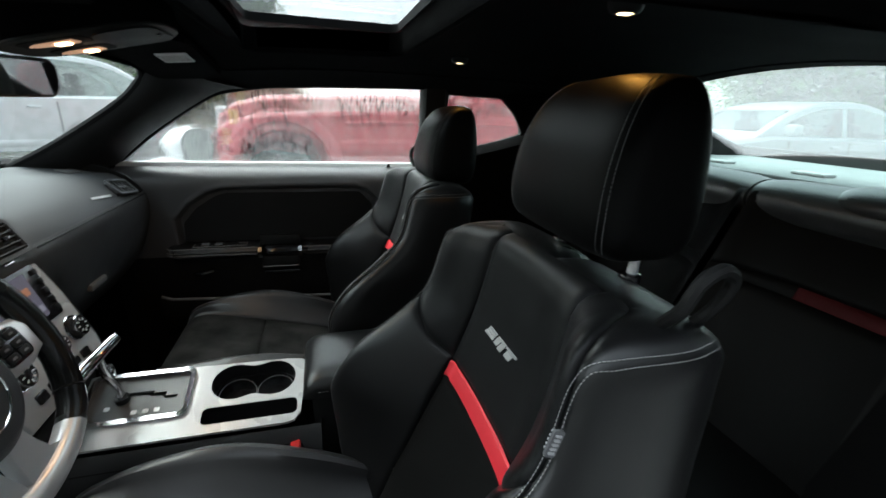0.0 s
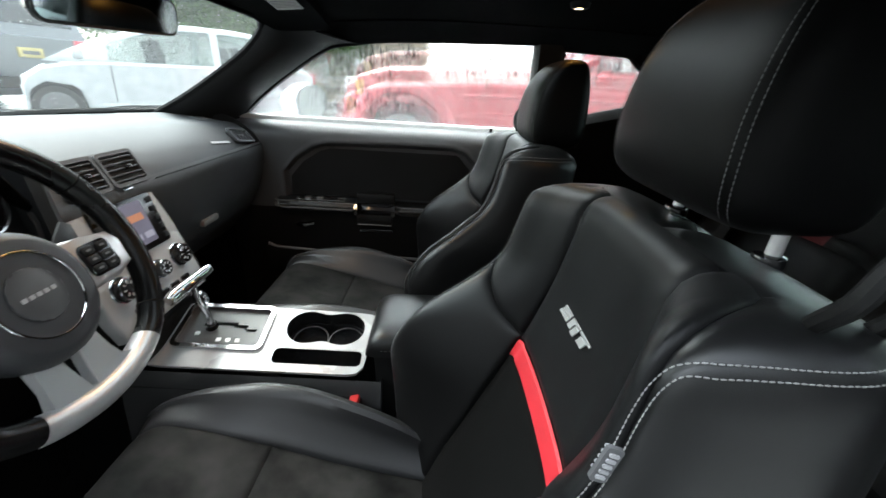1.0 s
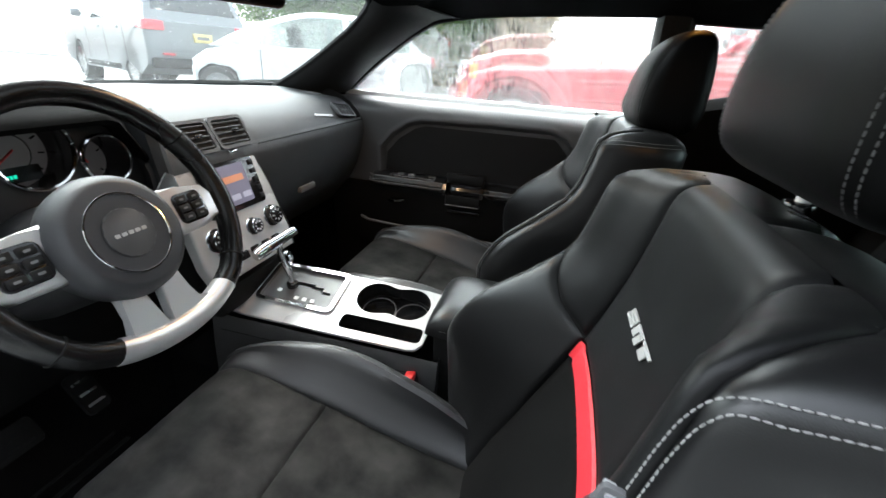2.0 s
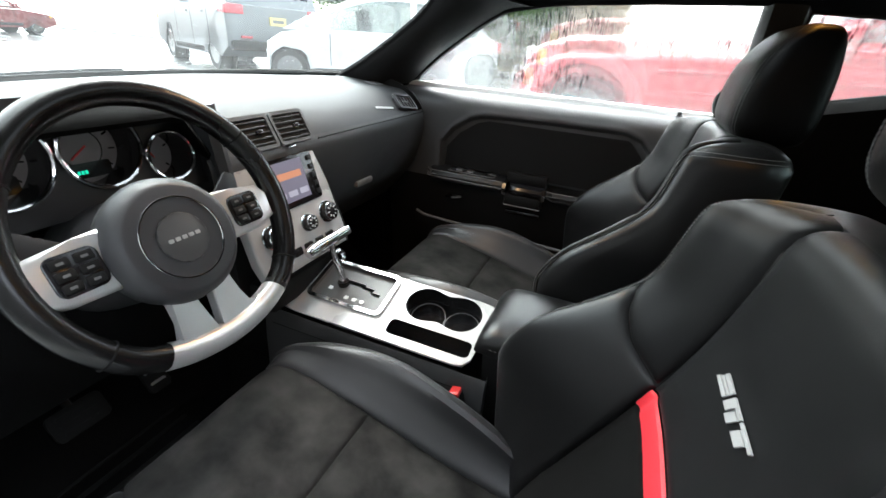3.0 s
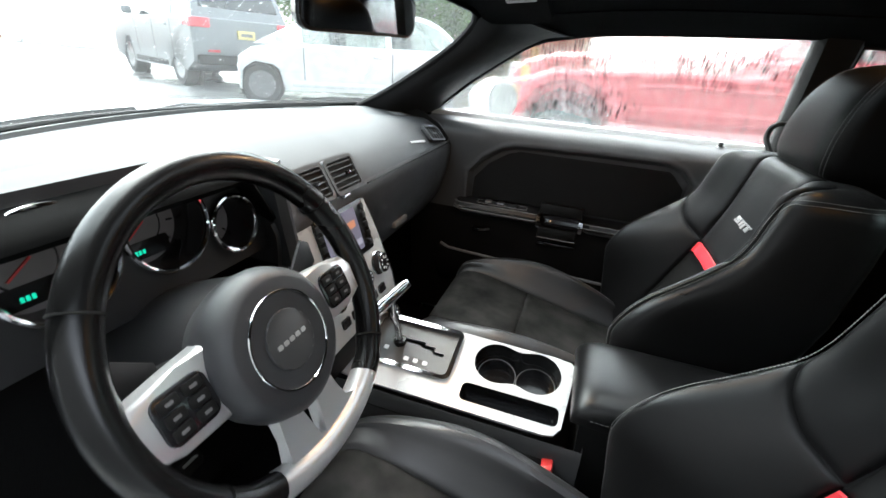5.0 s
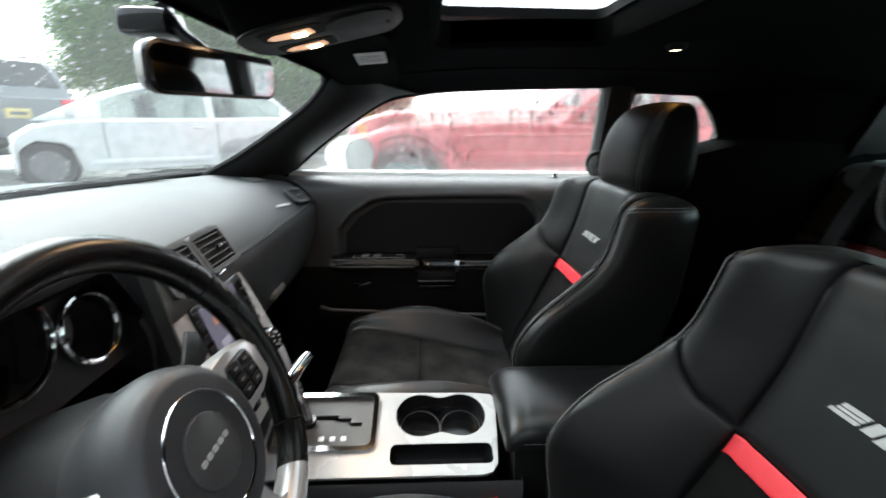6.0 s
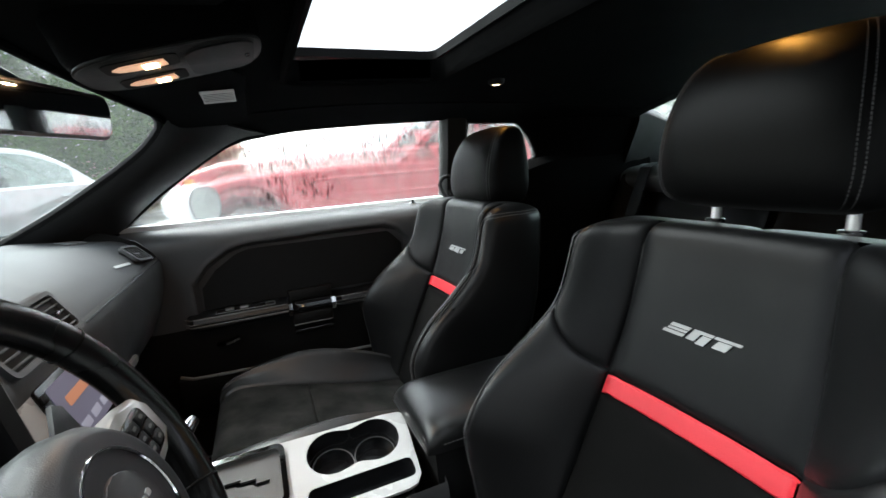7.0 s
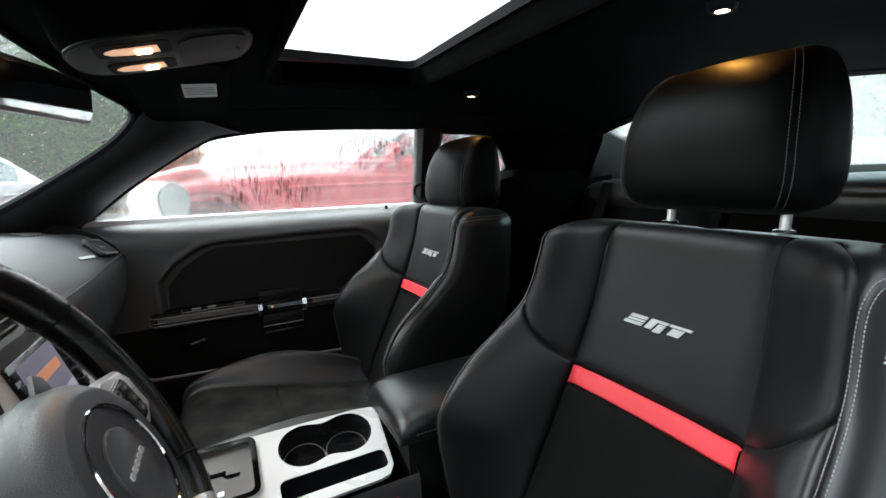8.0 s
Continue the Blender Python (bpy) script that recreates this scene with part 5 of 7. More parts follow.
def rim_pt(q, r=R, d=0.0):
    x, y = r * math.cos(q), r * math.sin(q)
    if y < -0.72 * r:
        y = -0.72 * r - ( -0.72 * r - y) * 0.72
    return wmat @ Vector((x, y, d))


def rim_section(q0, q1, n, fat=1.0, r=R):
    rows = []
    for i in range(n):
        q = q0 + (q1 - q0) * i / (n - 1)
        c = rim_pt(q, r)
        out = (rim_pt(q, r + 0.01) - c).normalized()
        nrm = wmat.to_3x3() @ Vector((0, 0, 1))
        rows.append([c + fat * (0.0168 * math.cos(a) * out + 0.0185 * math.sin(a) * nrm) for a in np.linspace(0, 2 * math.pi, 14, endpoint=False)])
    return rows


part("rim", loft(rim_section(radians(-38), radians(218), 70)), RIM_LEATHER, wheel, "black leather rim")
part("rim", loft(rim_section(radians(218), radians(240), 6)), RIM_LEATHER, wheel, "black leather rim")
part("rim", loft(rim_section(radians(-57), radians(-38), 6)), RIM_LEATHER, wheel, "black leather rim")
part("rim_insert", loft(rim_section(radians(-120), radians(-57), 22, 1.02)), WHEEL_SILVER, wheel, "satin silver rim insert")
for q in (32, 148, -38, 218):
    c = rim_pt(radians(q))
    o = (rim_pt(radians(q), R + 0.01) - c).normalized()
    nrm = wmat.to_3x3() @ Vector((0, 0, 1))
    part("rim_seam", tube([c + 0.0170 * math.cos(a) * o + 0.0188 * math.sin(a) * nrm for a in np.linspace(0, 2 * math.pi, 16, endpoint=False)], 0.0012, 5, closed=True), RUBBER, wheel)
hmat = wmat @ Matrix.Translation((-0.017, -0.018, 0))
hub = part("hub", loft([[hmat @ Vector((r * math.cos(q), r * 0.98 * math.sin(q), d)) for q in np.linspace(0, 2 * math.pi, 40, endpoint=False)] for r, d in ((0.070, -0.035), (0.081, -0.008), (0.083, 0.010), (0.079, 0.026), (0.070, 0.035), (0.066, 0.036), (0.030, 0.0345), (0.004, 0.034))]), SLATE, wheel, "round dark grey airbag cover")
part("hub_ring", torus(hmat @ Matrix.Translation((0, 0, 0.0365)), 0.0515, 0.0014, 44, 6), CHROME, hub, "thin chrome ring")
part("hub_disc", disc(hmat @ Matrix.Translation((0, 0, 0.0335)), 0.032, 0.0035, 36, 0.0015), PAD, hub)
bm = bmesh.new()
for k in range(5):
    add_prism(bm, round_rect(0.0066, 0.0048, 0.0012, 2, -0.018 + 0.009 * k, 0), hmat @ Matrix.Translation((0, 0, 0.0369)), 0.0012)
part("hub_badge", bm, SILVER, hub, "row of small chrome badge blocks")
smat = wmat @ Matrix.Translation((-0.012, -0.014, 0))
for s in (-1, 1):
    sp = part("side_spoke", prism([(s * x, y) for x, y in ((0.060, 0.040), (0.105, 0.036), (0.150, 0.030), (0.163, 0.014), (0.160, -0.022), (0.130, -0.032), (0.060, -0.034))], smat @ Matrix.Translation((0, 0, -0.010)), 0.024, 0.006, 3), WHEEL_SILVER, wheel, "satin silver side spoke")
    part("button_pad", prism(round_rect(0.052, 0.046, 0.010, 4, s * 0.113, 0.002), smat @ Matrix.Translation((0, 0, 0.0125)), 0.004, 0.0015), GLOSS, sp, "gloss black button pad")
    for kx in (-1, 1):
        for ky in (-1, 0, 1):
            part("button", prism(round_rect(0.019, 0.011, 0.002, 2, s * 0.113 + kx * 0.0115, 0.002 + ky * 0.0135), smat @ Matrix.Translation((0, 0, 0.016)), 0.002, 0.0008), TRIM, sp)
    bm = bmesh.new()
    for kx in (-1, 1):
        for ky in (-1, 0, 1):
            add_prism(bm, round_rect(0.007, 0.003, 0.0008, 2, s * 0.113 + kx * 0.0115, 0.002 + ky * 0.0135), smat @ Matrix.Translation((0, 0, 0.0180)), 0.0006)
    part("button_print", bm, GREY_INK, sp)
    # lower spokes run down to the silver foot and flare along it
    edge = [(0.017, -0.066), (0.046, -0.060), (0.044, -0.090), (0.045, -0.115), (0.052, -0.135), (0.066, -0.146), (0.083, -0.148), (0.080, -0.158), (0.001, -0.168), (0.003, -0.148)]
    part("lower_spoke", prism([(s * x - 0.010 * (x < 0.06) - 0.002, y) for x, y in edge], wmat @ Matrix.Translation((0, 0, -0.008)), 0.017, 0.003, 2), WHEEL_SILVER, wheel, "satin silver lower spoke", smooth=False)
    part("shift_paddle", prism([(s * x, y) for x, y in ((0.10, 0.022), (0.140, 0.052), (0.152, 0.044), (0.148, 0.016), (0.10, -0.004))], wmat @ Matrix.Translation((0, 0, -0.045)), 0.005, 0.001), CLUSTER, wheel, "dark grey shift paddle")
col = thing("steering_column", "black plastic steering column cover with stalks", "steering column", at=(-0.645, -0.363, 0.898))
part("cover", loft([[wmat @ Vector((r * math.cos(q), r * 0.85 * math.sin(q) - 0.01, d)) for q in np.linspace(0, 2 * math.pi, 24, endpoint=False)] for r, d in ((0.050, -0.034), (0.074, -0.046), (0.084, -0.075), (0.090, -0.13), (0.092, -0.20))]), CLUSTER, col)
part("stalk", tube([wmat @ Vector((-0.05, 0.0, -0.07)), wmat @ Vector((-0.10, 0.008, -0.06)), wmat @ Vector((-0.165, 0.014, -0.05))], [0.008, 0.009, 0.012], 10), TRIM, col, "black turn signal stalk")
part("ignition_bezel", disc(wmat @ Matrix.Translation((0.098, -0.05, -0.13)), 0.014, 0.02, 20, 0.003), CHROME, col)

# pedals
for y, w, h, nm in ((-0.25, 0.05, 0.10, "accelerator_pedal"), (-0.40, 0.10, 0.06, "brake_pedal"), (-0.60, 0.08, 0.13, "foot_rest")):
    t = thing(nm, "black rubber pedal with thin steel strips", "pedal", "pedals", at=(-1.02, y, 0.40))
    pm = basis((0, 0, 0), (0, 1, 0), (-0.6, 0, 0.8))
    part("plate", prism(round_rect(w, h, 0.012), pm, 0.010, 0.003), RUBBER, t)
    for k in range(3):
        part("stud", prism(round_rect(w * 0.7, 0.006, 0.002, 3, 0, (k - 1) * h * 0.28), pm @ Matrix.Translation((0, 0, 0.010)), 0.002), STEEL if nm == "accelerator_pedal" else RUBBER, t)
    part("arm", tube([(-0.01, 0, 0.0), (-0.10, 0, 0.10), (-0.16, 0, 0.26)], 0.008, 6), TRIM, t)

# ---- centre console ----
console = thing("centre_console", "black console with silver plate, cup holders and gated shifter", "centre console", at=(-0.5, 0, 0.40))
cm = basis((0, -0.02, 0.6214), (1, 0, 0), (0, 0.95, 0.313))


def cup_outline(c0, c1, v, r, n=30):
    """Outline of two round wells that run into one another."""
    half = (c1 - c0) / 2
    a = math.acos(half / r)
    pts = [(c1 + r * math.cos(q), v + r * math.sin(q)) for q in np.linspace(-(math.pi - a), math.pi - a, n)]
    pts += [(c0 + r * math.cos(q), v + r * math.sin(q)) for q in np.linspace(a, 2 * math.pi - a, n)]
    for _ in range(14):
        m_ = len(pts)
        pts = [tuple(0.25 * pts[k - 1][e] + 0.5 * pts[k][e] + 0.25 * pts[(k + 1) % m_][e] for e in (0, 1)) for k in range(m_)]
    return pts


CUPS = cup_outline(-0.4375, -0.3565, 0.0265, 0.0495)
TRAY = round_rect(0.182, 0.038, 0.011, 4, -0.398, -0.0515)
GATE = round_rect(0.178, 0.108, 0.012, 4, -0.611, 0.014)
OUT = [(-0.745, 0.058), (-0.73, 0.072), (-0.70, 0.080), (-0.33, 0.074), (-0.298, 0.070), (-0.288, 0.060), (-0.300, -0.070), (-0.312, -0.086), (-0.33, -0.090), (-0.70, -0.090), (-0.735, -0.086), (-0.748, -0.074)]
bm = bmesh.new()
for loop in (OUT, CUPS, TRAY, GATE):
    vs = [bm.verts.new(cm @ Vector((x, y, 0.0))) for x, y in loop]
    for i in range(len(vs)):
        bm.edges.new((vs[i], vs[(i + 1) % len(vs)]))
bmesh.ops.triangle_fill(bm, use_beauty=True, edges=bm.edges[:])
r = bmesh.ops.extrude_face_region(bm, geom=bm.faces[:])
bmesh.ops.translate(bm, vec=cm.to_3x3() @ Vector((0, 0, -0.007)), verts=[v for v in r["geom"] if isinstance(v, bmesh.types.BMVert)])
part("plate", under(console, bm), SILVER, console, "satin silver console plate", smooth=False)
# wells
def well(loop, depth, nm, shrink=0.94):
    cxx, cyy = sum(p[0] for p in loop) / len(loop), sum(p[1] for p in loop) / len(loop)
    rows = [[cm @ Vector((cxx + (x - cxx) * k, cyy + (y - cyy) * k, -d)) for x, y in loop] for k, d in ((1.0, 0.001), (0.985, 0.006), (shrink, depth))]
    bmw = bmesh.new()
    vs = add_grid(bmw, rows, True)
    bmesh.ops.triangle_fill(bmw, use_beauty=True, edges=[e for e in bmw.edges if all(v in vs[-1] for v in e.verts)])
    return part(nm, under(console, bmw), GLOSS, console)
cw = well(CUPS, 0.062, "cup_well")
well(TRAY, 0.05, "tray_well")
for c in (-0.4365, -0.3575):
    part("cup_ring", under(console, torus(cm @ Matrix.Translation((c, 0.026, -0.044)), 0.0385, 0.0010, 30, 6)), GREY_LIP, cw, "thin steel ring")
# shifter bezel and gate
part("gate_bezel", under(console, ring_between(round_rect(0.190, 0.120, 0.016, 4, -0.611, 0.014), round_rect(0.172, 0.102, 0.010, 4, -0.611, 0.014), cm @ Matrix.Translation((0, 0, -0.002)), 0.009)), CHROME, console, "chrome shifter frame")
slot = [(-0.650, 0.018), (-0.650, 0.030), (-0.590, 0.030), (-0.590, 0.024), (-0.566, 0.024), (-0.566, 0.014), (-0.545, 0.014), (-0.545, 0.006), (-0.565, 0.006), (-0.572, 0.014), (-0.594, 0.016), (-0.598, 0.020), (-0.64, 0.020), (-0.644, 0.012), (-0.652, 0.012)]
bm = bmesh.new()
for loop in (round_rect(0.174, 0.104, 0.010, 4, -0.611, 0.014), slot):
    vs = [bm.verts.new(cm @ Vector((x, y, -0.003))) for x, y in loop]
    for i in range(len(vs)):
        bm.edges.new((vs[i], vs[(i + 1) % len(vs)]))
bmesh.ops.triangle_fill(bm, use_beauty=True, edges=bm.edges[:])
r = bmesh.ops.extrude_face_region(bm, geom=bm.faces[:])
bmesh.ops.translate(bm, vec=cm.to_3x3() @ Vector((0, 0, -0.006)), verts=[v for v in r["geom"] if isinstance(v, bmesh.types.BMVert)])
gp = part("gate_plate", under(console, bm), PAD, console, "dark grey gate plate")
part("gate_floor", under(console, prism(round_rect(0.17, 0.10, 0.01, 3, -0.611, 0.014), cm @ Matrix.Translation((0, 0, -0.03)), 0.003)), RUBBER, console)
for x, y in ((-0.575, -0.018), (-0.595, -0.018), (-0.615, -0.018), (-0.665, -0.004)):
    part("gear_mark", under(console, prism(round_rect(0.010, 0.009, 0.0015, 2, x, y), cm @ Matrix.Translation((0, 0, -0.0028)), 0.001)), WHITE_INK, gp, "small white gear mark")
lever = part("shift_lever", under(console, tube(spline([(-0.642, -0.004, 0.610), (-0.646, -0.010, 0.66), (-0.655, -0.022, 0.705), (-0.656, -0.026, 0.738)], 12), 0.0075, 10)), CHROME, console, "chrome shift lever")
part("lever_collar", under(console, tube([(-0.642, -0.004, 0.618), (-0.643, -0.006, 0.632)], 0.013, 14)), GLOSS, lever)
part("lever_handle", under(console, tube(spline([(-0.668, -0.088, 0.728), (-0.664, -0.062, 0.734), (-0.655, -0.022, 0.742), (-0.646, 0.006, 0.750), (-0.640, 0.018, 0.754)], 16), [0.010, 0.0125, 0.0135, 0.014, 0.014, 0.0135, 0.013, 0.0125, 0.012, 0.012, 0.0115, 0.011, 0.011, 0.011, 0.0105, 0.009], 14)), CHROME, lever, "chrome crossbar handle")
# console body
rows = []
for x, zt in ((-0.78, 0.0), (-0.74, 0.0), (-0.60, 0.0), (-0.45, 0.0), (-0.30, 0.0), (-0.26, 0.0)):
    far = cm @ Vector((x, 0.082, -0.009))
    near = cm @ Vector((x, -0.092, -0.009))
    rows.append([near + Vector((0, -0.002, -0.004)), near + Vector((0, -0.008, -0.018)), Vector((x, -0.118, 0.50)), Vector((x, -0.125, 0.24)), Vector((x, 0.105, 0.24)), Vector((x, 0.10, 0.50)), far + Vector((0, 0.008, -0.02)), far + Vector((0, 0.002, -0.004))])
bm = bmesh.new()
vs = add_grid(bm, rows, True, True)
top = [f for f in bm.faces if f.normal.z > 0.8 and f.calc_center_median().z > 0.55]
bm.faces.ensure_lookup_table()
bm.normal_update()
kill = [f for f in bm.faces if abs(f.normal.z) > 0.85 and f.calc_center_median().z > 0.56]
bmesh.ops.delete(bm, geom=kill, context="FACES")
part("body", under(console, bm), PAD, console, "black console side")
part("side_crease", under(console, tube([(x, -0.1125, 0.545) for x in np.linspace(-0.76, -0.30, 8)], 0.0025, 6)), TRIM, console)
part("bin", under(console, loft([[(-0.275 + i, -0.098 + i, z), (0.10 - i, -0.098 + i, z), (0.10 - i, 0.088 - i, z), (-0.275 + i, 0.088 - i, z)] for z, i in ((0.24, 0.012), (0.50, 0.006), (0.632, 0.0), (0.640, 0.004))])), TRIM, console, "black console bin")
rows = []
for x in [-0.292, -0.290, -0.286, -0.280, -0.272, -0.262, -0.250] + list(np.linspace(-0.237, 0.09, 14)):
    e = min(1.0, (x + 0.292) / 0.055)
    k = math.sqrt(max(0.0, 1 - (1 - e) ** 2.4))
    rise = 0.012 + 0.038 * k
    hw, c = 0.098 + 0.006 * k, -0.005
    rows.append([(x, c + hw * math.copysign(abs(math.cos(q)) ** 0.42, math.cos(q)), 0.640 + rise * math.sin(q) ** 0.55) for q in np.linspace(math.pi, 0, 26)])
lid = part("armrest_lid", under(console, loft(rows)), LEATHER_GLOSS, console, "padded black leather armrest lid")
for zz, yy in ((0.655, -0.1092),):
    part("stitching", under(console, stitches([(x, yy + 0.0005, zz) for x in np.linspace(-0.262, 0.06, 60)], 0.005, 0.003, 0.0007)), THREAD, lid, "pale grey stitching", kind="stuff")
part("stitching", under(console, stitches([(-0.2895, y, 0.661) for y in np.linspace(-0.09, 0.08, 30)], 0.005, 0.003, 0.001)), THREAD, lid, kind="stuff")

# ---- roof fittings ----
mirror = thing("rear_view_mirror", "black rear view mirror on a stalk at the windshield", "rear view mirror", at=(-0.728, 0.0, 1.230))
mm = basis((0, 0, 0), (0.278, 0.960, 0.02), (0.085, 0.0, 1.0))
rr = round_rect(0.256, 0.066, 0.022, 6)
part("housing", loft([[mm @ Vector((x * k, y * k, d)) for x, y in rr] for k, d in ((0.45, -0.040), (0.75, -0.034), (0.95, -0.018), (1.0, 0.0), (0.985, 0.005))]), GLOSS, mirror, "black mirror housing")
part("mirror_glass", prism(round_rect(0.242, 0.054, 0.016, 6), mm @ Matrix.Translation((0, 0, 0.0052)), 0.002), DARK_MIRROR, mirror, "dim mirror glass")
part("stalk", tube([(-0.01, 0, 0.02), (-0.045, 0, 0.05), (-0.075, 0, 0.078)], [0.012, 0.010, 0.020], 10), GLOSS, mirror)
part("sensor_box", box(-0.12, -0.05, -0.03, 0.03, 0.045, 0.082, 0.010), GLOSS, mirror)

over = thing("overhead_console", "dark overhead console with two lit reading lamps", "overhead console", at=(-0.567, 0.0, 1.288))
om = Matrix.Rotation(radians(-13.2), 4, "Y")
OVER = [(0.108 * (1 if c > 0 else 1.08) * math.copysign(abs(c) ** 0.55, c), 0.088 * math.copysign(abs(s) ** 0.62, s)) for c, s in ((math.cos(q), math.sin(q)) for q in np.linspace(0, 2 * math.pi, 48, endpoint=False))]
part("skirt", loft([[om @ Vector((x * k, y * k, z)) for x, y in OVER] for k, z in ((1.10, 0.075), (1.06, 0.018), (1.005, 0.004))], True, False), LINER, over, "black cloth skirt")
part("housing", loft([[om @ Vector((x * k, y * k, z)) for x, y in OVER] for k, z in ((1.0, 0.006), (0.99, 0.001), (0.955, 0.0))]), GREY_PLASTIC, over, "dark grey console housing")
part("housing_rim", tube([om @ Vector((x * 1.0, y * 1.0, 0.003)) for x, y in OVER], 0.0028, 6, closed=True), GREY_PLASTIC, over)
for y in (-0.043, 0.043):
    part("lamp_cup", prism(round_rect(0.086, 0.056, 0.012, 4, -0.040, y), om @ Matrix.Translation((0, 0, -0.0012)), 0.001), RUBBER, over)
    ln = part("lamp_lens", prism([(-0.074, y - 0.003), (-0.064, y - 0.012), (-0.014, y - 0.014), (-0.012, y + 0.012), (-0.050, y + 0.014), (-0.068, y + 0.008)], om @ Matrix.Translation((0, 0, -0.0035)), 0.002), LAMP, over, "lit warm reading lamp", smooth=False)
    part("bulb", box(-0.040, -0.022, y - 0.009, y + 0.009, -0.0058, -0.0036, 0.001, om), LAMP_HOT, ln)
part("sunglass_lid", prism(round_rect(0.088, 0.142, 0.030, 6, 0.054, 0.0), om @ Matrix.Translation((0, 0, -0.003)), 0.0025), TRIM, over, "dark sunglass holder lid")
part("lid_button", box(0.085, 0.091, -0.006, 0.006, -0.005, -0.003, 0.001, om), GLOSS, over)

for s in (1, -1):
    visor = thing("sun_visor", "black cloth sun visor folded against the headliner", "sun visor", "sun visors", at=(-0.575, s * 0.33, 1.312))
    rows = []
    for y in np.linspace(-0.17, 0.20, 12):
        z = roof_z(-0.575, 0.33 + y) - 1.312 - 0.010
        e = 1.0 if -0.15 < y < 0.18 else 0.8
        rows.append([(-0.085 * e, s * y, z - 0.018), (-0.09 * e, s * y, z - 0.008), (-0.08 * e, s * y, z), (0.08 * e, s * y, z + 0.006), (0.09 * e, s * y, z), (0.085 * e, s * y, z - 0.010)])
    part("flap", loft(rows), LINER, visor)
    part("hinge", tube([(-0.07, s * 0.205, -0.02), (0.03, s * 0.225, -0.012)], 0.006, 8), TRIM, visor)
    lm = basis((0.035, s * -0.03, -0.0175), (1, 0, 0.09), (0, -1, 0.14 * s))
    lb = part("warning_label", prism(round_rect(0.062, 0.078, 0.002, 2), lm, 0.0015), PAPER, visor, "white paper warning label")
    bm = bmesh.new()
    for k in range(5):
        add_prism(bm, round_rect(0.054, 0.0022, 0.0005, 1, 0, 0.020 - 0.010 * k), lm @ Matrix.Translation((0, 0, 0.0015)), 0.0004)
    part("print", bm, GREY_INK, lb, "grey lines of small print")

for s in (1, -1):
    x, y = 0.145, s * 0.347
    z = roof_z(x, y)
    t = thing("courtesy_lamp", "small warm courtesy lamp set in the headliner", "lamp", "courtesy lamps", at=(x, y, z))
    part("bezel", loft([[(r * a, 0.8 * r * b, d) for a, b in ((math.cos(q), math.sin(q)) for q in np.linspace(0, 2 * math.pi, 28, endpoint=False))] for r, d in ((0.025, 0.004), (0.022, -0.008), (0.017, -0.012), (0.0115, -0.012), (0.0105, -0.008))], True, False), TRIM, t, "black lamp bezel")
    part("lens", disc(Matrix.Translation((0, 0, -0.0115)), 0.0105, 0.003, 18, 0.001), LAMP_HOT, t, "lit warm lens")
    spot = new("courtesy_light", bpy.data.lights.new("courtesy_light", "AREA"))
    spot.data.energy, spot.data.color, spot.data.size = 0.022, (1.0, 0.44, 0.07), 0.014
    spot.location = (x, y, z - 0.016)
for y in (-0.043, 0.043):
    spot = new("reading_light", bpy.data.lights.new("reading_light", "AREA"))
    spot.data.energy, spot.data.color, spot.data.size = 0.032, (1.0, 0.60, 0.32), 0.012
    spot.location = (-0.600, y, 1.264)


# ---- outside: own car's nose and mirror ----
hood = thing("bonnet", "pale silver car bonnet beaded with rain", "car bonnet", at=(-2.1, 0, 0.90))
rows = []
for x, z in ((-1.52, 0.965), (-1.8, 0.955), (-2.2, 0.925), (-2.6, 0.875), (-2.9, 0.80), (-2.98, 0.70), (-3.0, 0.40)):
    rows.append([(x + 0.25 * y * y, y * 0.86, z - 0.05 * abs(y) ** 3 + (0.018 if abs(abs(y) - 0.35) < 0.13 else 0)) for y in np.linspace(-1, 1, 27)])
part("skin", under(hood, loft(rows, False, False)), PAINT, hood)
for s in (-1, 1):
    part("wing", under(hood, loft([[(x, s * 0.86, z), (x, s * 0.93, z - 0.06), (x, s * 0.95, z - 0.30), (x, s * 0.93, 0.35), (x, s * 0.80, 0.35)] for x, z in ((-0.94, 0.975), (-1.3, 0.965), (-1.8, 0.945), (-2.4, 0.87), (-2.85, 0.76))])), PAINT, hood)
cowl = thing("cowl", "black plastic cowl at the foot of the windshield", "cowl", at=(-1.4, 0, 0.97))
part("panel", under(cowl, loft([[(base_x(y) - 0.01, y, 0.995), (base_x(y) - 0.08, y, 0.972), (base_x(y) - 0.20, y, 0.962), (base_x(y) - 0.24, y, 0.95), (base_x(y) - 0.05, y, 0.94)] for y in np.linspace(-0.80, 0.80, 24)])), COWL, cowl)
for y0, y1 in ((-0.55, 0.05), (0.05, 0.58)):
    t = thing("wiper", "black wiper blade resting on the wet windshield", "wiper", "wipers", at=((base_x(y0) + base_x(y1)) / 2 - 0.05, (y0 + y1) / 2, 0.99))
    pts = [(base_x(y) - 0.035, y, 1.006 + 0.010 * math.sin(3 * (y - y0))) for y in np.linspace(y0, y1, 14)]
    part("blade", under(t, tube(pts, 0.007, 6)), RUBBER, t)
    part("arm", under(t, tube([(base_x(y0) - 0.11, y0, 0.985), (base_x(y0) - 0.07, y0 * 0.7 + y1 * 0.3, 1.008), (base_x(y1) - 0.05, (y0 + y1) / 2, 1.012)], 0.008, 6)), RUBBER, t)
part("shell_front", box(-3.0, -1.40, -0.80, 0.80, 0.25, 0.60, 0.05), TRIM, hood, "dark engine bay").location = -hood.location

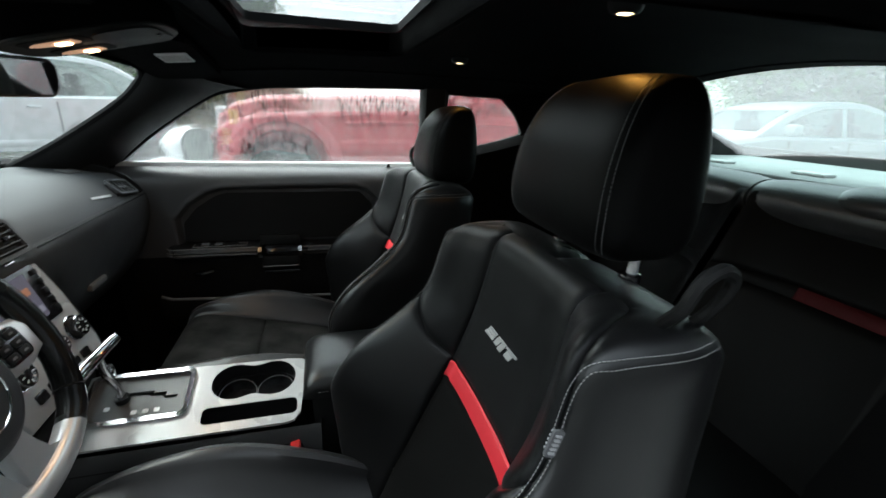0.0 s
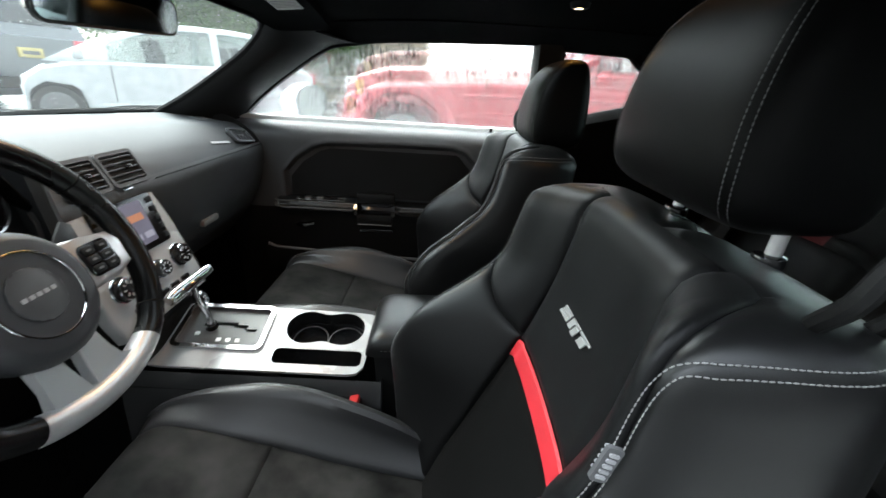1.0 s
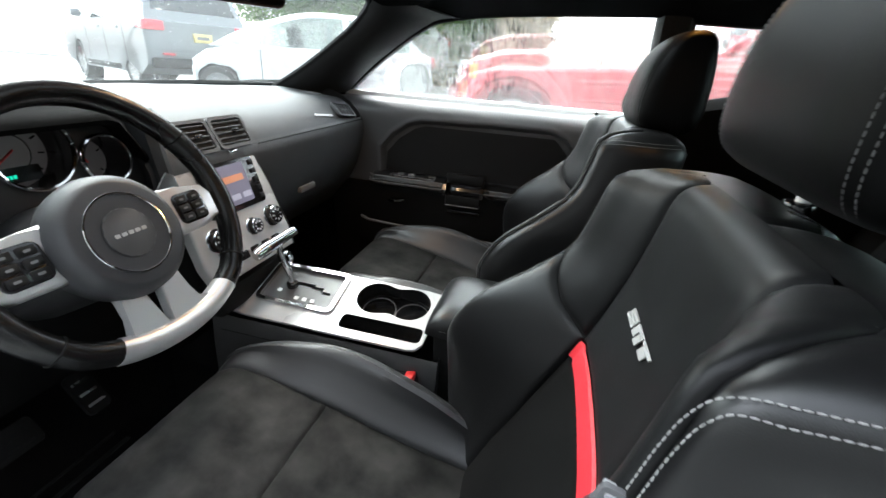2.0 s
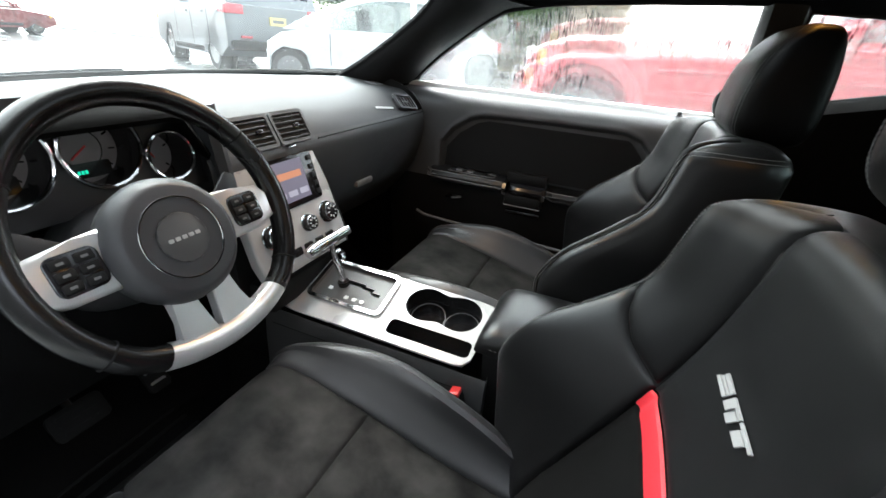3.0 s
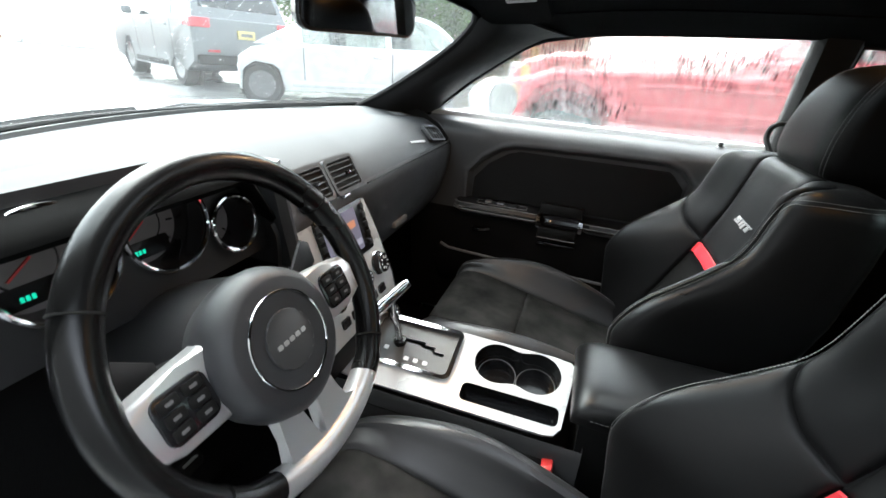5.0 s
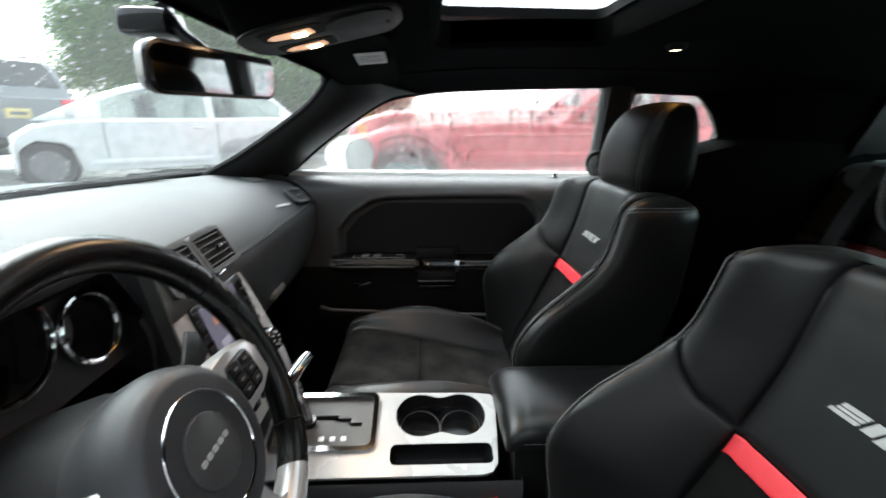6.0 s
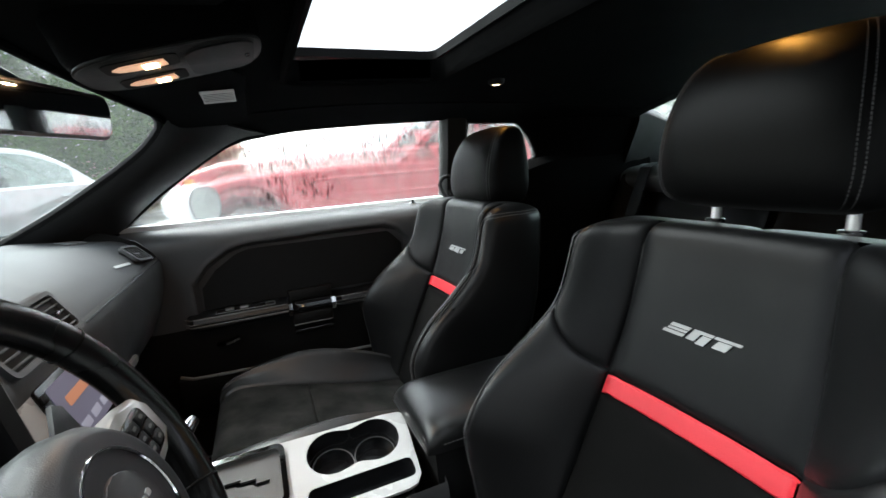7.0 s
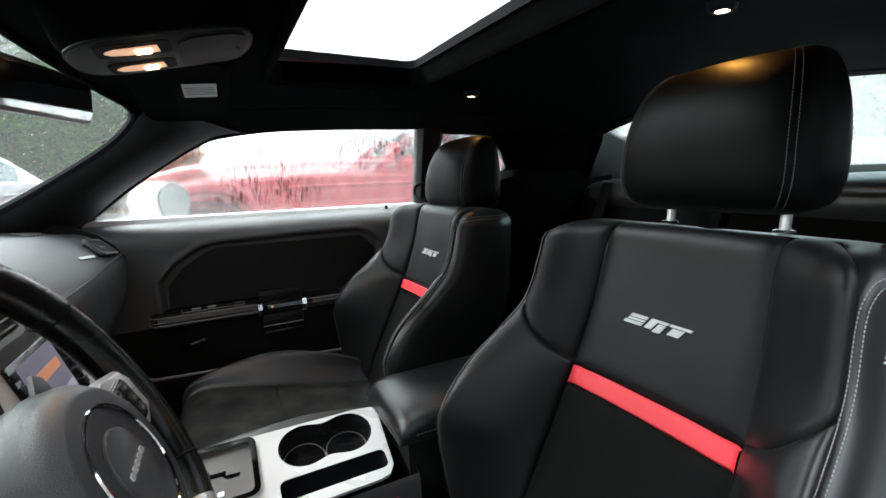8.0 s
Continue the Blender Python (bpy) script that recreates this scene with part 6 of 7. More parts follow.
WET_MIRROR = mat("rain_wet_mirror", (0.42, 0.44, 0.42), 0.42, metal=0.6, grain=0.5, scale=260, kind="voronoi", vary=0.15)
wing_mirror = thing("wing_mirror", "pale silver wing mirror outside the passenger window", "wing mirror", at=(-0.69, 0.88, 1.052))
gm = basis((0.03, -0.01, 0), (0.56, 0.83, 0), (0, 0.02, 1))
rr = round_rect(0.145, 0.122, 0.056, 8)
part("housing", loft([[gm @ Vector((x * k, y * k, d)) for x, y in rr] for k, d in ((0.35, -0.13), (0.72, -0.11), (0.93, -0.06), (1.0, 0.0), (0.97, 0.006))]), PAINT, wing_mirror)
part("mirror_glass", prism(round_rect(0.132, 0.108, 0.050, 8), gm @ Matrix.Translation((0, 0, 0.0062)), 0.002), WET_MIRROR, wing_mirror, "wet mirror glass")
part("surround", ring_between(round_rect(0.140, 0.117, 0.054, 8), round_rect(0.131, 0.107, 0.0495, 8), gm @ Matrix.Translation((0, 0, 0.005)), 0.005), GREY_LIP, wing_mirror)
part("foot", box(-0.10, 0.0, -0.15, 0.0, -0.066, -0.04, 0.012), PAINT, wing_mirror)


# ---- parking lot ----
def ground_z(x, y):
    """The lot rises a little beyond the next bay."""
    t = min(max((y - 2.0) / 3.0, 0), 1)
    u = min(max((-x - 1.5) / 4.0, 0), 1)
    return (0.10 + 0.06 * u * u * (3 - 2 * u)) * t * t * (3 - 2 * t)


bm = bmesh.new()
ticks = [-900, -300, -120, -60, -40] + list(np.linspace(-30, 30, 41)) + [40, 60, 120, 300, 900]
add_grid(bm, [[(x, y, ground_z(x, y)) for x in ticks] for y in ticks])
part("ground", bm, ASPHALT, label="wet grey asphalt of a parking lot", kind="structure")
for y in (-1.55, 1.55, 4.35, 7.3):
    t = thing("bay_line", "worn white parking bay line", "road marking", "bay lines", kind="structure", at=(-0.2, y, ground_z(0, y)))
    part("paint", box(-2.6, 2.6, -0.05, 0.05, 0.004, 0.008, 0.0), LINE, t, smooth=False)


def vehicle(name, label, paint, at, yaw, prof, belt, roof, width, wheels, wheel_r, seats, tail=None, head=None, glass=None, category="car"):
    """A parked vehicle, nose along its own +x. prof: side outline of the body from the rear foot over the top to the front foot;
    belt: the greenhouse's foot (x rear, x front, z); roof: its top (x rear, x front, z); seats: where the side glass is divided."""
    t = thing(name, label, category, "parked vehicles", at=(at[0], at[1], ground_z(at[0], at[1])))
    t.rotation_euler = (0, 0, radians(yaw))
    glass = glass or CAR_GLASS
    hw = width / 2
    zb = 0.24 * wheel_r / 0.33
    foot = []
    for xw in sorted(wheels, reverse=True):
        ra = wheel_r * 1.17
        foot += [(xw + ra * math.cos(q), max(zb, wheel_r + ra * math.sin(q))) for q in np.linspace(-0.35, math.pi + 0.35, 15)]
    poly = list(prof) + foot
    rows = []
    zmid = 0.75
    for y, k, drop in ((-hw, 0.985, 0.05), (-hw + 0.03, 0.995, 0.02), (-hw + 0.12, 1.0, 0.0), (hw - 0.12, 1.0, 0.0), (hw - 0.03, 0.995, 0.02), (hw, 0.985, 0.05)):
        rows.append([(x * k, y, z - (drop if z > zmid else 0)) for x, z in poly])
    bmv = bmesh.new()
    vs = add_grid(bmv, rows, True)
    for row in (vs[0], vs[-1]):
        bmv.faces.new(row)
    bmesh.ops.triangulate(bmv, faces=[f for f in bmv.faces if len(f.verts) > 4])
    part("body", bmv, paint, t)
    # greenhouse
    bx0, bx1, bz = belt
    rx0, rx1, rz = roof
    wb, wr = hw - 0.07, hw - 0.22
    arc = spline([(bx0, 0, bz - 0.05), (bx0 + (rx0 - bx0) * 0.55, 0, bz + (rz - bz) * 0.62), (rx0 + 0.10, 0, rz - 0.035), ((rx0 + rx1) / 2, 0, rz), (rx1 - 0.05, 0, rz - 0.05), (rx1 + (bx1 - rx1) * 0.5, 0, bz + (rz - bz) * 0.50), (bx1, 0, bz - 0.05)], 40)

    def half(z):
        return wb + (wr - wb) * min(max((z - bz) / (rz - bz), 0), 1)
    rows = []
    for u, drop in ((-1, 0.05), (-0.97, 0.02), (-0.86, 0.004), (-0.4, 0), (0.4, 0), (0.86, 0.004), (0.97, 0.02), (1, 0.05)):
        rows.append([(p.x, u * half(p.z), p.z - drop * max(0, (p.z - bz) / (rz - bz))) for p in arc])
    bmv = bmesh.new()
    vs = add_grid(bmv, rows)
    bmv.faces.ensure_lookup_table()
    holes = [bmv.faces[i * 39 + j] for i in (2, 3, 4) for j in (*range(2, 10), *range(29, 37))]
    bmesh.ops.delete(bmv, geom=holes, context="FACES")
    part("cabin", bmv, paint, t)
    sides = (rows[0], rows[-1])
    ax_, az_ = [p.x for p in arc], [p.z for p in arc]

    def top_at(x):
        return interp(x, ax_, az_) - 0.10
    for s in (-1, 1):
        loops = [[(p[0], p[2]) for p in sides[0]]]
        for u0, u1 in seats:
            xa, xb = bx0 + (bx1 - bx0) * u0, bx0 + (bx1 - bx0) * u1
            line = [x for x in np.linspace(xa, xb, 12) if top_at(x) > bz + 0.02]
            pts = [(x, bz + 0.005) for x in line] + [(x, top_at(x)) for x in reversed(line)]
            loops.append(pts)
            bmv = bmesh.new()
            lo = [bmv.verts.new((x, s * (half(z) + 0.002), z)) for x, z in pts]
            hi = [bmv.verts.new((x, s * (half(z) + 0.008), z)) for x, z in pts]
            n_ = len(pts)
            bmv.faces.new(hi)
            for k_ in range(n_):
                bmv.faces.new((lo[k_], lo[(k_ + 1) % n_], hi[(k_ + 1) % n_], hi[k_]))
            part("side_window", bmv, glass, t, smooth=False)
            xh = xa + 0.08
            part("door_handle", box(xh, xh + 0.16, s * hw - 0.012, s * hw + 0.022, bz - 0.17, bz - 0.13, 0.01), paint, t)
            part("door_gap", box(xb - 0.006, xb + 0.006, s * hw - 0.004, s * hw + 0.003, 0.42, bz - 0.07, 0.0), RUBBER, t)
        bmv = bmesh.new()
        for loop in loops:
            ring = [bmv.verts.new((x, s * half(z), z)) for x, z in loop]
            for k_ in range(len(ring)):
                bmv.edges.new((ring[k_], ring[(k_ + 1) % len(ring)]))
        bmesh.ops.triangle_fill(bmv, use_beauty=True, edges=bmv.edges[:])
        part("window_frame", bmv, paint, t, smooth=False)
        for f_ in (0.30, 0.62):
            xs_ = bx0 + (bx1 - bx0) * f_
            part("seat", loft([[(xs_ + d_ + 0.16 * (z_ - bz), s * (0.40 + w_ * c_), z_) for d_, c_ in ((-0.07, -1), (0.05, -1), (0.05, 1), (-0.07, 1))] for z_, w_ in ((bz - 0.06, 0.24), (bz + 0.16, 0.22), (bz + 0.19, 0.11), (bz + 0.36, 0.12))]), CARPET, t, "dark seat back")
        part("door_mirror", box(bx1 - 0.50, bx1 - 0.36, s * (hw + 0.09) - 0.09, s * (hw + 0.09) + 0.09, bz, bz + 0.15, 0.04), paint, t)
        part("sill_strip", box(min(wheels) + 0.5, max(wheels) - 0.5, s * hw - 0.03, s * hw + 0.012, 0.30, 0.40, 0.02), paint if paint is WHITE_PAINT else RUBBER, t)
    for nm, pick in (("rear_window", arc[2:11]), ("front_window", arc[29:38])):
        out_ = -1 if nm == "rear_window" else 1
        part(nm, loft([[(p.x + out_ * 0.012, u * half(p.z) * 0.86, p.z + 0.012) for p in pick] for u in np.linspace(-1, 1, 7)], False, False), glass if nm == "rear_window" else CAR_GLASS, t)
    # wheels
    for xw in wheels:
        for s in (-1, 1):
            c = Matrix.Translation((xw, s * (hw - 0.12), wheel_r)) @ Matrix.Rotation(radians(-90 * s), 4, "X")
            k = wheel_r
            tyre = part("wheel", loft([[c @ Vector((r * math.cos(q), r * math.sin(q), d)) for q in np.linspace(0, 2 * math.pi, 30, endpoint=False)] for r, d in ((k * 0.66, -0.10), (k * 0.94, -0.11), (k, -0.08), (k, 0.08), (k * 0.95, 0.11), (k * 0.68, 0.10), (k * 0.66, 0.06))], True, False), TYRE, t, "black tyre")
            part("rim", loft([[c @ Vector((r * math.cos(q), r * math.sin(q), d)) for q in np.linspace(0, 2 * math.pi, 30, endpoint=False)] for r, d in ((k * 0.70, 0.095), (k * 0.62, 0.085), (k * 0.60, 0.03), (k * 0.05, 0.03))]), RIM, tyre)
            for i in range(6):
                part("spoke", box(k * 0.12, k * 0.64, -0.035, 0.035, 0.03, 0.085, 0.012, c @ Matrix.Rotation(i * math.pi / 3, 4, "Z")), RIM, tyre)
            part("arch_lining", loft([[c @ Vector((r * math.cos(q), r * math.sin(q), d)) for q in np.linspace(0, 2 * math.pi, 24, endpoint=False)] for r, d in ((k * 1.2, -0.16), (k * 1.2, -0.14))]), RUBBER, t)
    xr, xf = min(p[0] for p in prof), max(p[0] for p in prof)
    for s in (-1, 1):
        if tail:
            z, h, w = tail
            part("tail_lamp", box(xr - 0.02, xr + 0.14, s * (hw - 0.03) - w / 2 - s * w * 0.35, s * (hw - 0.03) + w / 2 - s * w * 0.35, z - h / 2, z + h / 2, 0.02), TAIL_RED, t, "red tail lamp")
        if head:
            z, h, w = head
            part("headlamp", box(xf - 0.22, xf - 0.02, s * (hw - 0.24) - w / 2, s * (hw - 0.24) + w / 2, z - h / 2, z + h / 2, 0.03), LENS, t, "clear headlamp")
            if paint is not WHITE_PAINT:
                part("indicator", box(xf - 0.27, xf - 0.17, s * (hw - 0.015) - 0.02, s * (hw - 0.015) + 0.02, z - h / 2 + 0.02, z + h / 2 - 0.02, 0.012), AMBER, t, "amber side indicator")
    if tail:
        pl = part("number_plate", box(xr - 0.022, xr + 0.02, -0.16, 0.16, tail[0] - 0.22, tail[0] - 0.08, 0.006), PLATE, t, "pale yellow number plate")
        part("plate_print", box(xr - 0.026, xr - 0.021, -0.11, 0.11, tail[0] - 0.175, tail[0] - 0.125, 0.0), GREY_INK, pl)
        part("bumper", box(xr - 0.05, xr + 0.14, -hw + 0.05, hw - 0.05, 0.40, 0.56, 0.04), RUBBER if paint is GREY_PAINT else paint, t)
    return t


# red pickup two bays over, its flank towards us
pickup = vehicle("pickup_truck", "bright red full-size pickup truck with flared wings, wet from rain", RED_PAINT, (1.30, 5.2), 180,
        [(-3.0, 0.50), (-3.05, 0.70), (-3.02, 1.23), (-1.4, 1.25), (0.7, 1.26), (1.0, 1.25), (2.1, 1.19), (2.42, 1.10), (2.56, 0.98), (2.62, 0.62), (2.57, 0.45)],
        (-1.95, 0.36, 1.27), (-1.75, -0.42, 1.90), 1.98, (1.93, -1.62), 0.42, ((0.02, 0.44), (0.465, 0.955)), tail=(1.0, 0.36, 0.16), head=(0.96, 0.20, 0.28), category="pickup truck")
for s in (-1, 1):
    for xw in (1.93, -1.62):
        rows = []
        for k in range(15):
            q = -0.2 + (math.pi + 0.4) * k / 14
            rows.append([(xw + r * math.cos(q), s * y, 0.42 + r * math.sin(q)) for r, y in ((0.495, 0.94), (0.495, 1.045), (0.52, 1.065), (0.60, 1.045), (0.66, 0.98), (0.64, 0.94))])
        part("wing_flare", loft(rows), RED_PAINT, pickup)

for s in (-1, 1):
    part("side_crease", loft([[(x, s * 0.985, z - 0.05), (x, s * 1.012, z), (x, s * 0.985, z + 0.022)] for x, z in ((-2.95, 0.96), (-1.0, 0.96), (0.9, 0.95), (1.25, 0.93))]), RED_PAINT, pickup)
    part("rocker", loft([[(x, s * 0.97, 0.52), (x, s * 1.03, 0.47), (x, s * 1.03, 0.40), (x, s * 0.97, 0.36)] for x in (-1.0, 0.0, 1.3)]), RED_PAINT, pickup)

vehicle("hatchback_car", "white compact hatchback parked across the lane", WHITE_PAINT, (-5.4, 7.35), 220.5,
        [(-2.62, 0.40), (-2.70, 0.60), (-2.68, 1.02), (-2.45, 1.08), (0.7, 1.01), (1.12, 0.98), (1.44, 0.91), (1.62, 0.79), (1.70, 0.62), (1.69, 0.40)],
        (-2.60, 1.42, 1.02), (-1.75, -0.10, 1.66), 1.72, (1.33, -1.36), 0.325, ((0.10, 0.40), (0.43, 0.80)), tail=(0.92, 0.2, 0.16), head=(0.70, 0.14, 0.3))
suv = vehicle("sport_utility_car", "silver grey sport utility car with red tail lamps", GREY_PAINT, (-10.15, 8.70), 157,
        [(-2.25, 0.45), (-2.3, 0.60), (-2.28, 1.12), (-2.1, 1.16), (0.9, 1.14), (1.2, 1.10), (2.1, 1.02), (2.3, 0.88), (2.35, 0.45)],
        (-2.2, 1.15, 1.15), (-1.95, 0.35, 1.74), 1.90, (1.45, -1.45), 0.375, ((0.04, 0.26), (0.29, 0.55), (0.58, 0.86)), tail=(1.05, 0.15, 0.34), head=(0.88, 0.16, 0.3), glass=DARK_GLASS)
for s in (-1, 1):
    part("tail_lamp_wrap", box(-2.20, -1.86, s * 0.945 - 0.025, s * 0.945 + 0.018, 0.99, 1.10, 0.02), TAIL_RED, suv, "red tail lamp round the corner")
    part("bumper_reflector", box(-2.335, -2.28, s * 0.62 - 0.10, s * 0.62 + 0.10, 0.60, 0.64, 0.008), TAIL_RED, suv, "red bumper reflector")
    part("roof_rail", tube([(-1.7, s * 0.66, 1.70), (-1.6, s * 0.66, 1.78), (-0.2, s * 0.66, 1.80), (0.1, s * 0.66, 1.74)], 0.022, 6), RUBBER, suv, "black roof rail")
suv.scale = (1.16, 1.16, 1.20)
vehicle("saloon_car", "dark red saloon car far across the lot", mat("maroon_paint", (0.20, 0.03, 0.035), 0.3, coat=0.6), (-24.0, 9.5), 100,
        [(-2.2, 0.4), (-2.22, 0.85), (-1.6, 0.92), (0.9, 0.92), (1.9, 0.80), (2.2, 0.66), (2.22, 0.4)],
        (-1.6, 1.1, 0.94), (-0.95, 0.15, 1.42), 1.78, (1.35, -1.35), 0.32, ((0.12, 0.45), (0.48, 0.82)), tail=(0.80, 0.16, 0.3), head=(0.68, 0.14, 0.3))
vehicle("saloon_car", "silver saloon car parked behind", GREY_PAINT, (6.8, 4.6), 175,
        [(-2.2, 0.4), (-2.22, 0.85), (-1.6, 0.95), (0.9, 0.95), (1.9, 0.82), (2.2, 0.66), (2.22, 0.4)],
        (-1.7, 1.15, 0.96), (-1.0, 0.15, 1.46), 1.80, (1.35, -1.35), 0.33, ((0.12, 0.45), (0.48, 0.82)), tail=(0.80, 0.16, 0.3), head=(0.70, 0.14, 0.3))
vehicle("saloon_car", "white saloon car parked behind beside the other", WHITE_PAINT, (7.2, 1.6), 178,
        [(-2.2, 0.4), (-2.22, 0.85), (-1.6, 0.95), (0.9, 0.95), (1.9, 0.82), (2.2, 0.66), (2.22, 0.4)],
        (-1.7, 1.15, 0.96), (-1.0, 0.15, 1.46), 1.80, (1.35, -1.35), 0.33, ((0.12, 0.45), (0.48, 0.82)), tail=(0.80, 0.16, 0.3), head=(0.70, 0.14, 0.3))


# ---- trees and hedge beyond the lot ----
def tree(name, label, at, height, spread, leaf, density, seed, trunk_r=0.16):
    rnd = random.Random(seed)
    t = thing(name, label, "tree", "trees round the lot", at=(at[0], at[1], ground_z(at[0], at[1])))
    bmt = bmesh.new()
    trunk = [(0.10 * math.sin(z * 1.3 + seed), 0.10 * math.cos(z * 1.1 + seed) - 0.1, z) for z in np.linspace(0, height * 0.85, 9)]
    add_tube(bmt, trunk, [trunk_r * (1 - 0.8 * k / 8) for k in range(9)], 8)
    tips = []
    for k in range(16):
        z = height * (0.18 + 0.62 * rnd.random())
        q, reach = rnd.random() * 2 * math.pi, spread * (0.5 + 0.6 * rnd.random()) * (1.1 - 0.6 * z / height)
        a = Vector((0.1 * math.sin(z * 1.3 + seed), 0.1 * math.cos(z * 1.1 + seed) - 0.1, z))
        b = a + Vector((reach * math.cos(q), reach * math.sin(q), reach * (0.3 + 0.5 * rnd.random())))
        add_tube(bmt, (a, a.lerp(b, 0.5) + Vector((0, 0, 0.06 * reach)), b), (trunk_r * 0.35, trunk_r * 0.22, trunk_r * 0.08), 5)
        tips += [a.lerp(b, f) for f in (0.4, 0.6, 0.8, 1.0)]
    part("trunk", bmt, BARK, t)
    pts, quads = [], []
    for p in tips:
        for i in range(density):
            c = p + Vector([rnd.gauss(0, spread * 0.20) for _ in range(3)])
            s = 0.05 + 0.06 * rnd.random()
            u = Vector([rnd.gauss(0, 1) for _ in range(3)]).normalized()
            w = u.orthogonal().normalized()
            quads.append([len(pts) + e for e in range(4)])
            pts += [c + s * (a * u + b * w) for a, b in ((-1, 0), (0, 0.5), (1, 0), (0, -0.5))]
    me = bpy.data.meshes.new("crown")
    me.from_pydata(pts, [], quads)
    me.materials.append(leaf)
    crown = new("crown", me)
    crown.parent = t


k = 0
for x, y, h, leaf in ((-17, 24, 7, LEAF), (-12.5, 22, 8.5, LEAF), (-8.5, 20, 6, LEAF), (-7.2, 19.5, 7.5, LEAF), (-5.6, 19.0, 7.5, LEAF), (-4.3, 18.6, 6.5, LEAF), (-3.3, 18.9, 7.2, LEAF), (-2.9, 18.2, 4.2, LEAF_2), (-1.6, 18.6, 3.6, LEAF_2), (14, 9, 6.0, LEAF), (15, 3, 6.5, LEAF)):
    tree("tree", "dark wet tree at the edge of the lot" if leaf is LEAF else "half bare tree with tawny leaves", (x, y), h, (3.0 if x < -8 or x > 0 else 1.9) if leaf is LEAF else 1.1, leaf, 620 if leaf is LEAF else 160, 3 + k)
    k += 1
# hedge under the trees
rnd = random.Random(5)
bm = bmesh.new()
for i in range(26000):
    u = rnd.random()
    c = Vector((-30 + 27 * u + rnd.gauss(0, 0.5), 23.5 - 4 * u + rnd.gauss(0, 0.6), abs(rnd.gauss(0.9, 0.55))))
    s = 0.05 + 0.07 * rnd.random()
    a = Vector([rnd.gauss(0, 1) for _ in range(3)]).normalized()
    w = a.orthogonal().normalized()
    bm.faces.new([bm.verts.new(c + s * (p * a + q * w)) for p, q in ((-1, 0), (0, 0.5), (1, 0), (0, -0.5))])
part("hedge", bm, LEAF, label="dark green hedge along the lot", kind="stuff", smooth=False)
bm = bmesh.new()
for i in range(9000):
    u = rnd.random()
    c = Vector((-8.5 + 6.5 * u + rnd.gauss(0, 0.4), 18.4 + rnd.gauss(0, 0.4), abs(rnd.gauss(1.0, 0.6))))
    s = 0.04 + 0.06 * rnd.random()
    a = Vector([rnd.gauss(0, 1) for _ in range(3)]).normalized()
    w = a.orthogonal().normalized()
    bm.faces.new([bm.verts.new(c + s * (p * a + q * w)) for p, q in ((-1, 0), (0, 0.5), (1, 0), (0, -0.5))])
part("shrubs", bm, LEAF_2, label="tawny autumn shrubs under the trees", kind="stuff", smooth=False)
bm = bmesh.new()
add_box(bm, -40, 30, 16.0, 16.3, 0.10, 0.26, 0.03)
part("kerb", bm, KERB, label="concrete kerb at the lot's edge", kind="structure")
bm = bmesh.new()
add_box(bm, -40, 30, 16.3, 40, 0.10, 0.25, 0.0)
part("verge", bm, mat("tawny_grass", (0.22, 0.15, 0.06), 0.9, grain=1, scale=40, vary=0.4, vary_scale=1.5), label="tawny wet grass verge", kind="structure", smooth=False)

# unseen plain wall, added to block low sky light on the driver's side
bm = bmesh.new()
add_box(bm, -9.0, 9.0, -3.6, -3.3, 0.0, 3.4, 0.02)
part("wall_light_block", bm, mat("dark_grey_wall", (0.06, 0.06, 0.06), 0.85, grain=0.6, scale=50, vary=0.25, vary_scale=2), label="unseen dark wall added to block sky light on the driver side", kind="structure")


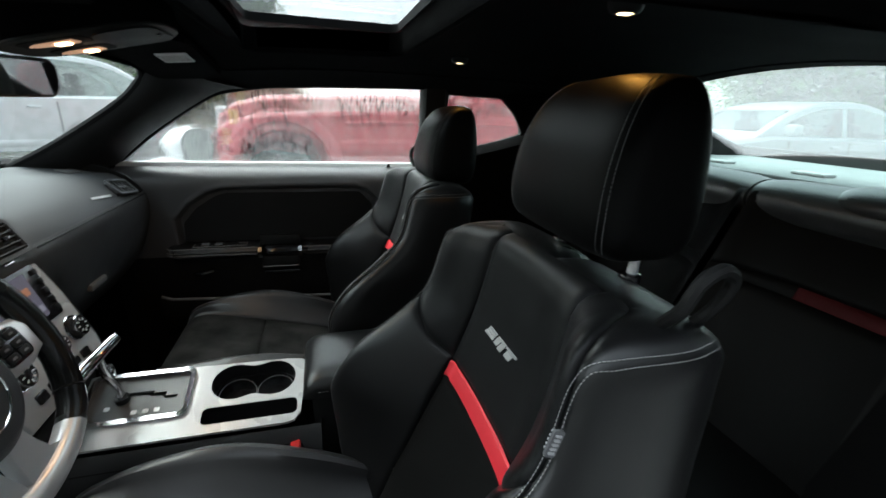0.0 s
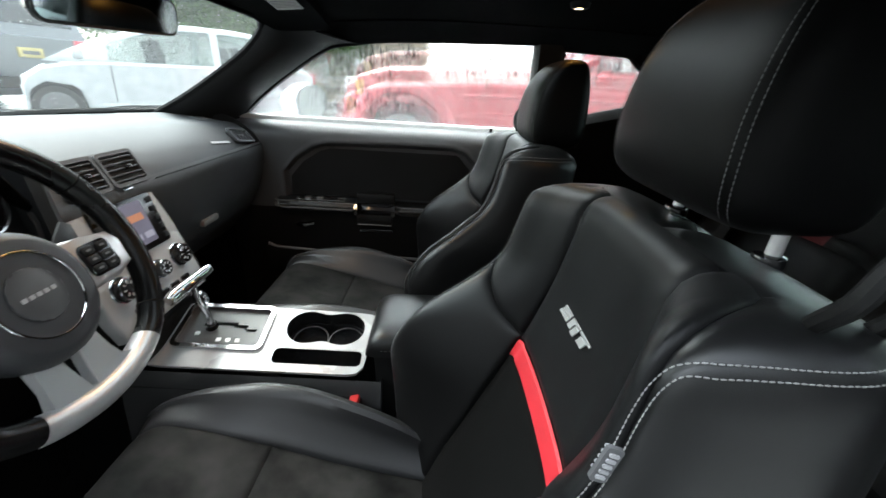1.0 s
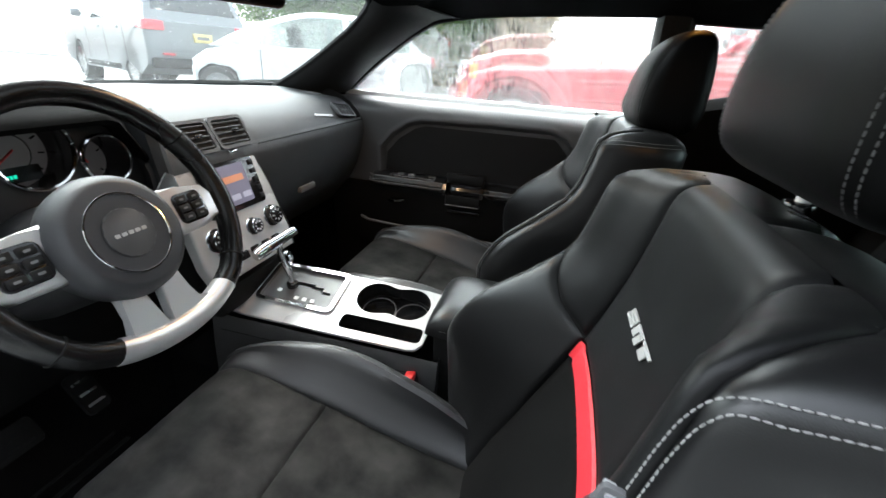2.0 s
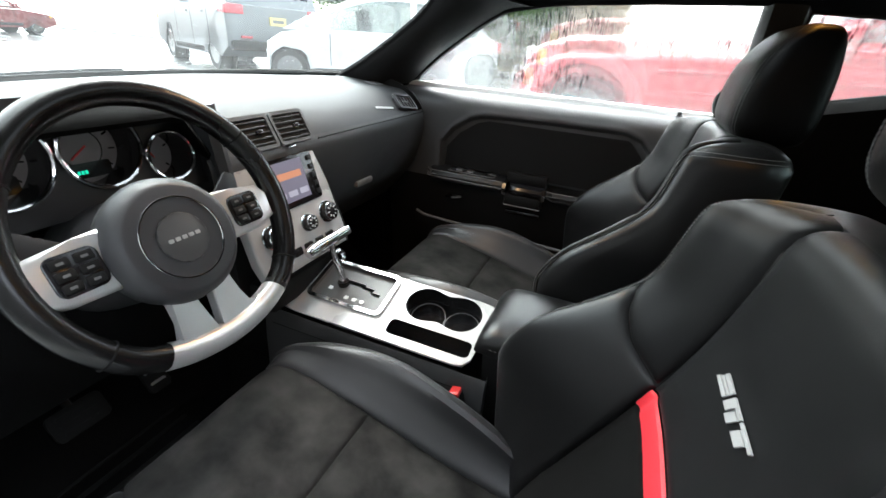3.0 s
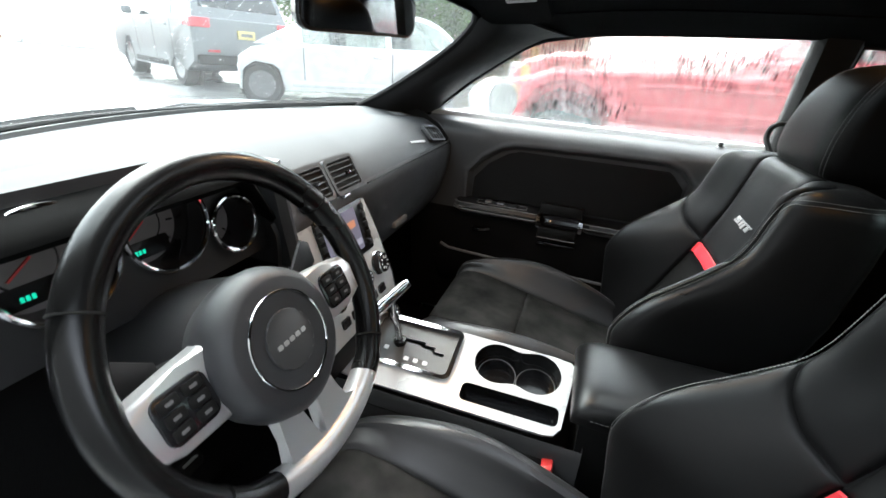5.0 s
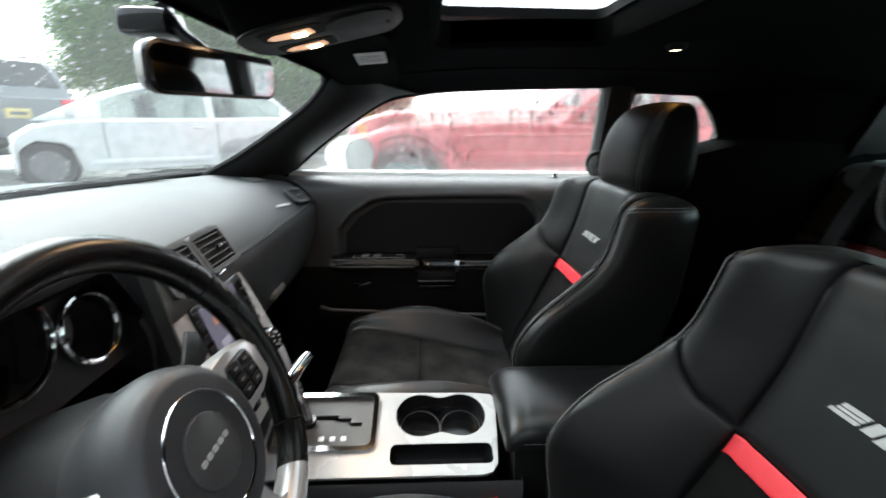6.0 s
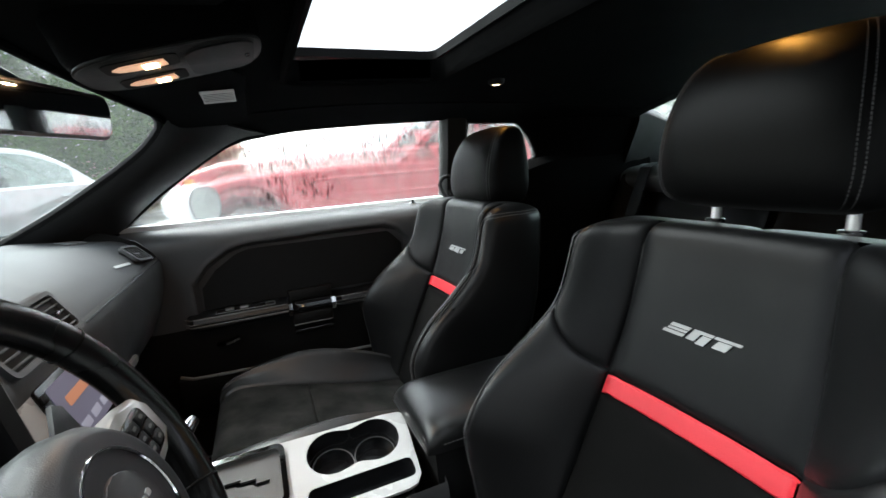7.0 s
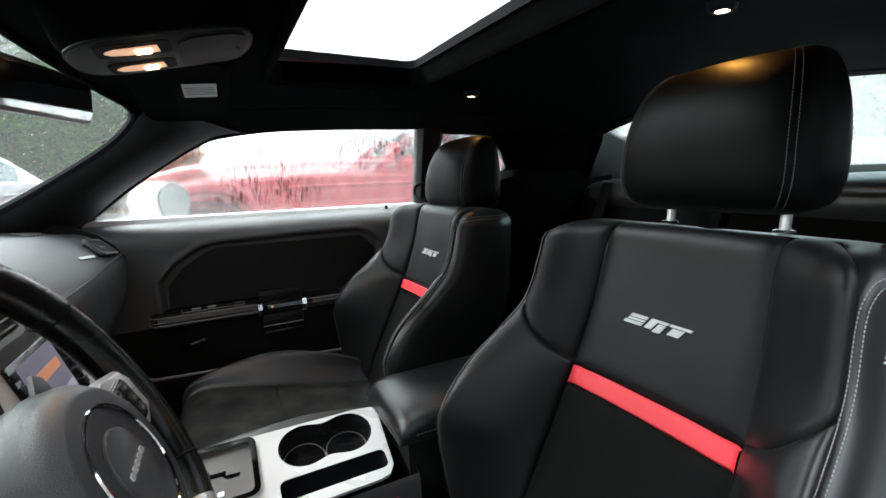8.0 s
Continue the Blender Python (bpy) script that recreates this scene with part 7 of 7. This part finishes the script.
# ---- rain drops on the glass ----
def drops(name, label, spot, count, seed, small, large):
    """Little flattened beads of water; spot(u, v) gives a place on the pane and the way off it."""
    rnd = random.Random(seed)
    pts, faces = [], []
    for _ in range(count):
        p, n = spot(rnd.random(), rnd.random())
        s = n.orthogonal().normalized()
        u = n.cross(s)
        r = small + (large - small) * rnd.random() ** 3
        b = len(pts)
        pts += [p + r * (math.cos(q) * s + math.sin(q) * u) for q in (0, 1.05, 2.09, 3.14, 4.19, 5.24)]
        pts += [p + 0.6 * r * (math.cos(q) * s + math.sin(q) * u) + 0.45 * r * n for q in (0, 1.05, 2.09, 3.14, 4.19, 5.24)]
        faces += [[b + k, b + (k + 1) % 6, b + 6 + (k + 1) % 6, b + 6 + k] for k in range(6)] + [[b + 6 + k for k in range(6)]]
    me = bpy.data.meshes.new(name)
    me.from_pydata(pts, [], faces)
    me.materials.append(DROP)
    return tagged(new(name, me), label, kind="stuff")


def on_windshield(u, v):
    yb = -0.62 + 1.24 * u
    a = Vector((base_x(yb) - 0.02, yb, 1.000))
    b = Vector((header_x(yb * 0.86) - 0.02, yb * 0.86, roof_z(header_x(yb * 0.86), yb * 0.86) + 0.02))
    p = a.lerp(b, v)
    p.z += 0.03 * math.sin(math.pi * v) + 0.0006
    return p, Vector((-0.5, 0, 0.86)).normalized()


def on_side_glass(u, v):
    x = -0.84 + 0.95 * u
    z = 1.01 + v * (interp(x, [q[0] for q in WIN_TOP], [q[1] for q in WIN_TOP]) - 1.01)
    return Vector((x, sill_y(z) + 0.0120, z)), Vector((0, 0.94, 0.34)).normalized()


def on_splash(u, v):
    """A burst of rain low on the glass, wider at its foot, and a thin run above it."""
    if v > 0.78:
        return on_windshield(0.53 - 0.02 * u + 0.002 * v, 0.54 + 0.17 * u)
    return on_windshield(0.505 + (u - 0.5) * (0.075 - 0.06 * v), 0.15 + 0.40 * v)


drops("windshield_splash", "burst of rain drops low on the windshield", on_splash, 170, 13, 0.0006, 0.0026)
drops("windshield_drops", "fine rain drops on the windshield", on_windshield, 1500, 11, 0.0006, 0.0028)
drops("side_glass_drops", "fine rain drops on the passenger window", on_side_glass, 420, 12, 0.0005, 0.0017)
